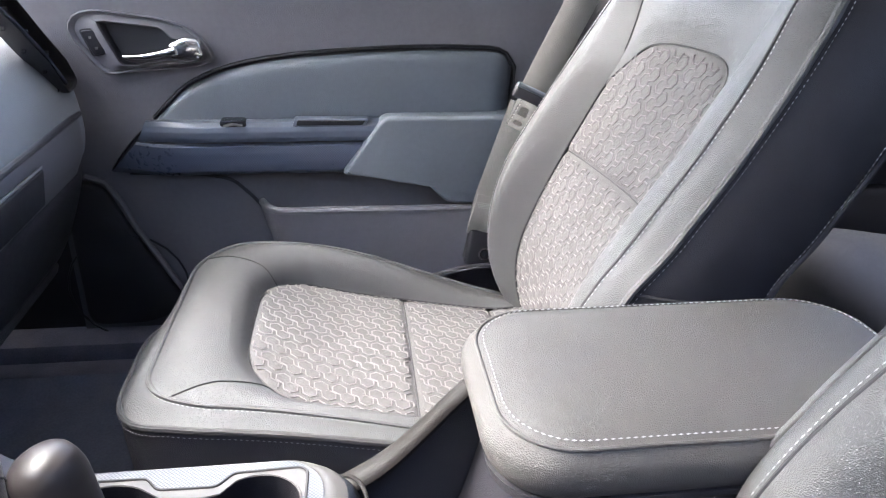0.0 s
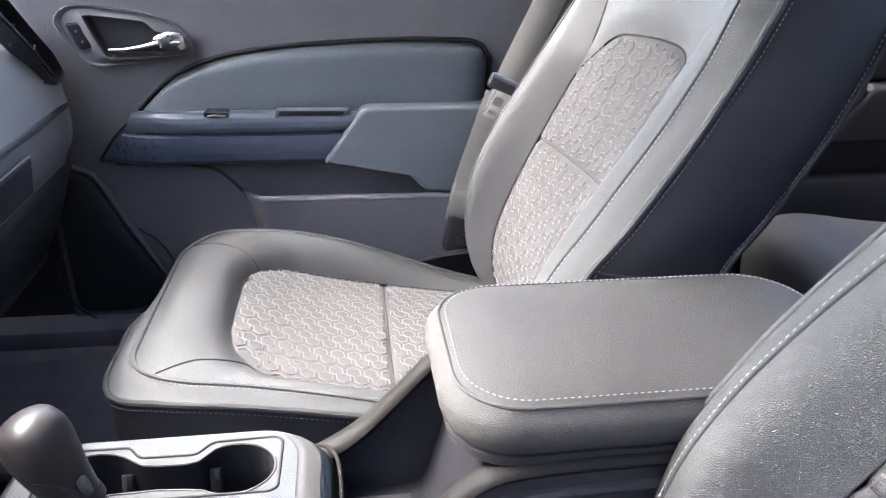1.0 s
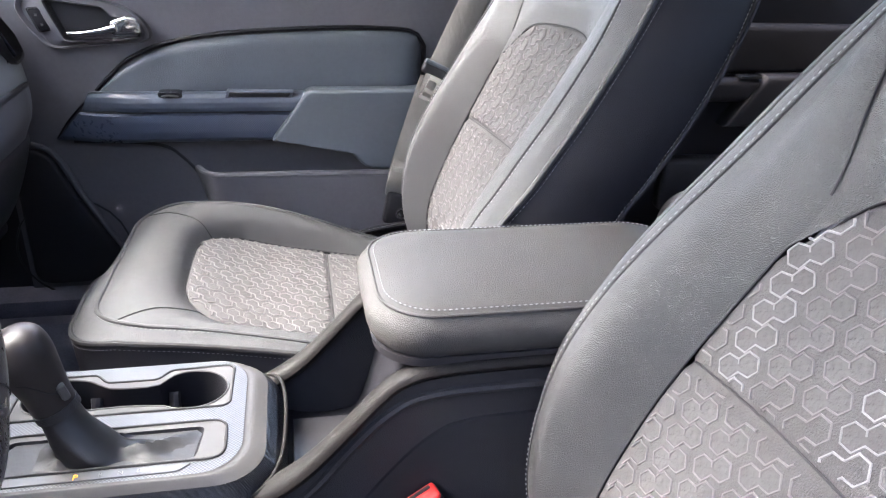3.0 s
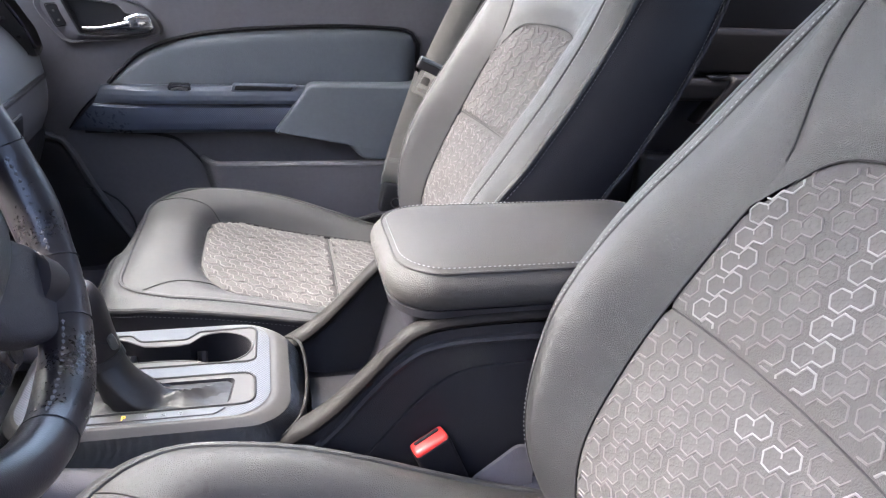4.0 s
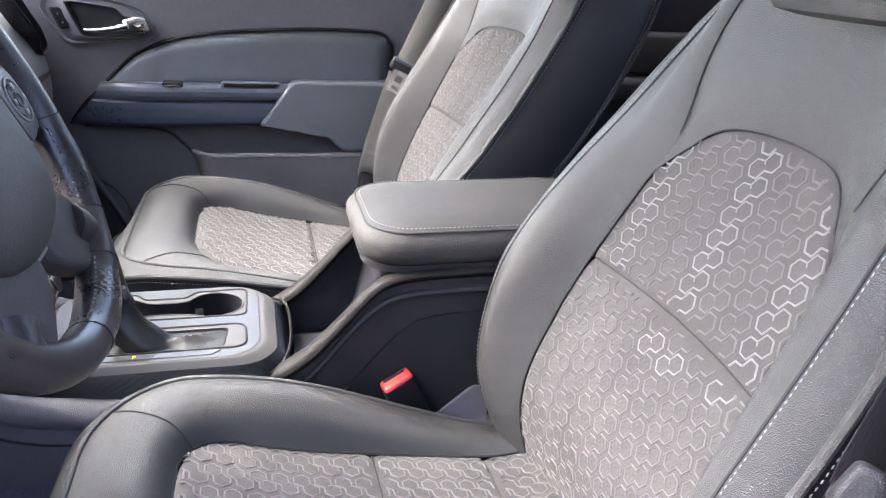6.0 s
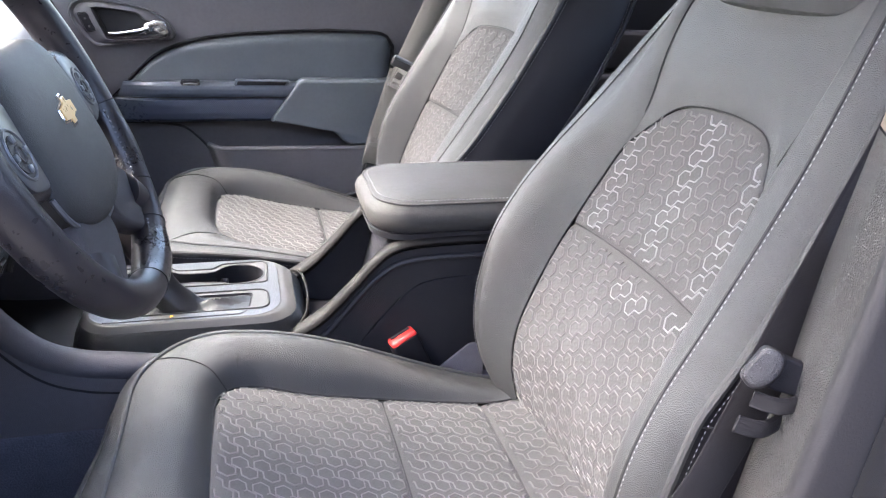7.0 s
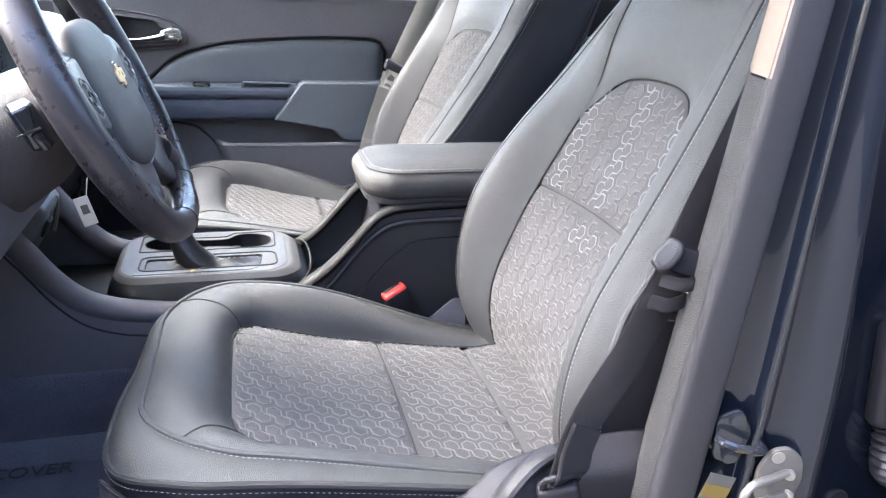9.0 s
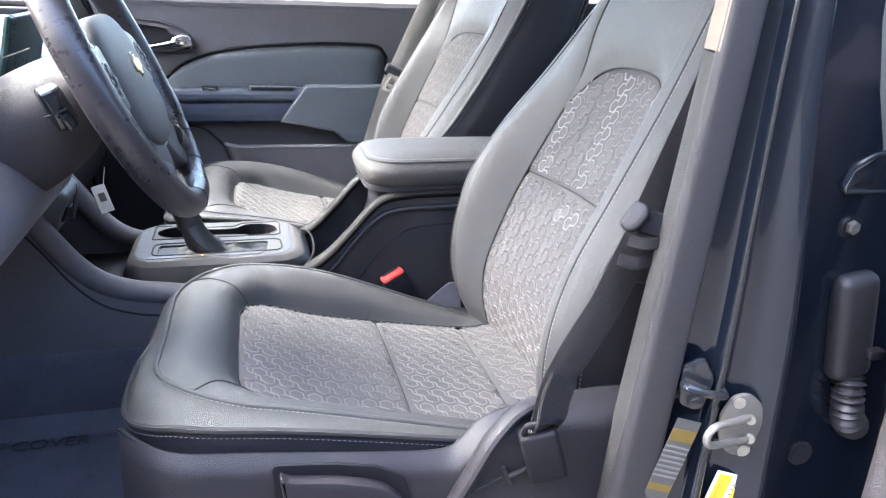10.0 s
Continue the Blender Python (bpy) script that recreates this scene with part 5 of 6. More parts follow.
def pocket_floor(u, v):
    x = -0.262 + 0.155 * v
    z = table([(-0.262, 0.935), (-0.250, 0.915), (-0.235, 0.890), (-0.165, 0.886), (-0.150, 0.905), (-0.125, 1.00), (-0.105, 1.056)])(x)
    return Vector((x, CY - 0.080 + 0.160 * u, z))


part("front_pocket", thick(sheet(pocket_floor, 6, 30), 0.004), PLASTIC_DARK, console, "deep black open pocket", cc)
part("pocket_mat", rbox((0.062, 0.118, 0.003), 0.001, 1, pose(-0.199, CY, 0.891)), RUBBER_BLACK, console, "ribbed rubber mat", cc)

# armrest lid
lid = thing("console_lid", (0.02, CY, 1.060), "padded black leather armrest lid with pale stitching", "armrest")
lo = (-0.02, -CY, -1.060)
LC = CY
body_loops = [rr_loop(-0.140, 0.185, 0.082, 0.040, 1.058, cy=LC, rear=0.05), rr_loop(-0.150, 0.192, 0.092, 0.048, 1.064, cy=LC, rear=0.055),
              rr_loop(-0.157, 0.197, 0.098, 0.053, 1.078, cy=LC, rear=0.06), rr_loop(-0.156, 0.196, 0.0975, 0.054, 1.092, cy=LC, rear=0.06), rr_loop(-0.146, 0.190, 0.090, 0.050, 1.1035, cy=LC, rear=0.055)]
bm = rings(bmesh.new(), skin(body_loops, 4))
part("lid_side", bm, LEATHER_LID, lid, "black leather side", lo)
top_loops = [body_loops[-1], rr_loop(-0.136, 0.182, 0.081, 0.045, 1.1075, cy=LC, rear=0.05), rr_loop(-0.110, 0.160, 0.060, 0.035, 1.1120, cy=LC, rear=0.04), rr_loop(-0.07, 0.12, 0.03, 0.02, 1.1140, cy=LC, rear=0.02), rr_loop(0.00, 0.05, 0.006, 0.004, 1.1145, cy=LC, rear=0.004)]
part("lid_top", rings(bmesh.new(), skin(top_loops, 3), True, (False, True)), LEATHER_LID, lid, "softly padded black leather top", lo)
part("lid_piping", tube(rr_loop(-0.1465, 0.1905, 0.0905, 0.050, 1.1035, cy=LC, rear=0.055), 0.0016, 8, True), LEATHER_LID, lid, "", lo)
part("lid_stitching", stitches(rr_loop(-0.141, 0.186, 0.086, 0.048, 1.1072, cy=LC, rear=0.052) + [rr_loop(-0.141, 0.186, 0.086, 0.048, 1.1072, cy=LC, rear=0.052)[0]], 0.0052, 0.0040, 0.0008), THREAD, lid, "pale thread", lo)
part("lid_base", rings(bmesh.new(), [rr_loop(-0.142, 0.187, 0.084, 0.042, 1.051, cy=LC), rr_loop(-0.151, 0.193, 0.093, 0.049, 1.054, cy=LC), rr_loop(-0.153, 0.194, 0.094, 0.050, 1.063, cy=LC)], True, (True, True)), PLASTIC, lid, "black plastic lid base", lo)

# tunnel carpet and lower stack
stack = thing("lower_centre_stack", (-0.70, CY, FLOOR), "dark moulded lower stack sweeping into the console", "dashboard trim")
st = (0.70, -CY, -FLOOR)
for s in (1, -1):
    y = CY + s * 0.118
    line = smooth([(-0.79, y, 1.22), (-0.71, y, 1.122), (-0.645, y, 1.038), (-0.602, y, 0.974), (-0.565, y, 0.938), (-0.52, y, 0.920), (-0.47, y, 0.912), (-0.38, y, 0.895), (-0.30, y, 0.862)], 6)
    poly = [(p.x, p.z) for p in line] + [(-0.30, 0.80), (-0.95, 0.80), (-0.95, 1.20)]
    m = Matrix(((1, 0, 0, 0), (0, 0, s, y), (0, 1, 0, 0), (0, 0, 0, 1)))
    sd = part("stack_panel", slab(poly, 0.010, 0.004, 2, m), KNEE, stack, "dark grained side panel", st)
    part("stack_groove", tube([p + Vector((0.004, s * 0.010, -0.034)) for p in line], 0.0018, 6), SEAM, sd, "", st)
    part("stack_rail", tube([p + Vector((0, -s * 0.004, -0.002)) for p in line], 0.018, 12), KNEE, sd, "smooth rounded rail", st)


def cubby(u, v):
    x = -0.92 + 0.42 * u
    z = table([(-0.92, 1.10), (-0.80, 0.95), (-0.70, 0.905), (-0.50, 0.895)])(x)
    return Vector((x, CY - 0.11 + 0.22 * v, z))


part("cubby_floor", thick(sheet(cubby, 14, 4), 0.004), PLASTIC_DARK, stack, "black open cubby", st)
pod = part("switch_pod", rbox((0.06, 0.10, 0.085), 0.014, 3, pose(-0.635, -0.075, 1.045, 0, 25, 0)), PLASTIC_SOFT, stack, "dark switch pod", st)
part("pod_switch", rbox((0.004, 0.026, 0.026), 0.002, 2, pose(-0.602, -0.100, 1.040, 0, 25, 0)), PLASTIC_DARK, pod, "square black switch", st)
part("switch_outline", tube([(Matrix.LocRotScale((-0.5995, -0.100, 1.040), Euler((0, radians(25), 0)), None) @ Vector((0, 0.010 * a, 0.010 * b))) for a, b in ((1, 1), (-1, 1), (-1, -1), (1, -1))], 0.0015, 6, True), SATIN, pod, "", st)
part("pod_edge", tube(smooth([(-0.598, -0.050, 1.068), (-0.596, -0.055, 1.050), (-0.604, -0.060, 1.020)], 4), 0.004, 8), SATIN, pod, "satin edge", st)
tag = thing("hanging_tag", (-0.558, -0.060, 1.022), "white paper tag hanging under the steering column", "tag")
part("tag_card", rbox((0.020, 0.0015, 0.045), 0.0006, 1, pose(0, 0, 0.025, 0, -14, 12)), WHITE, tag)
part("tag_print", rbox((0.010, 0.0006, 0.014), 0.0002, 1, pose(0, -0.001, 0.028, 0, -14, 12)), GREYINK, tag)
part("tag_string", tube([(0.003, 0, 0.047), (0.008, 0, 0.075)], 0.0008, 6), WHITE, tag)

structure("tunnel_carpet", rbox((1.75, 0.272, 0.16), 0.03, 3, pose(-0.15, CY, 0.76)), CARPET, "black carpet on the tunnel", "floor")

# ---- dashboard ----
dash = thing("dashboard", (-0.85, 0, FLOOR), "dark grey moulded dashboard with side vent and glove box", "dashboard")
do = (0.85, 0, -FLOOR)
upper = [(-1.18, 1.20), (-1.05, 1.26), (-0.90, 1.275), (-0.76, 1.272), (-0.70, 1.262), (-0.665, 1.235), (-0.645, 1.19), (-0.635, 1.13), (-0.638, 1.085), (-0.655, 1.062), (-0.72, 1.060)]
lower_p = [(-0.66, 1.058), (-0.655, 1.045), (-0.665, 1.01), (-0.69, 0.95), (-0.72, 0.905), (-0.76, 0.885), (-1.10, 0.88)]


def dash_skin(profile, y0, y1, n, end):
    prof = smooth([(x, 0, z) for x, z in profile], 4)
    loops = []
    for i in range(n + 1):
        y = y0 + (y1 - y0) * i / n
        d = min(y1 - y, 1.0) if end else 1.0
        tuck = 0.03 * max(0.0, 1 - d / 0.03) ** 2 + 0.06 * max(0.0, (y - 0.25) / 0.5) ** 2 * 0.0
        loops.append([Vector((p.x - tuck, y, p.z)) for p in prof])
    return rings(bmesh.new(), loops, False)


part("dash_top", thick(dash_skin(upper, -0.66, 0.690, 60, True), 0.012), DASH_GREY, dash, "soft grey dash skin", do)
glove = part("glove_box", thick(dash_skin(lower_p, 0.12, 0.670, 30, True), 0.012), PLASTIC, dash, "dark glove box door", do)
part("glove_line", tube([(-0.668, 0.16 + 0.40 * i / 10, 1.005) for i in range(11)], 0.0016, 6), SEAM, glove, "", do)
part("glove_latch", rbox((0.012, 0.09, 0.02), 0.004, 2, pose(-0.672, 0.36, 0.985, 0, 20, 0)), PLASTIC_DARK, glove, "", do)
vent_out = smooth([(0, y, z) for y, z in ((0.44, 1.352), (0.52, 1.330), (0.563, 1.300), (0.620, 1.230), (0.658, 1.188), (0.655, 1.176), (0.628, 1.172), (0.606, 1.186), (0.560, 1.236), (0.515, 1.286), (0.46, 1.322))], 4, True)
vx = lambda p: -0.640 + 0.020 * max(0.0, min(1.0, (p.z - 1.18) / 0.15)) ** 2 - 0.045 * max(0.0, min(1.0, (p.z - 1.22) / 0.12))
vloop = lambda k, dx: [Vector((vx(p) + dx, *(p.lerp(Vector((0, p.y * 0.5 + 0.287, p.z * 0.5 + 0.623)), k)).yz)) for p in vent_out]
vent = part("air_vent", rings(bmesh.new(), [vloop(0, -0.02), vloop(0, 0.006), vloop(0.06, 0.009), vloop(0.14, 0.007), vloop(0.22, -0.010), vloop(0.50, -0.014)], True, (False, True)), PLASTIC, dash, "black slanted air vent", do)
part("vent_rim", tube([Vector((vx(Vector((0, y, z))) + 0.010, y, z)) for y, z in ((0.470, 1.322), (0.520, 1.284), (0.566, 1.236), (0.610, 1.190))], 0.0030, 8), GLOSS, vent, "gloss black rim", do)
for i in range(5):
    y, z = 0.500 + 0.030 * i, 1.318 - 0.032 * i
    part("vent_slat", rbox((0.006, 0.034, 0.003), 0.001, 1, pose(vx(Vector((0, y, z))) - 0.004, y, z, 50, 0, 0)), PLASTIC_DARK, vent, "", do)
door_prof = [(-0.640, 1.142), (-0.629, 1.138), (-0.627, 1.115), (-0.630, 1.085), (-0.644, 1.052), (-0.652, 1.015), (-0.682, 0.948), (-0.712, 0.905), (-0.75, 0.890)]
gd = part("glove_door", thick(dash_skin(door_prof, 0.13, 0.652, 40, True), 0.008), DOOR_PLASTIC, dash, "dark grained glove box door", do)
part("glove_lip", tube([(-0.630, 0.14 + 0.50 * i / 12, 1.139) for i in range(13)], 0.004, 8), PLASTIC, gd, "", do)
part("glove_handle", rbox((0.010, 0.16, 0.050), 0.004, 3, pose(-0.626, 0.372, 1.095, 0, 8, 0)), PLASTIC_DARK, gd, "recessed handle", do)
part("handle_edge", tube([(-0.621, 0.295, 1.121), (-0.620, 0.372, 1.121), (-0.621, 0.452, 1.120)], 0.0016, 6), SATIN_DARK, gd, "", do)

# knee panel below the column
knee = [(-0.72, 1.225), (-0.64, 1.205), (-0.590, 1.175), (-0.570, 1.140), (-0.576, 1.110), (-0.61, 1.098), (-0.85, 1.09)]
part("knee_panel", thick(dash_skin(knee, -0.67, -0.155, 20, False), 0.012), KNEE, dash, "dark purple-grey knee panel", do)
hood = lambda u, v: Vector((-0.64 - 0.20 * v, -0.37 + 0.19 * math.cos(math.pi * (1 - u)), 1.235 + (0.115 - 0.02 * v) * math.sin(math.pi * u) ** 0.6))
hd = part("instrument_hood", thick(sheet(hood, 24, 8), 0.014), SHROUD, dash, "grey stitched instrument hood", do)
part("hood_stitching", stitches([hood(i / 40, 0.12) + Vector((0, 0, 0.001)) for i in range(41)], 0.007, 0.005, 0.0012), SEAM, hd, "dark thread", do)
part("instrument_face", rbox((0.01, 0.34, 0.10), 0.004, 2, pose(-0.80, -0.37, 1.285, 0, 15, 0)), SCREEN, dash, "dark instrument glass", do)
part("centre_screen", rbox((0.012, 0.20, 0.13), 0.006, 2, pose(-0.655, 0.0, 1.255, 0, 14, 0)), SCREEN, dash, "dark glass centre screen", do)

# ---- steering wheel ----
WC, WA, WR = Vector((-0.475, -0.3046, 1.2725)), radians(23.65), 0.1725
wm = Matrix.Translation(WC) @ Matrix.Rotation(radians(90) - WA, 4, "Y")
# local: x down the wheel's face, y towards the passenger, z towards the driver
wheel = thing("steering_wheel", wm, "black leather steering wheel with worn stitched grips", "steering wheel")
rim_pts = [(WR * math.cos(2 * math.pi * i / 72), WR * math.sin(2 * math.pi * i / 72), 0) for i in range(72)]
rim = part("rim", tube(rim_pts, 0.0172, 18, True, flat=1.06), LEATHER_DARK, wheel, "smooth black leather rim")


def arc(a0, a1, n, r=WR, z=0.0):
    return [(r * math.cos(radians(a0 + (a1 - a0) * i / n)), r * math.sin(radians(a0 + (a1 - a0) * i / n)), z) for i in range(n + 1)]


for a0, a1 in ((-4, 28), (50, 78)):
    part("grip_pad", tube(arc(a0, a1, 14), lambda f: 0.0172 + 0.0022 * math.sin(math.pi * f), 16), LEATHER_WRINKLED, rim, "wrinkled leather grip")
    part("grip_lacing", stitches(arc(a0, a1, 14, WR - 0.0165, 0.008), 0.0060, 0.0052, 0.0017), THREAD_DARK, rim, "laced seam")
for a in (30, 48, 80, -6, 144):
    q = Vector((WR * math.cos(radians(a)), WR * math.sin(radians(a)), 0))
    rad, tan = q.normalized(), Vector((0, 0, 1))
    part("rim_seam", tube([q + rad * 0.0172 * math.cos(2 * math.pi * k / 16) + tan * 0.0190 * math.sin(2 * math.pi * k / 16) for k in range(16)], 0.0006, 6, True), SEAM, rim, "")


half = [(-0.064, 0.0), (-0.063, 0.050), (-0.053, 0.079), (-0.028, 0.095), (0.012, 0.100), (0.045, 0.100), (0.070, 0.091), (0.086, 0.066), (0.095, 0.030), (0.097, 0.0)]
hub_line = smooth([(x - 0.014, y, 0) for x, y in half] + [(x - 0.014, -y, 0) for x, y in half[-2:0:-1]], 4, True)


def hub_loop(k, z):
    return [Vector((p.x * k + 0.014, p.y * k, z)) for p in hub_line]


pad = part("airbag_cover", rings(bmesh.new(), skin([hub_loop(0.985, -0.030), hub_loop(1.0, -0.006), hub_loop(0.99, 0.0035), hub_loop(0.94, 0.0095), hub_loop(0.80, 0.0140), hub_loop(0.55, 0.0170), hub_loop(0.28, 0.0186), hub_loop(0.06, 0.0190)], 3), True, (True, True)), HUB, wheel, "grained grey-black airbag cover")
part("cover_rim", tube([Vector((p.x * 1.012 + 0.014, p.y * 1.012, 0.002)) for p in hub_line if p.x > 0.030], 0.0024, 6), SATIN_DARK, pad, "bright lower edge")
bad = round_poly([(-0.006, -0.021), (0.006, -0.021), (0.008, -0.006), (0.013, -0.006), (0.013, 0.006), (0.008, 0.006), (0.006, 0.021), (-0.006, 0.021), (-0.008, 0.006), (-0.013, 0.006), (-0.013, -0.006), (-0.008, -0.006)], 0.001, 2)
bd = part("badge", slab([(x * 1.15, y * 1.1) for x, y in bad], 0.0024, 0.001, 1, pose(0.002, 0.0, 0.0178)), CHROME, pad, "silver-rimmed badge")
part("badge_face", slab([(x * 0.9, y * 0.92) for x, y in bad], 0.0012, 0.0004, 1, pose(0.002, 0.0, 0.0199)), GOLD, bd, "plain gold badge face")
for i in range(4):
    part("cover_mark", rbox((0.0035, 0.0022, 0.0006), 0.0002, 1, pose(0.056 + 0.001 * (i % 2), 0.048 + 0.007 * i, 0.0132 - 0.0009 * i)), SATIN_DARK, pad, "small embossed mark")
for s in (1, -1):
    arm_ = [(-0.044, s * 0.070), (-0.042, s * 0.118), (-0.034, s * 0.152), (0.004, s * 0.162), (0.034, s * 0.154), (0.040, s * 0.118), (0.048, s * 0.080)]
    sp_ = part("spoke", slab(round_poly(arm_ if s > 0 else arm_[::-1], 0.010, 4), 0.022, 0.008, 3, pose(0, 0, -0.016)), LEATHER_DARK, wheel, "dark leather spoke")
    plate_ = [(-0.036, s * 0.092), (-0.033, s * 0.122), (-0.022, s * 0.144), (0.006, s * 0.148), (0.028, s * 0.140), (0.034, s * 0.118), (0.036, s * 0.102), (0.0, s * 0.098)]
    sw_ = part("button_pod", slab(round_poly(plate_ if s > 0 else plate_[::-1], 0.010, 4), 0.005, 0.002, 2, pose(0, 0, 0.0045)), POD_SATIN, sp_, "dull silver button plate")
    cx, cy, cz = 0.002, s * 0.123, 0.0095
    part("pod_rim", tube([(cx + 0.0195 * math.cos(k * math.pi / 12), cy + 0.0175 * math.sin(k * math.pi / 12), cz + 0.0004) for k in range(24)], 0.0013, 6, True), SATIN_DARK, sw_, "satin ring")
    part("pod_dial", disc((cx, cy, cz - 0.003), (0, 0, 1), 0.0165, 0.0042, 24), HUB, sw_, "round button dial")
    part("dial_ring", tube([(cx + 0.0062 * math.cos(k * math.pi / 10), cy + 0.0062 * math.sin(k * math.pi / 10), cz + 0.0016) for k in range(20)], 0.0011, 6, True), SATIN, sw_, "bright ring")
    for bx, by in ((-0.0118, 0), (0.0118, 0), (0, -0.0118), (0, 0.0118)):
        part("button", rbox((0.0060, 0.0060, 0.003), 0.0014, 2, pose(cx + bx, cy + by, cz + 0.0016)), SATIN_DARK, sw_, "small grey button")
    low_ = [(0.066, s * 0.080), (0.088, s * 0.108), (0.112, s * 0.126), (0.136, s * 0.102), (0.148, s * 0.068), (0.130, s * 0.034), (0.112, s * 0.012), (0.092, s * 0.008), (0.080, s * 0.045)]
    sp2 = part("lower_spoke", slab(round_poly(low_ if s > 0 else low_[::-1], 0.010, 5), 0.018, 0.007, 4, pose(0, 0, -0.013)), SHROUD, wheel, "grey lower spoke plate")
    part("spoke_root", tube(smooth([(0.108, s * 0.092, -0.004), (0.124, s * 0.106, -0.002), (0.134, s * 0.114, 0.0)], 4), lambda f: 0.0225 - 0.003 * f, 14, flat=0.8), LEATHER_DARK, sp2, "dark leather spoke root")
cl = part("cruise_stalk", rbox((0.022, 0.056, 0.016), 0.007, 4, pose(0.142, 0.046, -0.034)), GLOSS, wheel, "black stalk with two rocker buttons")
for s in (1, -1):
    part("rocker_button", disc((0.142, 0.046 + s * 0.013, -0.027), (0.1, 0, 1), 0.0088, 0.002), PLASTIC, cl, "round rocker button")
    part("rocker_mark", rbox((0.0012, 0.006, 0.0005), 0, 1, pose(0.142, 0.046 + s * 0.013, -0.0248)), SATIN, cl, "")
col = part("column_shroud", rings(bmesh.new(), skin([[Vector((0.002 + 0.062 * k * math.cos(a) * (1.1 if math.cos(a) > 0 else 0.9) + dx, 0.064 * k * math.sin(a), z - 0.03)) for a in [2 * math.pi * i / 32 for i in range(32)]] for k, z, dx in ((0.55, 0.004, 0), (0.85, -0.03, 0.004), (1.0, -0.06, 0.010), (1.08, -0.12, 0.018), (1.12, -0.24, 0.03))], 3), True, (True, True)), SHROUD, wheel, "grey grained column shroud")
stk = part("column_stalk", slab(round_poly([(-0.024, -0.010), (0.020, -0.013), (0.026, 0.002), (0.020, 0.012), (-0.022, 0.013)], 0.004, 3), 0.026, 0.005, 3, pose(0.004, -0.072, -0.066, 70, 0, 12)), GLOSS, wheel, "black control stalk with faceted end")
part("stalk_switch", rbox((0.020, 0.010, 0.012), 0.003, 2, pose(0.022, -0.094, -0.058, 60, 0, 14)), GLOSS, stk, "")
part("stalk_groove", tube([(0.010, -0.100, -0.050), (0.010, -0.096, -0.074)], 0.0012, 6), SEAM, stk, "")
part("shroud_stitching", stitches([(-0.058, -0.050 + 0.10 * i / 20, -0.09) for i in range(21)], 0.007, 0.0055, 0.0014), SEAM, col, "dark thread")



# ---- belts ----
def webbing(points, width, across, t=0.0013, per=6):
    """A flat strap along points; across: the way of its width at each point."""
    P = smooth(points, per)
    A = smooth(across, per)
    loops = []
    for i, p in enumerate(P):
        way = (P[min(i + 1, len(P) - 1)] - P[max(i - 1, 0)]).normalized()
        a = (A[i] - way * A[i].dot(way)).normalized()
        n = way.cross(a)
        w = width / 2
        loops.append([p - a * w - n * t * 0.3, p - a * (w - 0.002) - n * t, p + a * (w - 0.002) - n * t, p + a * w - n * t * 0.3, p + a * w + n * t * 0.3, p + a * (w - 0.002) + n * t, p - a * (w - 0.002) + n * t, p - a * w + n * t * 0.3])
    return rings(bmesh.new(), loops, True, (True, True))


belt = thing("driver_seat_belt", (-0.05, -0.655, 0.90), "black seat belt hanging beside the driver seat", "seat belt", "seat belts")
bo = (0.05, 0.655, -0.90)
upper_pts = [(0.235, -0.575, 1.62), (0.165, -0.588, 1.42), (0.108, -0.598, 1.28), (0.070, -0.606, 1.190), (0.052, -0.614, 1.150)]
strap = part("webbing", webbing(upper_pts, 0.041, [(1.0, 0.05, 0.1)] * 5), WEBBING_DARK, belt, "black woven webbing", bo)
low_pts = [(0.052, -0.615, 1.152), (0.027, -0.625, 1.112), (0.006, -0.632, 1.074), (-0.020, -0.640, 1.039), (-0.043, -0.647, 1.005), (-0.053, -0.652, 0.970), (-0.054, -0.653, 0.955)]
part("lap_webbing", webbing(low_pts, 0.038, [(1.0, 0.05, 0.1)] * 4 + [(0.95, 0.15, 0.0)] * 3), WEBBING_DARK, belt, "black woven webbing", bo)
fold = part("belt_fold", webbing([(-0.038, -0.650, 1.010), (-0.048, -0.656, 0.990), (-0.052, -0.660, 0.970), (-0.054, -0.655, 0.958)], 0.041, [(0.9, 0.3, -0.05)] * 4, 0.0022), WEBBING_DARK, strap, "folded shiny webbing end", bo)
tgm = Matrix.LocRotScale((0.046, -0.634, 1.166), Euler((radians(78), radians(10), radians(-22))), None)
tg = part("latch_tongue", slab(round_poly([(-0.014, -0.012), (0.026, -0.013), (0.028, 0.010), (-0.012, 0.014)], 0.006, 4), 0.009, 0.003, 3, tgm), PLASTIC_DARK, belt, "black plastic tongue head", bo)
capm = Matrix.LocRotScale((0.028, -0.634, 1.172), Euler((radians(62), radians(24), radians(-50))), None)
tp = part("tongue_plate", slab(round_poly([(-0.010, -0.014), (0.003, -0.017), (0.010, -0.008), (0.011, 0.008), (0.004, 0.017), (-0.010, 0.014)], 0.005, 4), 0.010, 0.004, 3, capm), PLASTIC, tg, "grey D-shaped cap", bo)
part("cap_recess", slab(round_poly([(-0.007, -0.009), (0.003, -0.011), (0.006, 0.0), (0.003, 0.011), (-0.007, 0.009)], 0.003, 3), 0.0006, 0.0002, 1, capm @ pose(0, 0, 0.0100)), PLASTIC, tp, "", bo)
part("belt_loop", webbing([(0.020, -0.640, 1.152), (0.036, -0.650, 1.150), (0.056, -0.648, 1.152), (0.072, -0.636, 1.160)], 0.012, [(0, 0.2, 1)] * 4, 0.002), WEBBING_DARK, tg, "folded webbing", bo)
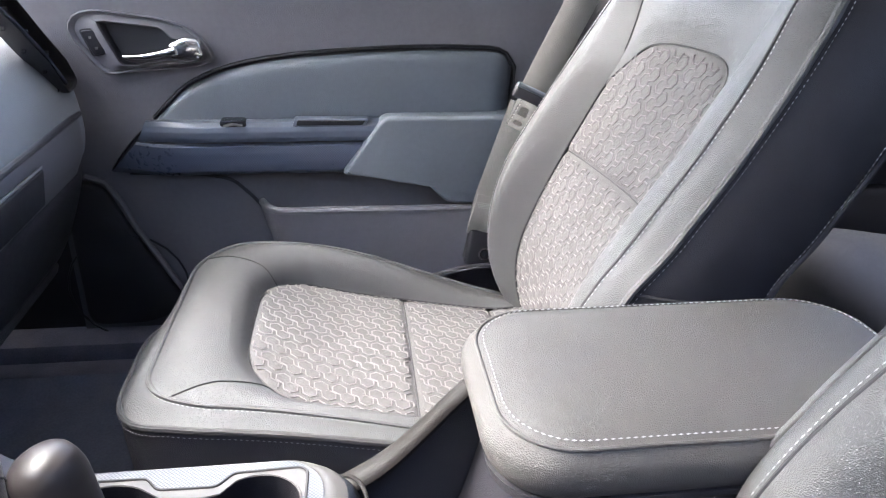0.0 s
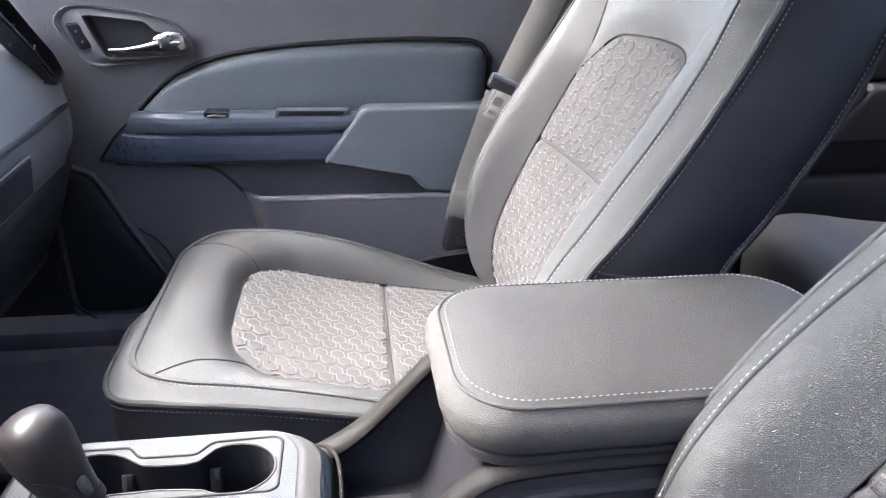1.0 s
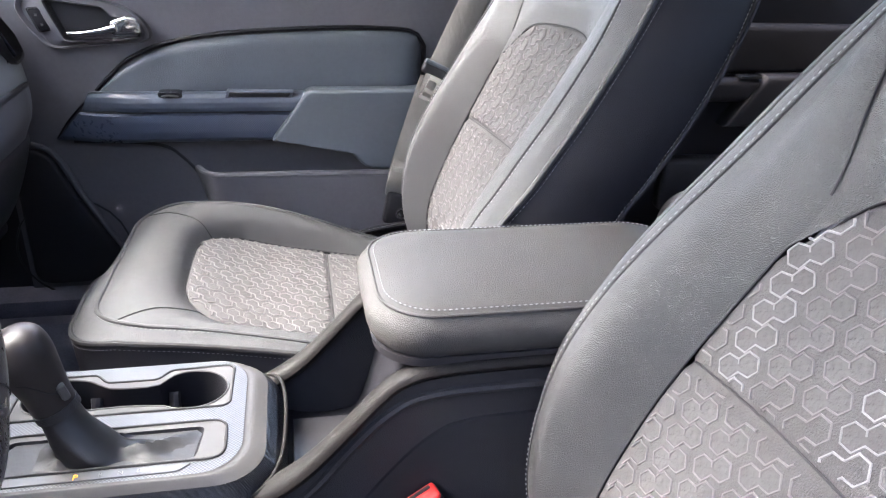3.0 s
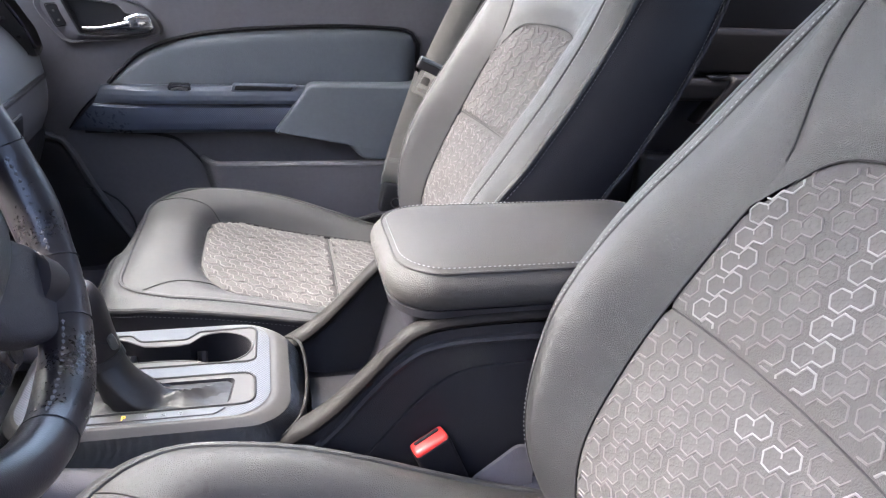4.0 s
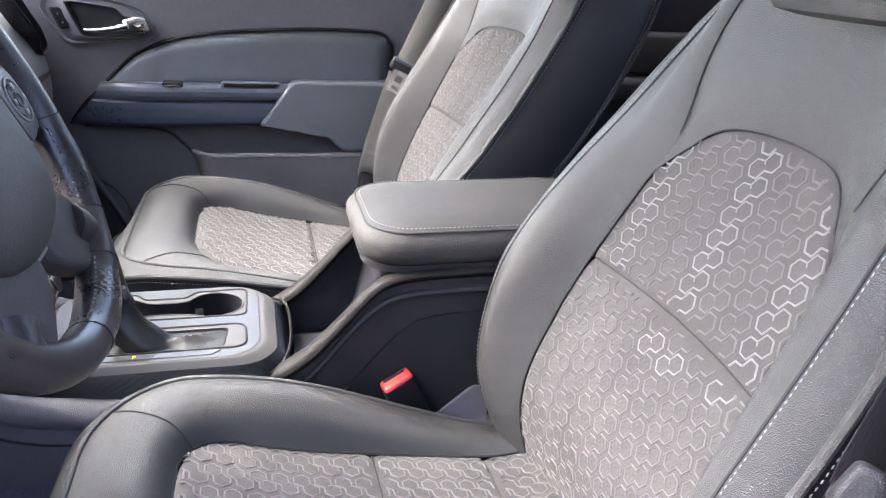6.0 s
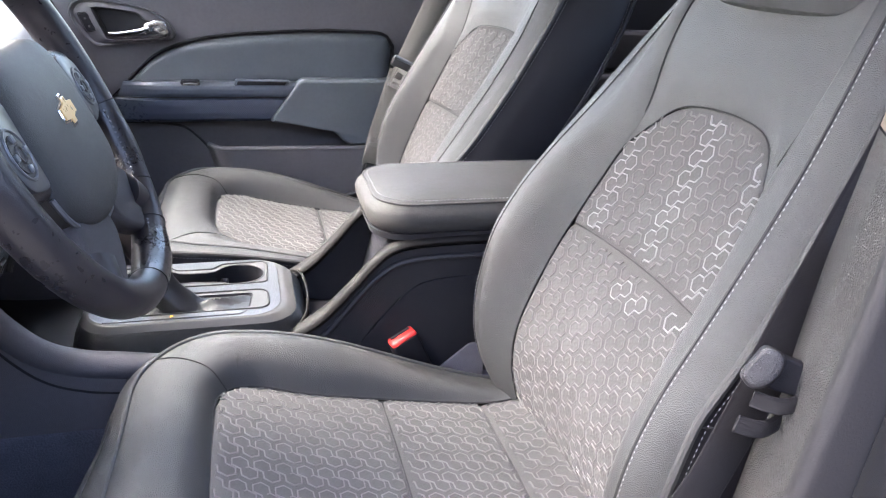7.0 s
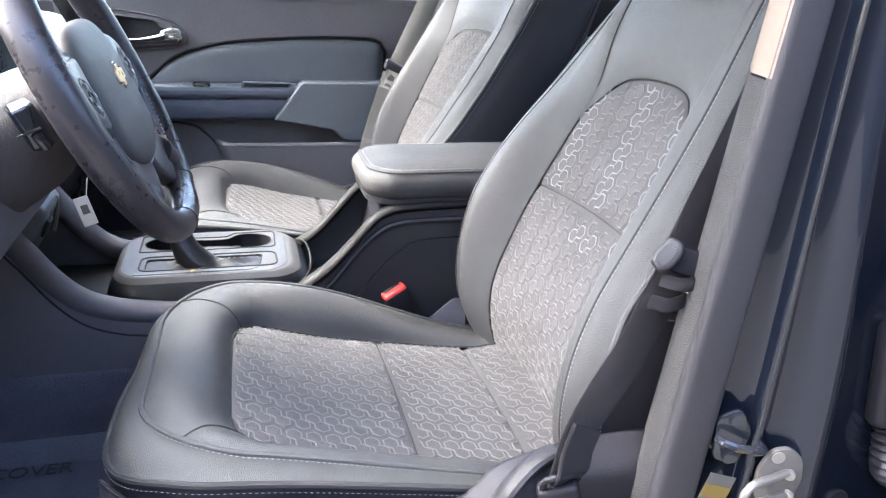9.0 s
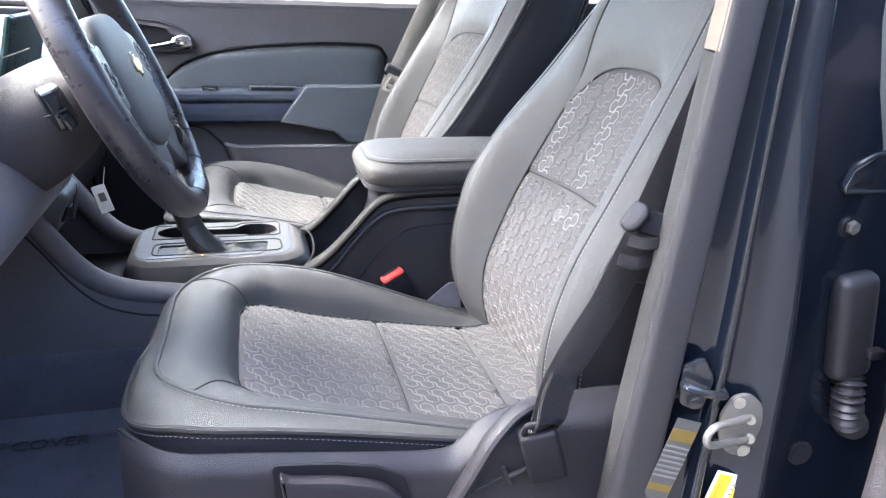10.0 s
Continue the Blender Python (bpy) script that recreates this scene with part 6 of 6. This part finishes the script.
part("belt_stop", webbing([(0.012, -0.640, 1.132), (0.030, -0.645, 1.128), (0.050, -0.640, 1.130)], 0.013, [(0, 0.2, 1)] * 3, 0.0018), WEBBING_DARK, tg, "", bo)
slv = part("anchor_sleeve", rbox((0.040, 0.022, 0.062), 0.005, 3, pose(-0.056, -0.655, 0.926, 6, -17, -18)), PLASTIC_DARK, belt, "black plastic anchor sleeve", bo)
part("anchor_ring", tube(smooth([(-0.078, -0.654, 0.948), (-0.079, -0.660, 0.964), (-0.066, -0.664, 0.969), (-0.048, -0.660, 0.966), (-0.044, -0.656, 0.958)], 4), 0.0032, 8), PLASTIC_DARK, slv, "dark ring", bo)

rib = [(-0.150, -0.634, 0.850), (-0.128, -0.636, 0.895), (-0.105, -0.634, 0.935), (-0.080, -0.628, 0.958), (-0.055, -0.622, 0.966)]
seat_m = driver_seat.matrix_basis.inverted()
trim_part = [o for o in driver_seat.children if o.name.startswith("side_trim") and len(o.data.vertices) > 1000][0]
part("trim_rib", tube([seat_m @ p for p in smooth(rib, 6)], lambda f: 0.016 - 0.003 * f, 12, flat=0.55), TRIM_SIDE, trim_part, "raised diagonal rib")
for pts, rad in ((((-0.095, -0.644, 0.906), (-0.084, -0.644, 0.884)), 0.0026), (((-0.088, -0.645, 0.894), (-0.068, -0.645, 0.901)), 0.0030), (((-0.128, -0.6435, 0.878), (-0.094, -0.6435, 0.893)), 0.0014)):
    part("trim_cutout", tube([seat_m @ Vector(p) for p in pts], rad, 8), SEAM, trim_part, "black cutout")

buckle = thing("seat_belt_buckle", (-0.085, -0.122, 0.80), "black belt buckle with red release button beside the console", "belt buckle")
bk = Matrix.LocRotScale((-0.104, -0.122, 0.893), Euler((0, radians(-24), radians(14))), None)
bko = (0.085, 0.122, -0.80)
bb = part("buckle_body", rbox((0.042, 0.022, 0.075), 0.005, 3, bk @ pose(0, 0, -0.012)), PLASTIC_DARK, buckle, "black plastic buckle", bko)
part("release_button", rbox((0.040, 0.020, 0.018), 0.004, 3, bk @ pose(0, 0, 0.020)), RED, bb, "red release button", bko)
part("buckle_stalk", tube([(-0.086, -0.122, 0.862), (-0.065, -0.125, 0.80)], 0.010, 8), PLASTIC_DARK, bb, "", bko)
part("buckle_slot", rbox((0.030, 0.004, 0.003), 0.001, 1, bk @ pose(0, 0.004, 0.0295)), SEAM, bb, "", bko)

pbelt = thing("passenger_seat_belt", (0.0, 0.66, 0.85), "grey seat belt hanging beside the passenger seat", "seat belt", "seat belts")
po = (0.0, -0.66, -0.85)
PB = [(0.215, 0.64, 1.52), (0.128, 0.645, 1.34), (0.072, 0.648, 1.220), (0.040, 0.648, 1.148)]
part("webbing", webbing(PB, 0.046, [(0.95, -0.2, -0.1)] * 4), WEBBING, pbelt, "grey woven webbing", po)
part("lap_webbing", webbing([(0.030, 0.646, 1.145), (0.008, 0.648, 1.075), (-0.018, 0.650, 0.990), (-0.026, 0.652, 0.955)], 0.042, [(0.95, -0.2, -0.1)] * 4), WEBBING, pbelt, "grey woven webbing", po)
fold_ = part("belt_fold", webbing([(-0.016, 0.640, 0.992), (-0.024, 0.634, 0.968), (-0.030, 0.636, 0.945), (-0.030, 0.648, 0.925)], 0.044, [(0.95, -0.2, -0.1)] * 4, 0.003), WEBBING, pbelt, "doubled webbing end", po)
for k in range(4):
    part("fold_stitching", stitches([(-0.038 + 0.001 * k, 0.634, 0.986 - 0.003 * k), (0.008 + 0.001 * k, 0.628, 0.980 - 0.003 * k)], 0.0035, 0.0026, 0.0008), THREAD, fold_, "pale cross stitching", po)
ptm = Matrix.LocRotScale((0.040, 0.634, 1.160), Euler((0, radians(24), 0)), None)
ptg = part("latch_tongue", rbox((0.062, 0.014, 0.024), 0.005, 3, ptm), PLASTIC, pbelt, "grey plastic tongue head", po)
part("tongue_lip", tube([ptm @ Vector((-0.030, -0.006, 0.009)), ptm @ Vector((0.030, -0.006, 0.009))], 0.004, 8), PLASTIC_SOFT, ptg, "", po)
tongue_at = lambda x, z: ptm @ Vector((-0.004 + x, -0.006, -0.036 + z))
hole_a = round_poly([(-0.008, 0.002), (0.009, 0.002), (0.008, 0.017), (-0.006, 0.017)], 0.004, 4)
hole_b = round_poly([(-0.007, -0.013), (0.008, -0.013), (0.008, -0.006), (-0.007, -0.006)], 0.002, 3)
part("tongue_plate", thick(plate_with_holes([tongue_at(x, z) for x, z in round_poly([(-0.016, -0.019), (0.015, -0.019), (0.018, 0.026), (-0.018, 0.026)], 0.005, 3)], [[tongue_at(x, z) for x, z in hole_a], [tongue_at(x, z) for x, z in hole_b]]), 0.002), CHROME, ptg, "bright steel plate with two holes", po)
anc = part("anchor_cover", rbox((0.048, 0.028, 0.066), 0.007, 3, pose(-0.028, 0.650, 0.900, 0, 10, 0)), PLASTIC_DARK, pbelt, "black anchor cover", po)
part("anchor_bolt", disc((-0.022, 0.637, 0.892), (0, -1, 0.1), 0.008, 0.004), GLOSS, anc, "dark bolt head", po)
part("bolt_ring", tube([(-0.022 + 0.010 * math.cos(a * math.pi / 8), 0.634, 0.892 + 0.010 * math.sin(a * math.pi / 8)) for a in range(16)], 0.0014, 6, True), PLASTIC, anc, "", po)

# ---- driver side door pillar ----
pillar = thing("door_pillar", (0.10, -0.69, 0.62), "dark painted door pillar with rubber seal and striker", "car body")
pp = (-0.10, 0.69, -0.62)


pil_narrow = table([(0.55, 0.72), (0.95, 0.70), (1.10, 0.66), (1.333, 0.44), (1.45, 0.40), (1.80, 0.38)])


def pil(dx, dy, z):
    """A place on the pillar: dx rearward and dy inward of its front edge at height z."""
    k = max(0.45, 1 - 0.62 * (z - 0.955))
    if dx > 0.05:
        dx = 0.05 + (dx - 0.05) * pil_narrow(z)
    return Vector((0.019 + 0.100 * (z - 0.953) + dx * k, -0.685 + dy * k, z))


def pil_strip(section, z0, z1, n=24, per=4):
    sec = smooth([(a, b, 0) for a, b in section], per)
    return rings(bmesh.new(), [[pil(p.x, p.y, z0 + (z1 - z0) * j / n) for p in sec] for j in range(n + 1)], False)


part("lower_trim", pil_strip([(0.048, 0.100), (0.020, 0.060), (0.0114, 0.046), (0.005, 0.022), (0.0, 0.002), (0.010, 0.004)], 0.66, 1.333), TRIM_GREY, pillar, "coarse grey lower trim", pp)
part("upper_trim", pil_strip([(0.048, 0.100), (0.019, 0.060), (0.0104, 0.046), (0.004, 0.022), (-0.001, 0.001), (0.010, 0.002)], 1.335, 1.80), TRIM_CREAM, pillar, "cream upper trim", pp)
part("seal", pil_strip([(0.002, 0.012), (-0.001, 0.004), (0.002, -0.003), (0.010, -0.007), (0.032, -0.012), (0.039, -0.010), (0.041, 0.004)], 0.62, 1.80), RUBBER, pillar, "grey rubber door seal", pp)
body_sec = [(0.039, 0.007), (0.050, 0.005), (0.072, 0.000), (0.086, -0.006), (0.093, -0.018), (0.100, -0.022), (0.108, -0.018), (0.114, -0.014), (0.140, -0.020), (0.156, -0.029), (0.170, -0.035), (0.184, -0.037), (0.197, -0.033), (0.208, -0.022), (0.214, -0.008), (0.217, 0.012)]
part("body", pil_strip(body_sec, 0.55, 1.80, 30, 3), PAINT, pillar, "glossy dark metallic paint", pp)
part("recess_wall", pil_strip([(0.212, 0.008), (0.26, 0.012), (0.34, 0.010), (0.44, 0.004)], 0.55, 1.80, 20, 3), PAINT, pillar, "glossy dark paint", pp)
part("seam_line", tube([pil(0.0935, -0.0225, 0.60 + 1.1 * i / 40) for i in range(41)], 0.0016, 6), SEAM, pillar, "", pp)

SX = Matrix.LocRotScale((0.1290, -0.712, 0.9750), Euler((radians(90), 0, radians(-14))), None)


def striker(m, parent):
    pl = part("striker_plate", slab(round_poly([(-0.012, 0.033), (0.004, 0.036), (0.018, 0.025), (0.022, 0.002), (0.016, -0.024), (0.003, -0.037), (-0.011, -0.032), (-0.021, -0.014), (-0.022, 0.011)][::-1], 0.007, 4), 0.005, 0.0016, 2, m), STEEL_DULL, parent, "zinc-plated striker plate", pp)
    loop = smooth([(0.010, 0.010, 0.003), (-0.010, 0.011, 0.014), (-0.032, 0.013, 0.026), (-0.041, 0.011, 0.031), (-0.045, 0.003, 0.033), (-0.040, -0.006, 0.031), (-0.020, -0.011, 0.020), (0.000, -0.014, 0.010), (0.012, -0.015, 0.003)], 4)
    part("striker_loop", tube([m @ p for p in loop], 0.0038, 10), STEEL, pl, "bright steel loop", pp)
    for q in ((0.009, 0.008, 0.004), (0.012, -0.014, 0.004)):
        part("loop_collar", disc(m @ Vector(q), m.to_3x3() @ Vector((-0.6, 0.05, 0.8)), 0.0055, 0.005), STEEL, pl, "", pp)
    for xx, yy in ((-0.006, 0.026), (0.007, -0.029)):
        part("striker_bolt", disc(m @ Vector((xx, yy, 0.003)), m.to_3x3() @ Vector((0, 0, 1)), 0.0075, 0.003), STEEL, pl, "steel bolt head", pp)


striker(SX, pillar)
BM = Matrix.LocRotScale((0.0805, -0.697, 1.0186), Euler((radians(90), 0, radians(-12))), None)
bkt = part("stop_bracket", slab(round_poly([(-0.014, -0.024), (0.010, -0.030), (0.018, 0.006), (0.004, 0.030), (-0.016, 0.020)], 0.007, 3), 0.004, 0.0015, 2, BM), GLOSS, pillar, "dark painted bracket", pp)
part("bracket_bar", tube(smooth([(0.0625, -0.7040, 1.0226), (0.0645, -0.7140, 1.0226), (0.0845, -0.7190, 1.0176), (0.1015, -0.7170, 1.0126), (0.1055, -0.7070, 1.0116)], 4), 0.0042, 8), GLOSS, bkt, "", pp)
for zz in (1.0376, 0.9986):
    part("bracket_bolt", disc((0.0805, -0.701, zz), (-0.2, -1, 0), 0.0075, 0.003), GLOSS, bkt, "", pp)


def label(name, m, w, h, bands, parent, paper):
    lb = part(name, rbox((w, h, 0.0006), 0, 1, m), paper, parent, "printed white and yellow label", pp)
    for (x, y, bw, bh, mt) in bands:
        part("print_bar", rbox((bw, bh, 0.0004), 0, 1, m @ pose(x, y, 0.0006)), mt, lb, "", pp)


LA = Matrix.LocRotScale((0.0667, -0.6955, 0.9321), Euler((radians(90), 0, radians(-12))), None) @ pose(0, 0, 0.004, 0, 0, -14)
label("warning_label", LA @ pose(0, 0, 0.002), 0.026, 0.098, [(0, 0.030, 0.0255, 0.014, YELLOW_SHADED), (0, -0.034, 0.0255, 0.008, YELLOW_SHADED)] + [(0, 0.016 - 0.006 * i, 0.026, 0.0022, GREYINK) for i in range(7)], pillar, LABEL_SHADED)
LB = Matrix.LocRotScale((0.1362, -0.708, 0.8779), Euler((radians(90), 0, radians(-14))), None) @ pose(0, 0, 0, 0, 0, -13)
label("tyre_label", LB @ pose(0, 0, 0.003), 0.050, 0.066, [(-0.014, 0, 0.014, 0.060, YELLOW), (0.010, -0.006, 0.022, 0.044, YELLOW)] + [(0.013, 0.008 - 0.007 * i, 0.012, 0.0016, GREYINK) for i in range(5)] + [(-0.0165 + 0.003 * i, 0, 0.0012, 0.050, GREYINK) for i in range(2)] + [(0.000, 0.020 - 0.006 * i, 0.007, 0.0016, GREYINK) for i in range(6)], pillar, WHITE)

# rear door hinge, bolts and wire boot
hinge = thing("rear_door_hinge", (0.30, -0.675, 1.19), "dark painted rear door hinge with bolts", "hinge")
ho = (-0.30, 0.675, -1.19)
part("hinge_leaf", slab(round_poly([(-0.019, -0.012), (0.075, -0.014), (0.075, 0.034), (0.035, 0.029), (0.011, 0.025), (-0.013, 0.012)], 0.005, 3), 0.008, 0.003, 2, Matrix.LocRotScale((0.240, -0.672, 1.215), Euler((radians(90), 0, 0)), None)), GLOSS, hinge, "painted hinge leaf", ho)
part("hinge_edge", tube([(0.240 + x, -0.680, 1.215 + z) for x, z in ((0.075, -0.013), (-0.016, -0.011), (-0.019, -0.004), (-0.012, 0.012), (0.011, 0.025), (0.035, 0.029), (0.075, 0.034))], 0.0032, 8), GLOSS, hinge, "", ho)
for x, z in ((0.276, 1.222), (0.243, 1.167)):
    bt = part("hinge_bolt", disc((x, -0.668, z), (0, -1, 0), 0.013, 0.010), GLOSS, hinge, "dark bolt", ho)
    part("bolt_head", disc((x, -0.678, z), (0, -1, 0), 0.0075, 0.007, 6), STEEL, bt, "", ho)
part("bolt_flange", slab(round_poly([(-0.026, -0.050), (0.07, -0.050), (0.07, 0.0), (-0.030, 0.0)], 0.008, 3), 0.0035, 0.0015, 2, Matrix.LocRotScale((0.250, -0.671, 1.196), Euler((radians(90), 0, 0)), None)), GLOSS, hinge, "painted flange", ho)
wire = thing("wire_boot", (0.30, -0.675, 0.92), "black corrugated rubber wiring boot on the pillar", "wiring boot")
wo = (-0.30, 0.675, -0.92)
part("boot_cap", rbox((0.050, 0.028, 0.125), 0.016, 4, pose(0.270, -0.682, 1.056, 0, -9, 0)), RUBBER_BLACK, wire, "smooth rubber cap", wo)
part("boot_clip", rbox((0.020, 0.012, 0.012), 0.003, 2, pose(0.292, -0.698, 1.030)), PLASTIC_DARK, wire, "", wo)
bp = smooth([(0.281, -0.685, 0.998), (0.280, -0.690, 0.980), (0.282, -0.692, 0.960), (0.290, -0.690, 0.942), (0.306, -0.684, 0.932)], 14)
part("bellows", tube(bp, lambda f: 0.0150 + 0.0024 * math.sin(f * 2 * math.pi * 10), 16), RUBBER_BLACK, wire, "ribbed bellows", wo)
plug = thing("body_plug", (0.2520, -0.676, 0.8943), "round dark rubber plug in the pillar", "plug")
part("plug_disc", disc((0, 0.006, 0), (0, -1, 0), 0.015, 0.007), RUBBER_BLACK, plug)

# open rear door edge and sill
rdoor = thing("rear_door", (0.36, -0.72, 0.60), "open dark painted rear door beside the pillar", "car door")
ro = (-0.36, 0.72, -0.60)
part("door_shell", rbox((0.10, 0.85, 0.80), 0.03, 4, Matrix.LocRotScale((0.511, -1.10, 0.98), Euler((0, 0, radians(25))), None)), PAINT, rdoor, "dark metallic door shell", ro)
part("door_trim", rbox((0.04, 0.80, 0.70), 0.012, 3, Matrix.LocRotScale((0.437, -1.114, 0.95), Euler((0, 0, radians(25))), None)), REAR_TRIM, rdoor, "grey inner door trim", ro)
part("door_seal", tube([(0.300, -0.742, 0.62), (0.300, -0.742, 0.95), (0.306, -0.742, 1.30)], 0.010, 8), RUBBER, rdoor, "grey rubber seal", ro)
structure("sill_left", rbox((2.2, 0.17, 0.14), 0.03, 3, pose(-0.20, -0.70, 0.63)), PAINT, "dark painted door sill", "sill")

# ---- rear of the cab ----
rear = thing("rear_bench", (0.80, 0.0, FLOOR), "black leather rear bench with side bolster", "rear seat")
ra = (-0.80, 0, -FLOOR)


def bench(y0, y1):
    def f(u, v):
        y = y0 + (y1 - y0) * u
        e = 1 - abs(2 * u - 1) ** 8
        pts = smooth([(0.50, 0, 0.76), (0.475, 0, 0.86), (0.490, 0, 0.925), (0.55, 0, 0.950), (0.70, 0, 0.930), (0.98, 0, 0.90)], 6)
        p = pts[min(int(v * (len(pts) - 1)), len(pts) - 1)]
        return Vector((p.x + 0.04 * (1 - e), y, p.z - 0.05 * (1 - e)))
    return f


bc = part("bench_cushion", sheet(bench(0.08, 0.64), 30, 30), LEATHER, rear, "black leather cushion", ra)
part("bench_cushion_left", sheet(bench(-0.64, 0.06), 30, 30), LEATHER, rear, "black leather cushion", ra)
part("bench_seam", tube([bench(0.08, 0.64)(0.16 + 0.02 * math.sin(j), j / 12) + Vector((0, 0, 0.001)) for j in range(4, 13)], 0.002, 6), SEAM, bc, "", ra)
part("bench_base", rbox((0.45, 1.25, 0.10), 0.02, 2, pose(0.75, 0, 0.76)), PLASTIC_DARK, rear, "", ra)
part("bench_back", rbox((0.14, 1.28, 0.62), 0.05, 4, pose(1.06, 0, 1.20, 0, 14, 0)), LEATHER, rear, "black leather backrest", ra)

rd = thing("rear_passenger_door", (0.70, 0.74, FLOOR), "closed dark rear passenger door with armrest", "car door")
rdo = (-0.70, -0.74, -FLOOR)
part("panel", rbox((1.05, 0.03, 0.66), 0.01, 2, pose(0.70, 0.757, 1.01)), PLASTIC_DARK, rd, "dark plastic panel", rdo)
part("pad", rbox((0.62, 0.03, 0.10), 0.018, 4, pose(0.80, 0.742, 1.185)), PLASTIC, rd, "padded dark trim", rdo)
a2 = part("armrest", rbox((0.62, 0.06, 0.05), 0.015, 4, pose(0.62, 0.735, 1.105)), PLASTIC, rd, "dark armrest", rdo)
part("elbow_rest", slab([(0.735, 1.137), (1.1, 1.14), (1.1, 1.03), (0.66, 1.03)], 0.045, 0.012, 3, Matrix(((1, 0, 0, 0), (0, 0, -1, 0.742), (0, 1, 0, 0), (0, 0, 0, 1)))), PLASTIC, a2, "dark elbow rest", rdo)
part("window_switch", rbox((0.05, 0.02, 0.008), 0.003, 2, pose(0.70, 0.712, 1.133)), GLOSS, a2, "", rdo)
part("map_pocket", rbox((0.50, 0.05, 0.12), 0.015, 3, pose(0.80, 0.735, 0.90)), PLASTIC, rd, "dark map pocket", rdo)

# ---- floor covers ----
mat_ = thing("driver_floor_cover", (-0.72, -0.36, FLOOR), "crinkled clear plastic cover over the driver mat", "floor mat", "floor covers")


def film(u, v):
    x, y = -0.26 + 0.52 * u, -0.215 + 0.43 * v
    n_ = noise.noise(Vector((x * 9, y * 9, 1))) * 0.004 + noise.noise(Vector((x * 30, y * 22, 4))) * 0.0015
    return Vector((x, y, 0.011 + n_ + 0.03 * max(0, v - 0.93) / 0.07))


part("film", thick(sheet(film, 60, 50), 0.0015), FILM, mat_, "crinkled plastic film")
part("mat", rbox((0.50, 0.41, 0.006), 0.002, 1, pose(0, 0, 0.003)), CARPET, mat_, "black mat")
text_part("print", "PROTECTIVE COVER", 0.034, pose(-0.185, 0.150, 0.0185), INK, mat_, "faint printed words")
text_part("print", "DE", 0.030, pose(0.190, 0.150, 0.0185, 0, 0, 90), INK, mat_, "faint printed letters")
pm = thing("passenger_floor_cover", (-0.72, 0.36, FLOOR), "crinkled clear plastic cover over the passenger mat", "floor mat", "floor covers")
part("film", thick(sheet(film, 60, 50), 0.0015), FILM, pm, "crinkled plastic film")
part("mat", rbox((0.50, 0.41, 0.006), 0.002, 1, pose(0, 0, 0.003)), CARPET, pm, "black mat")
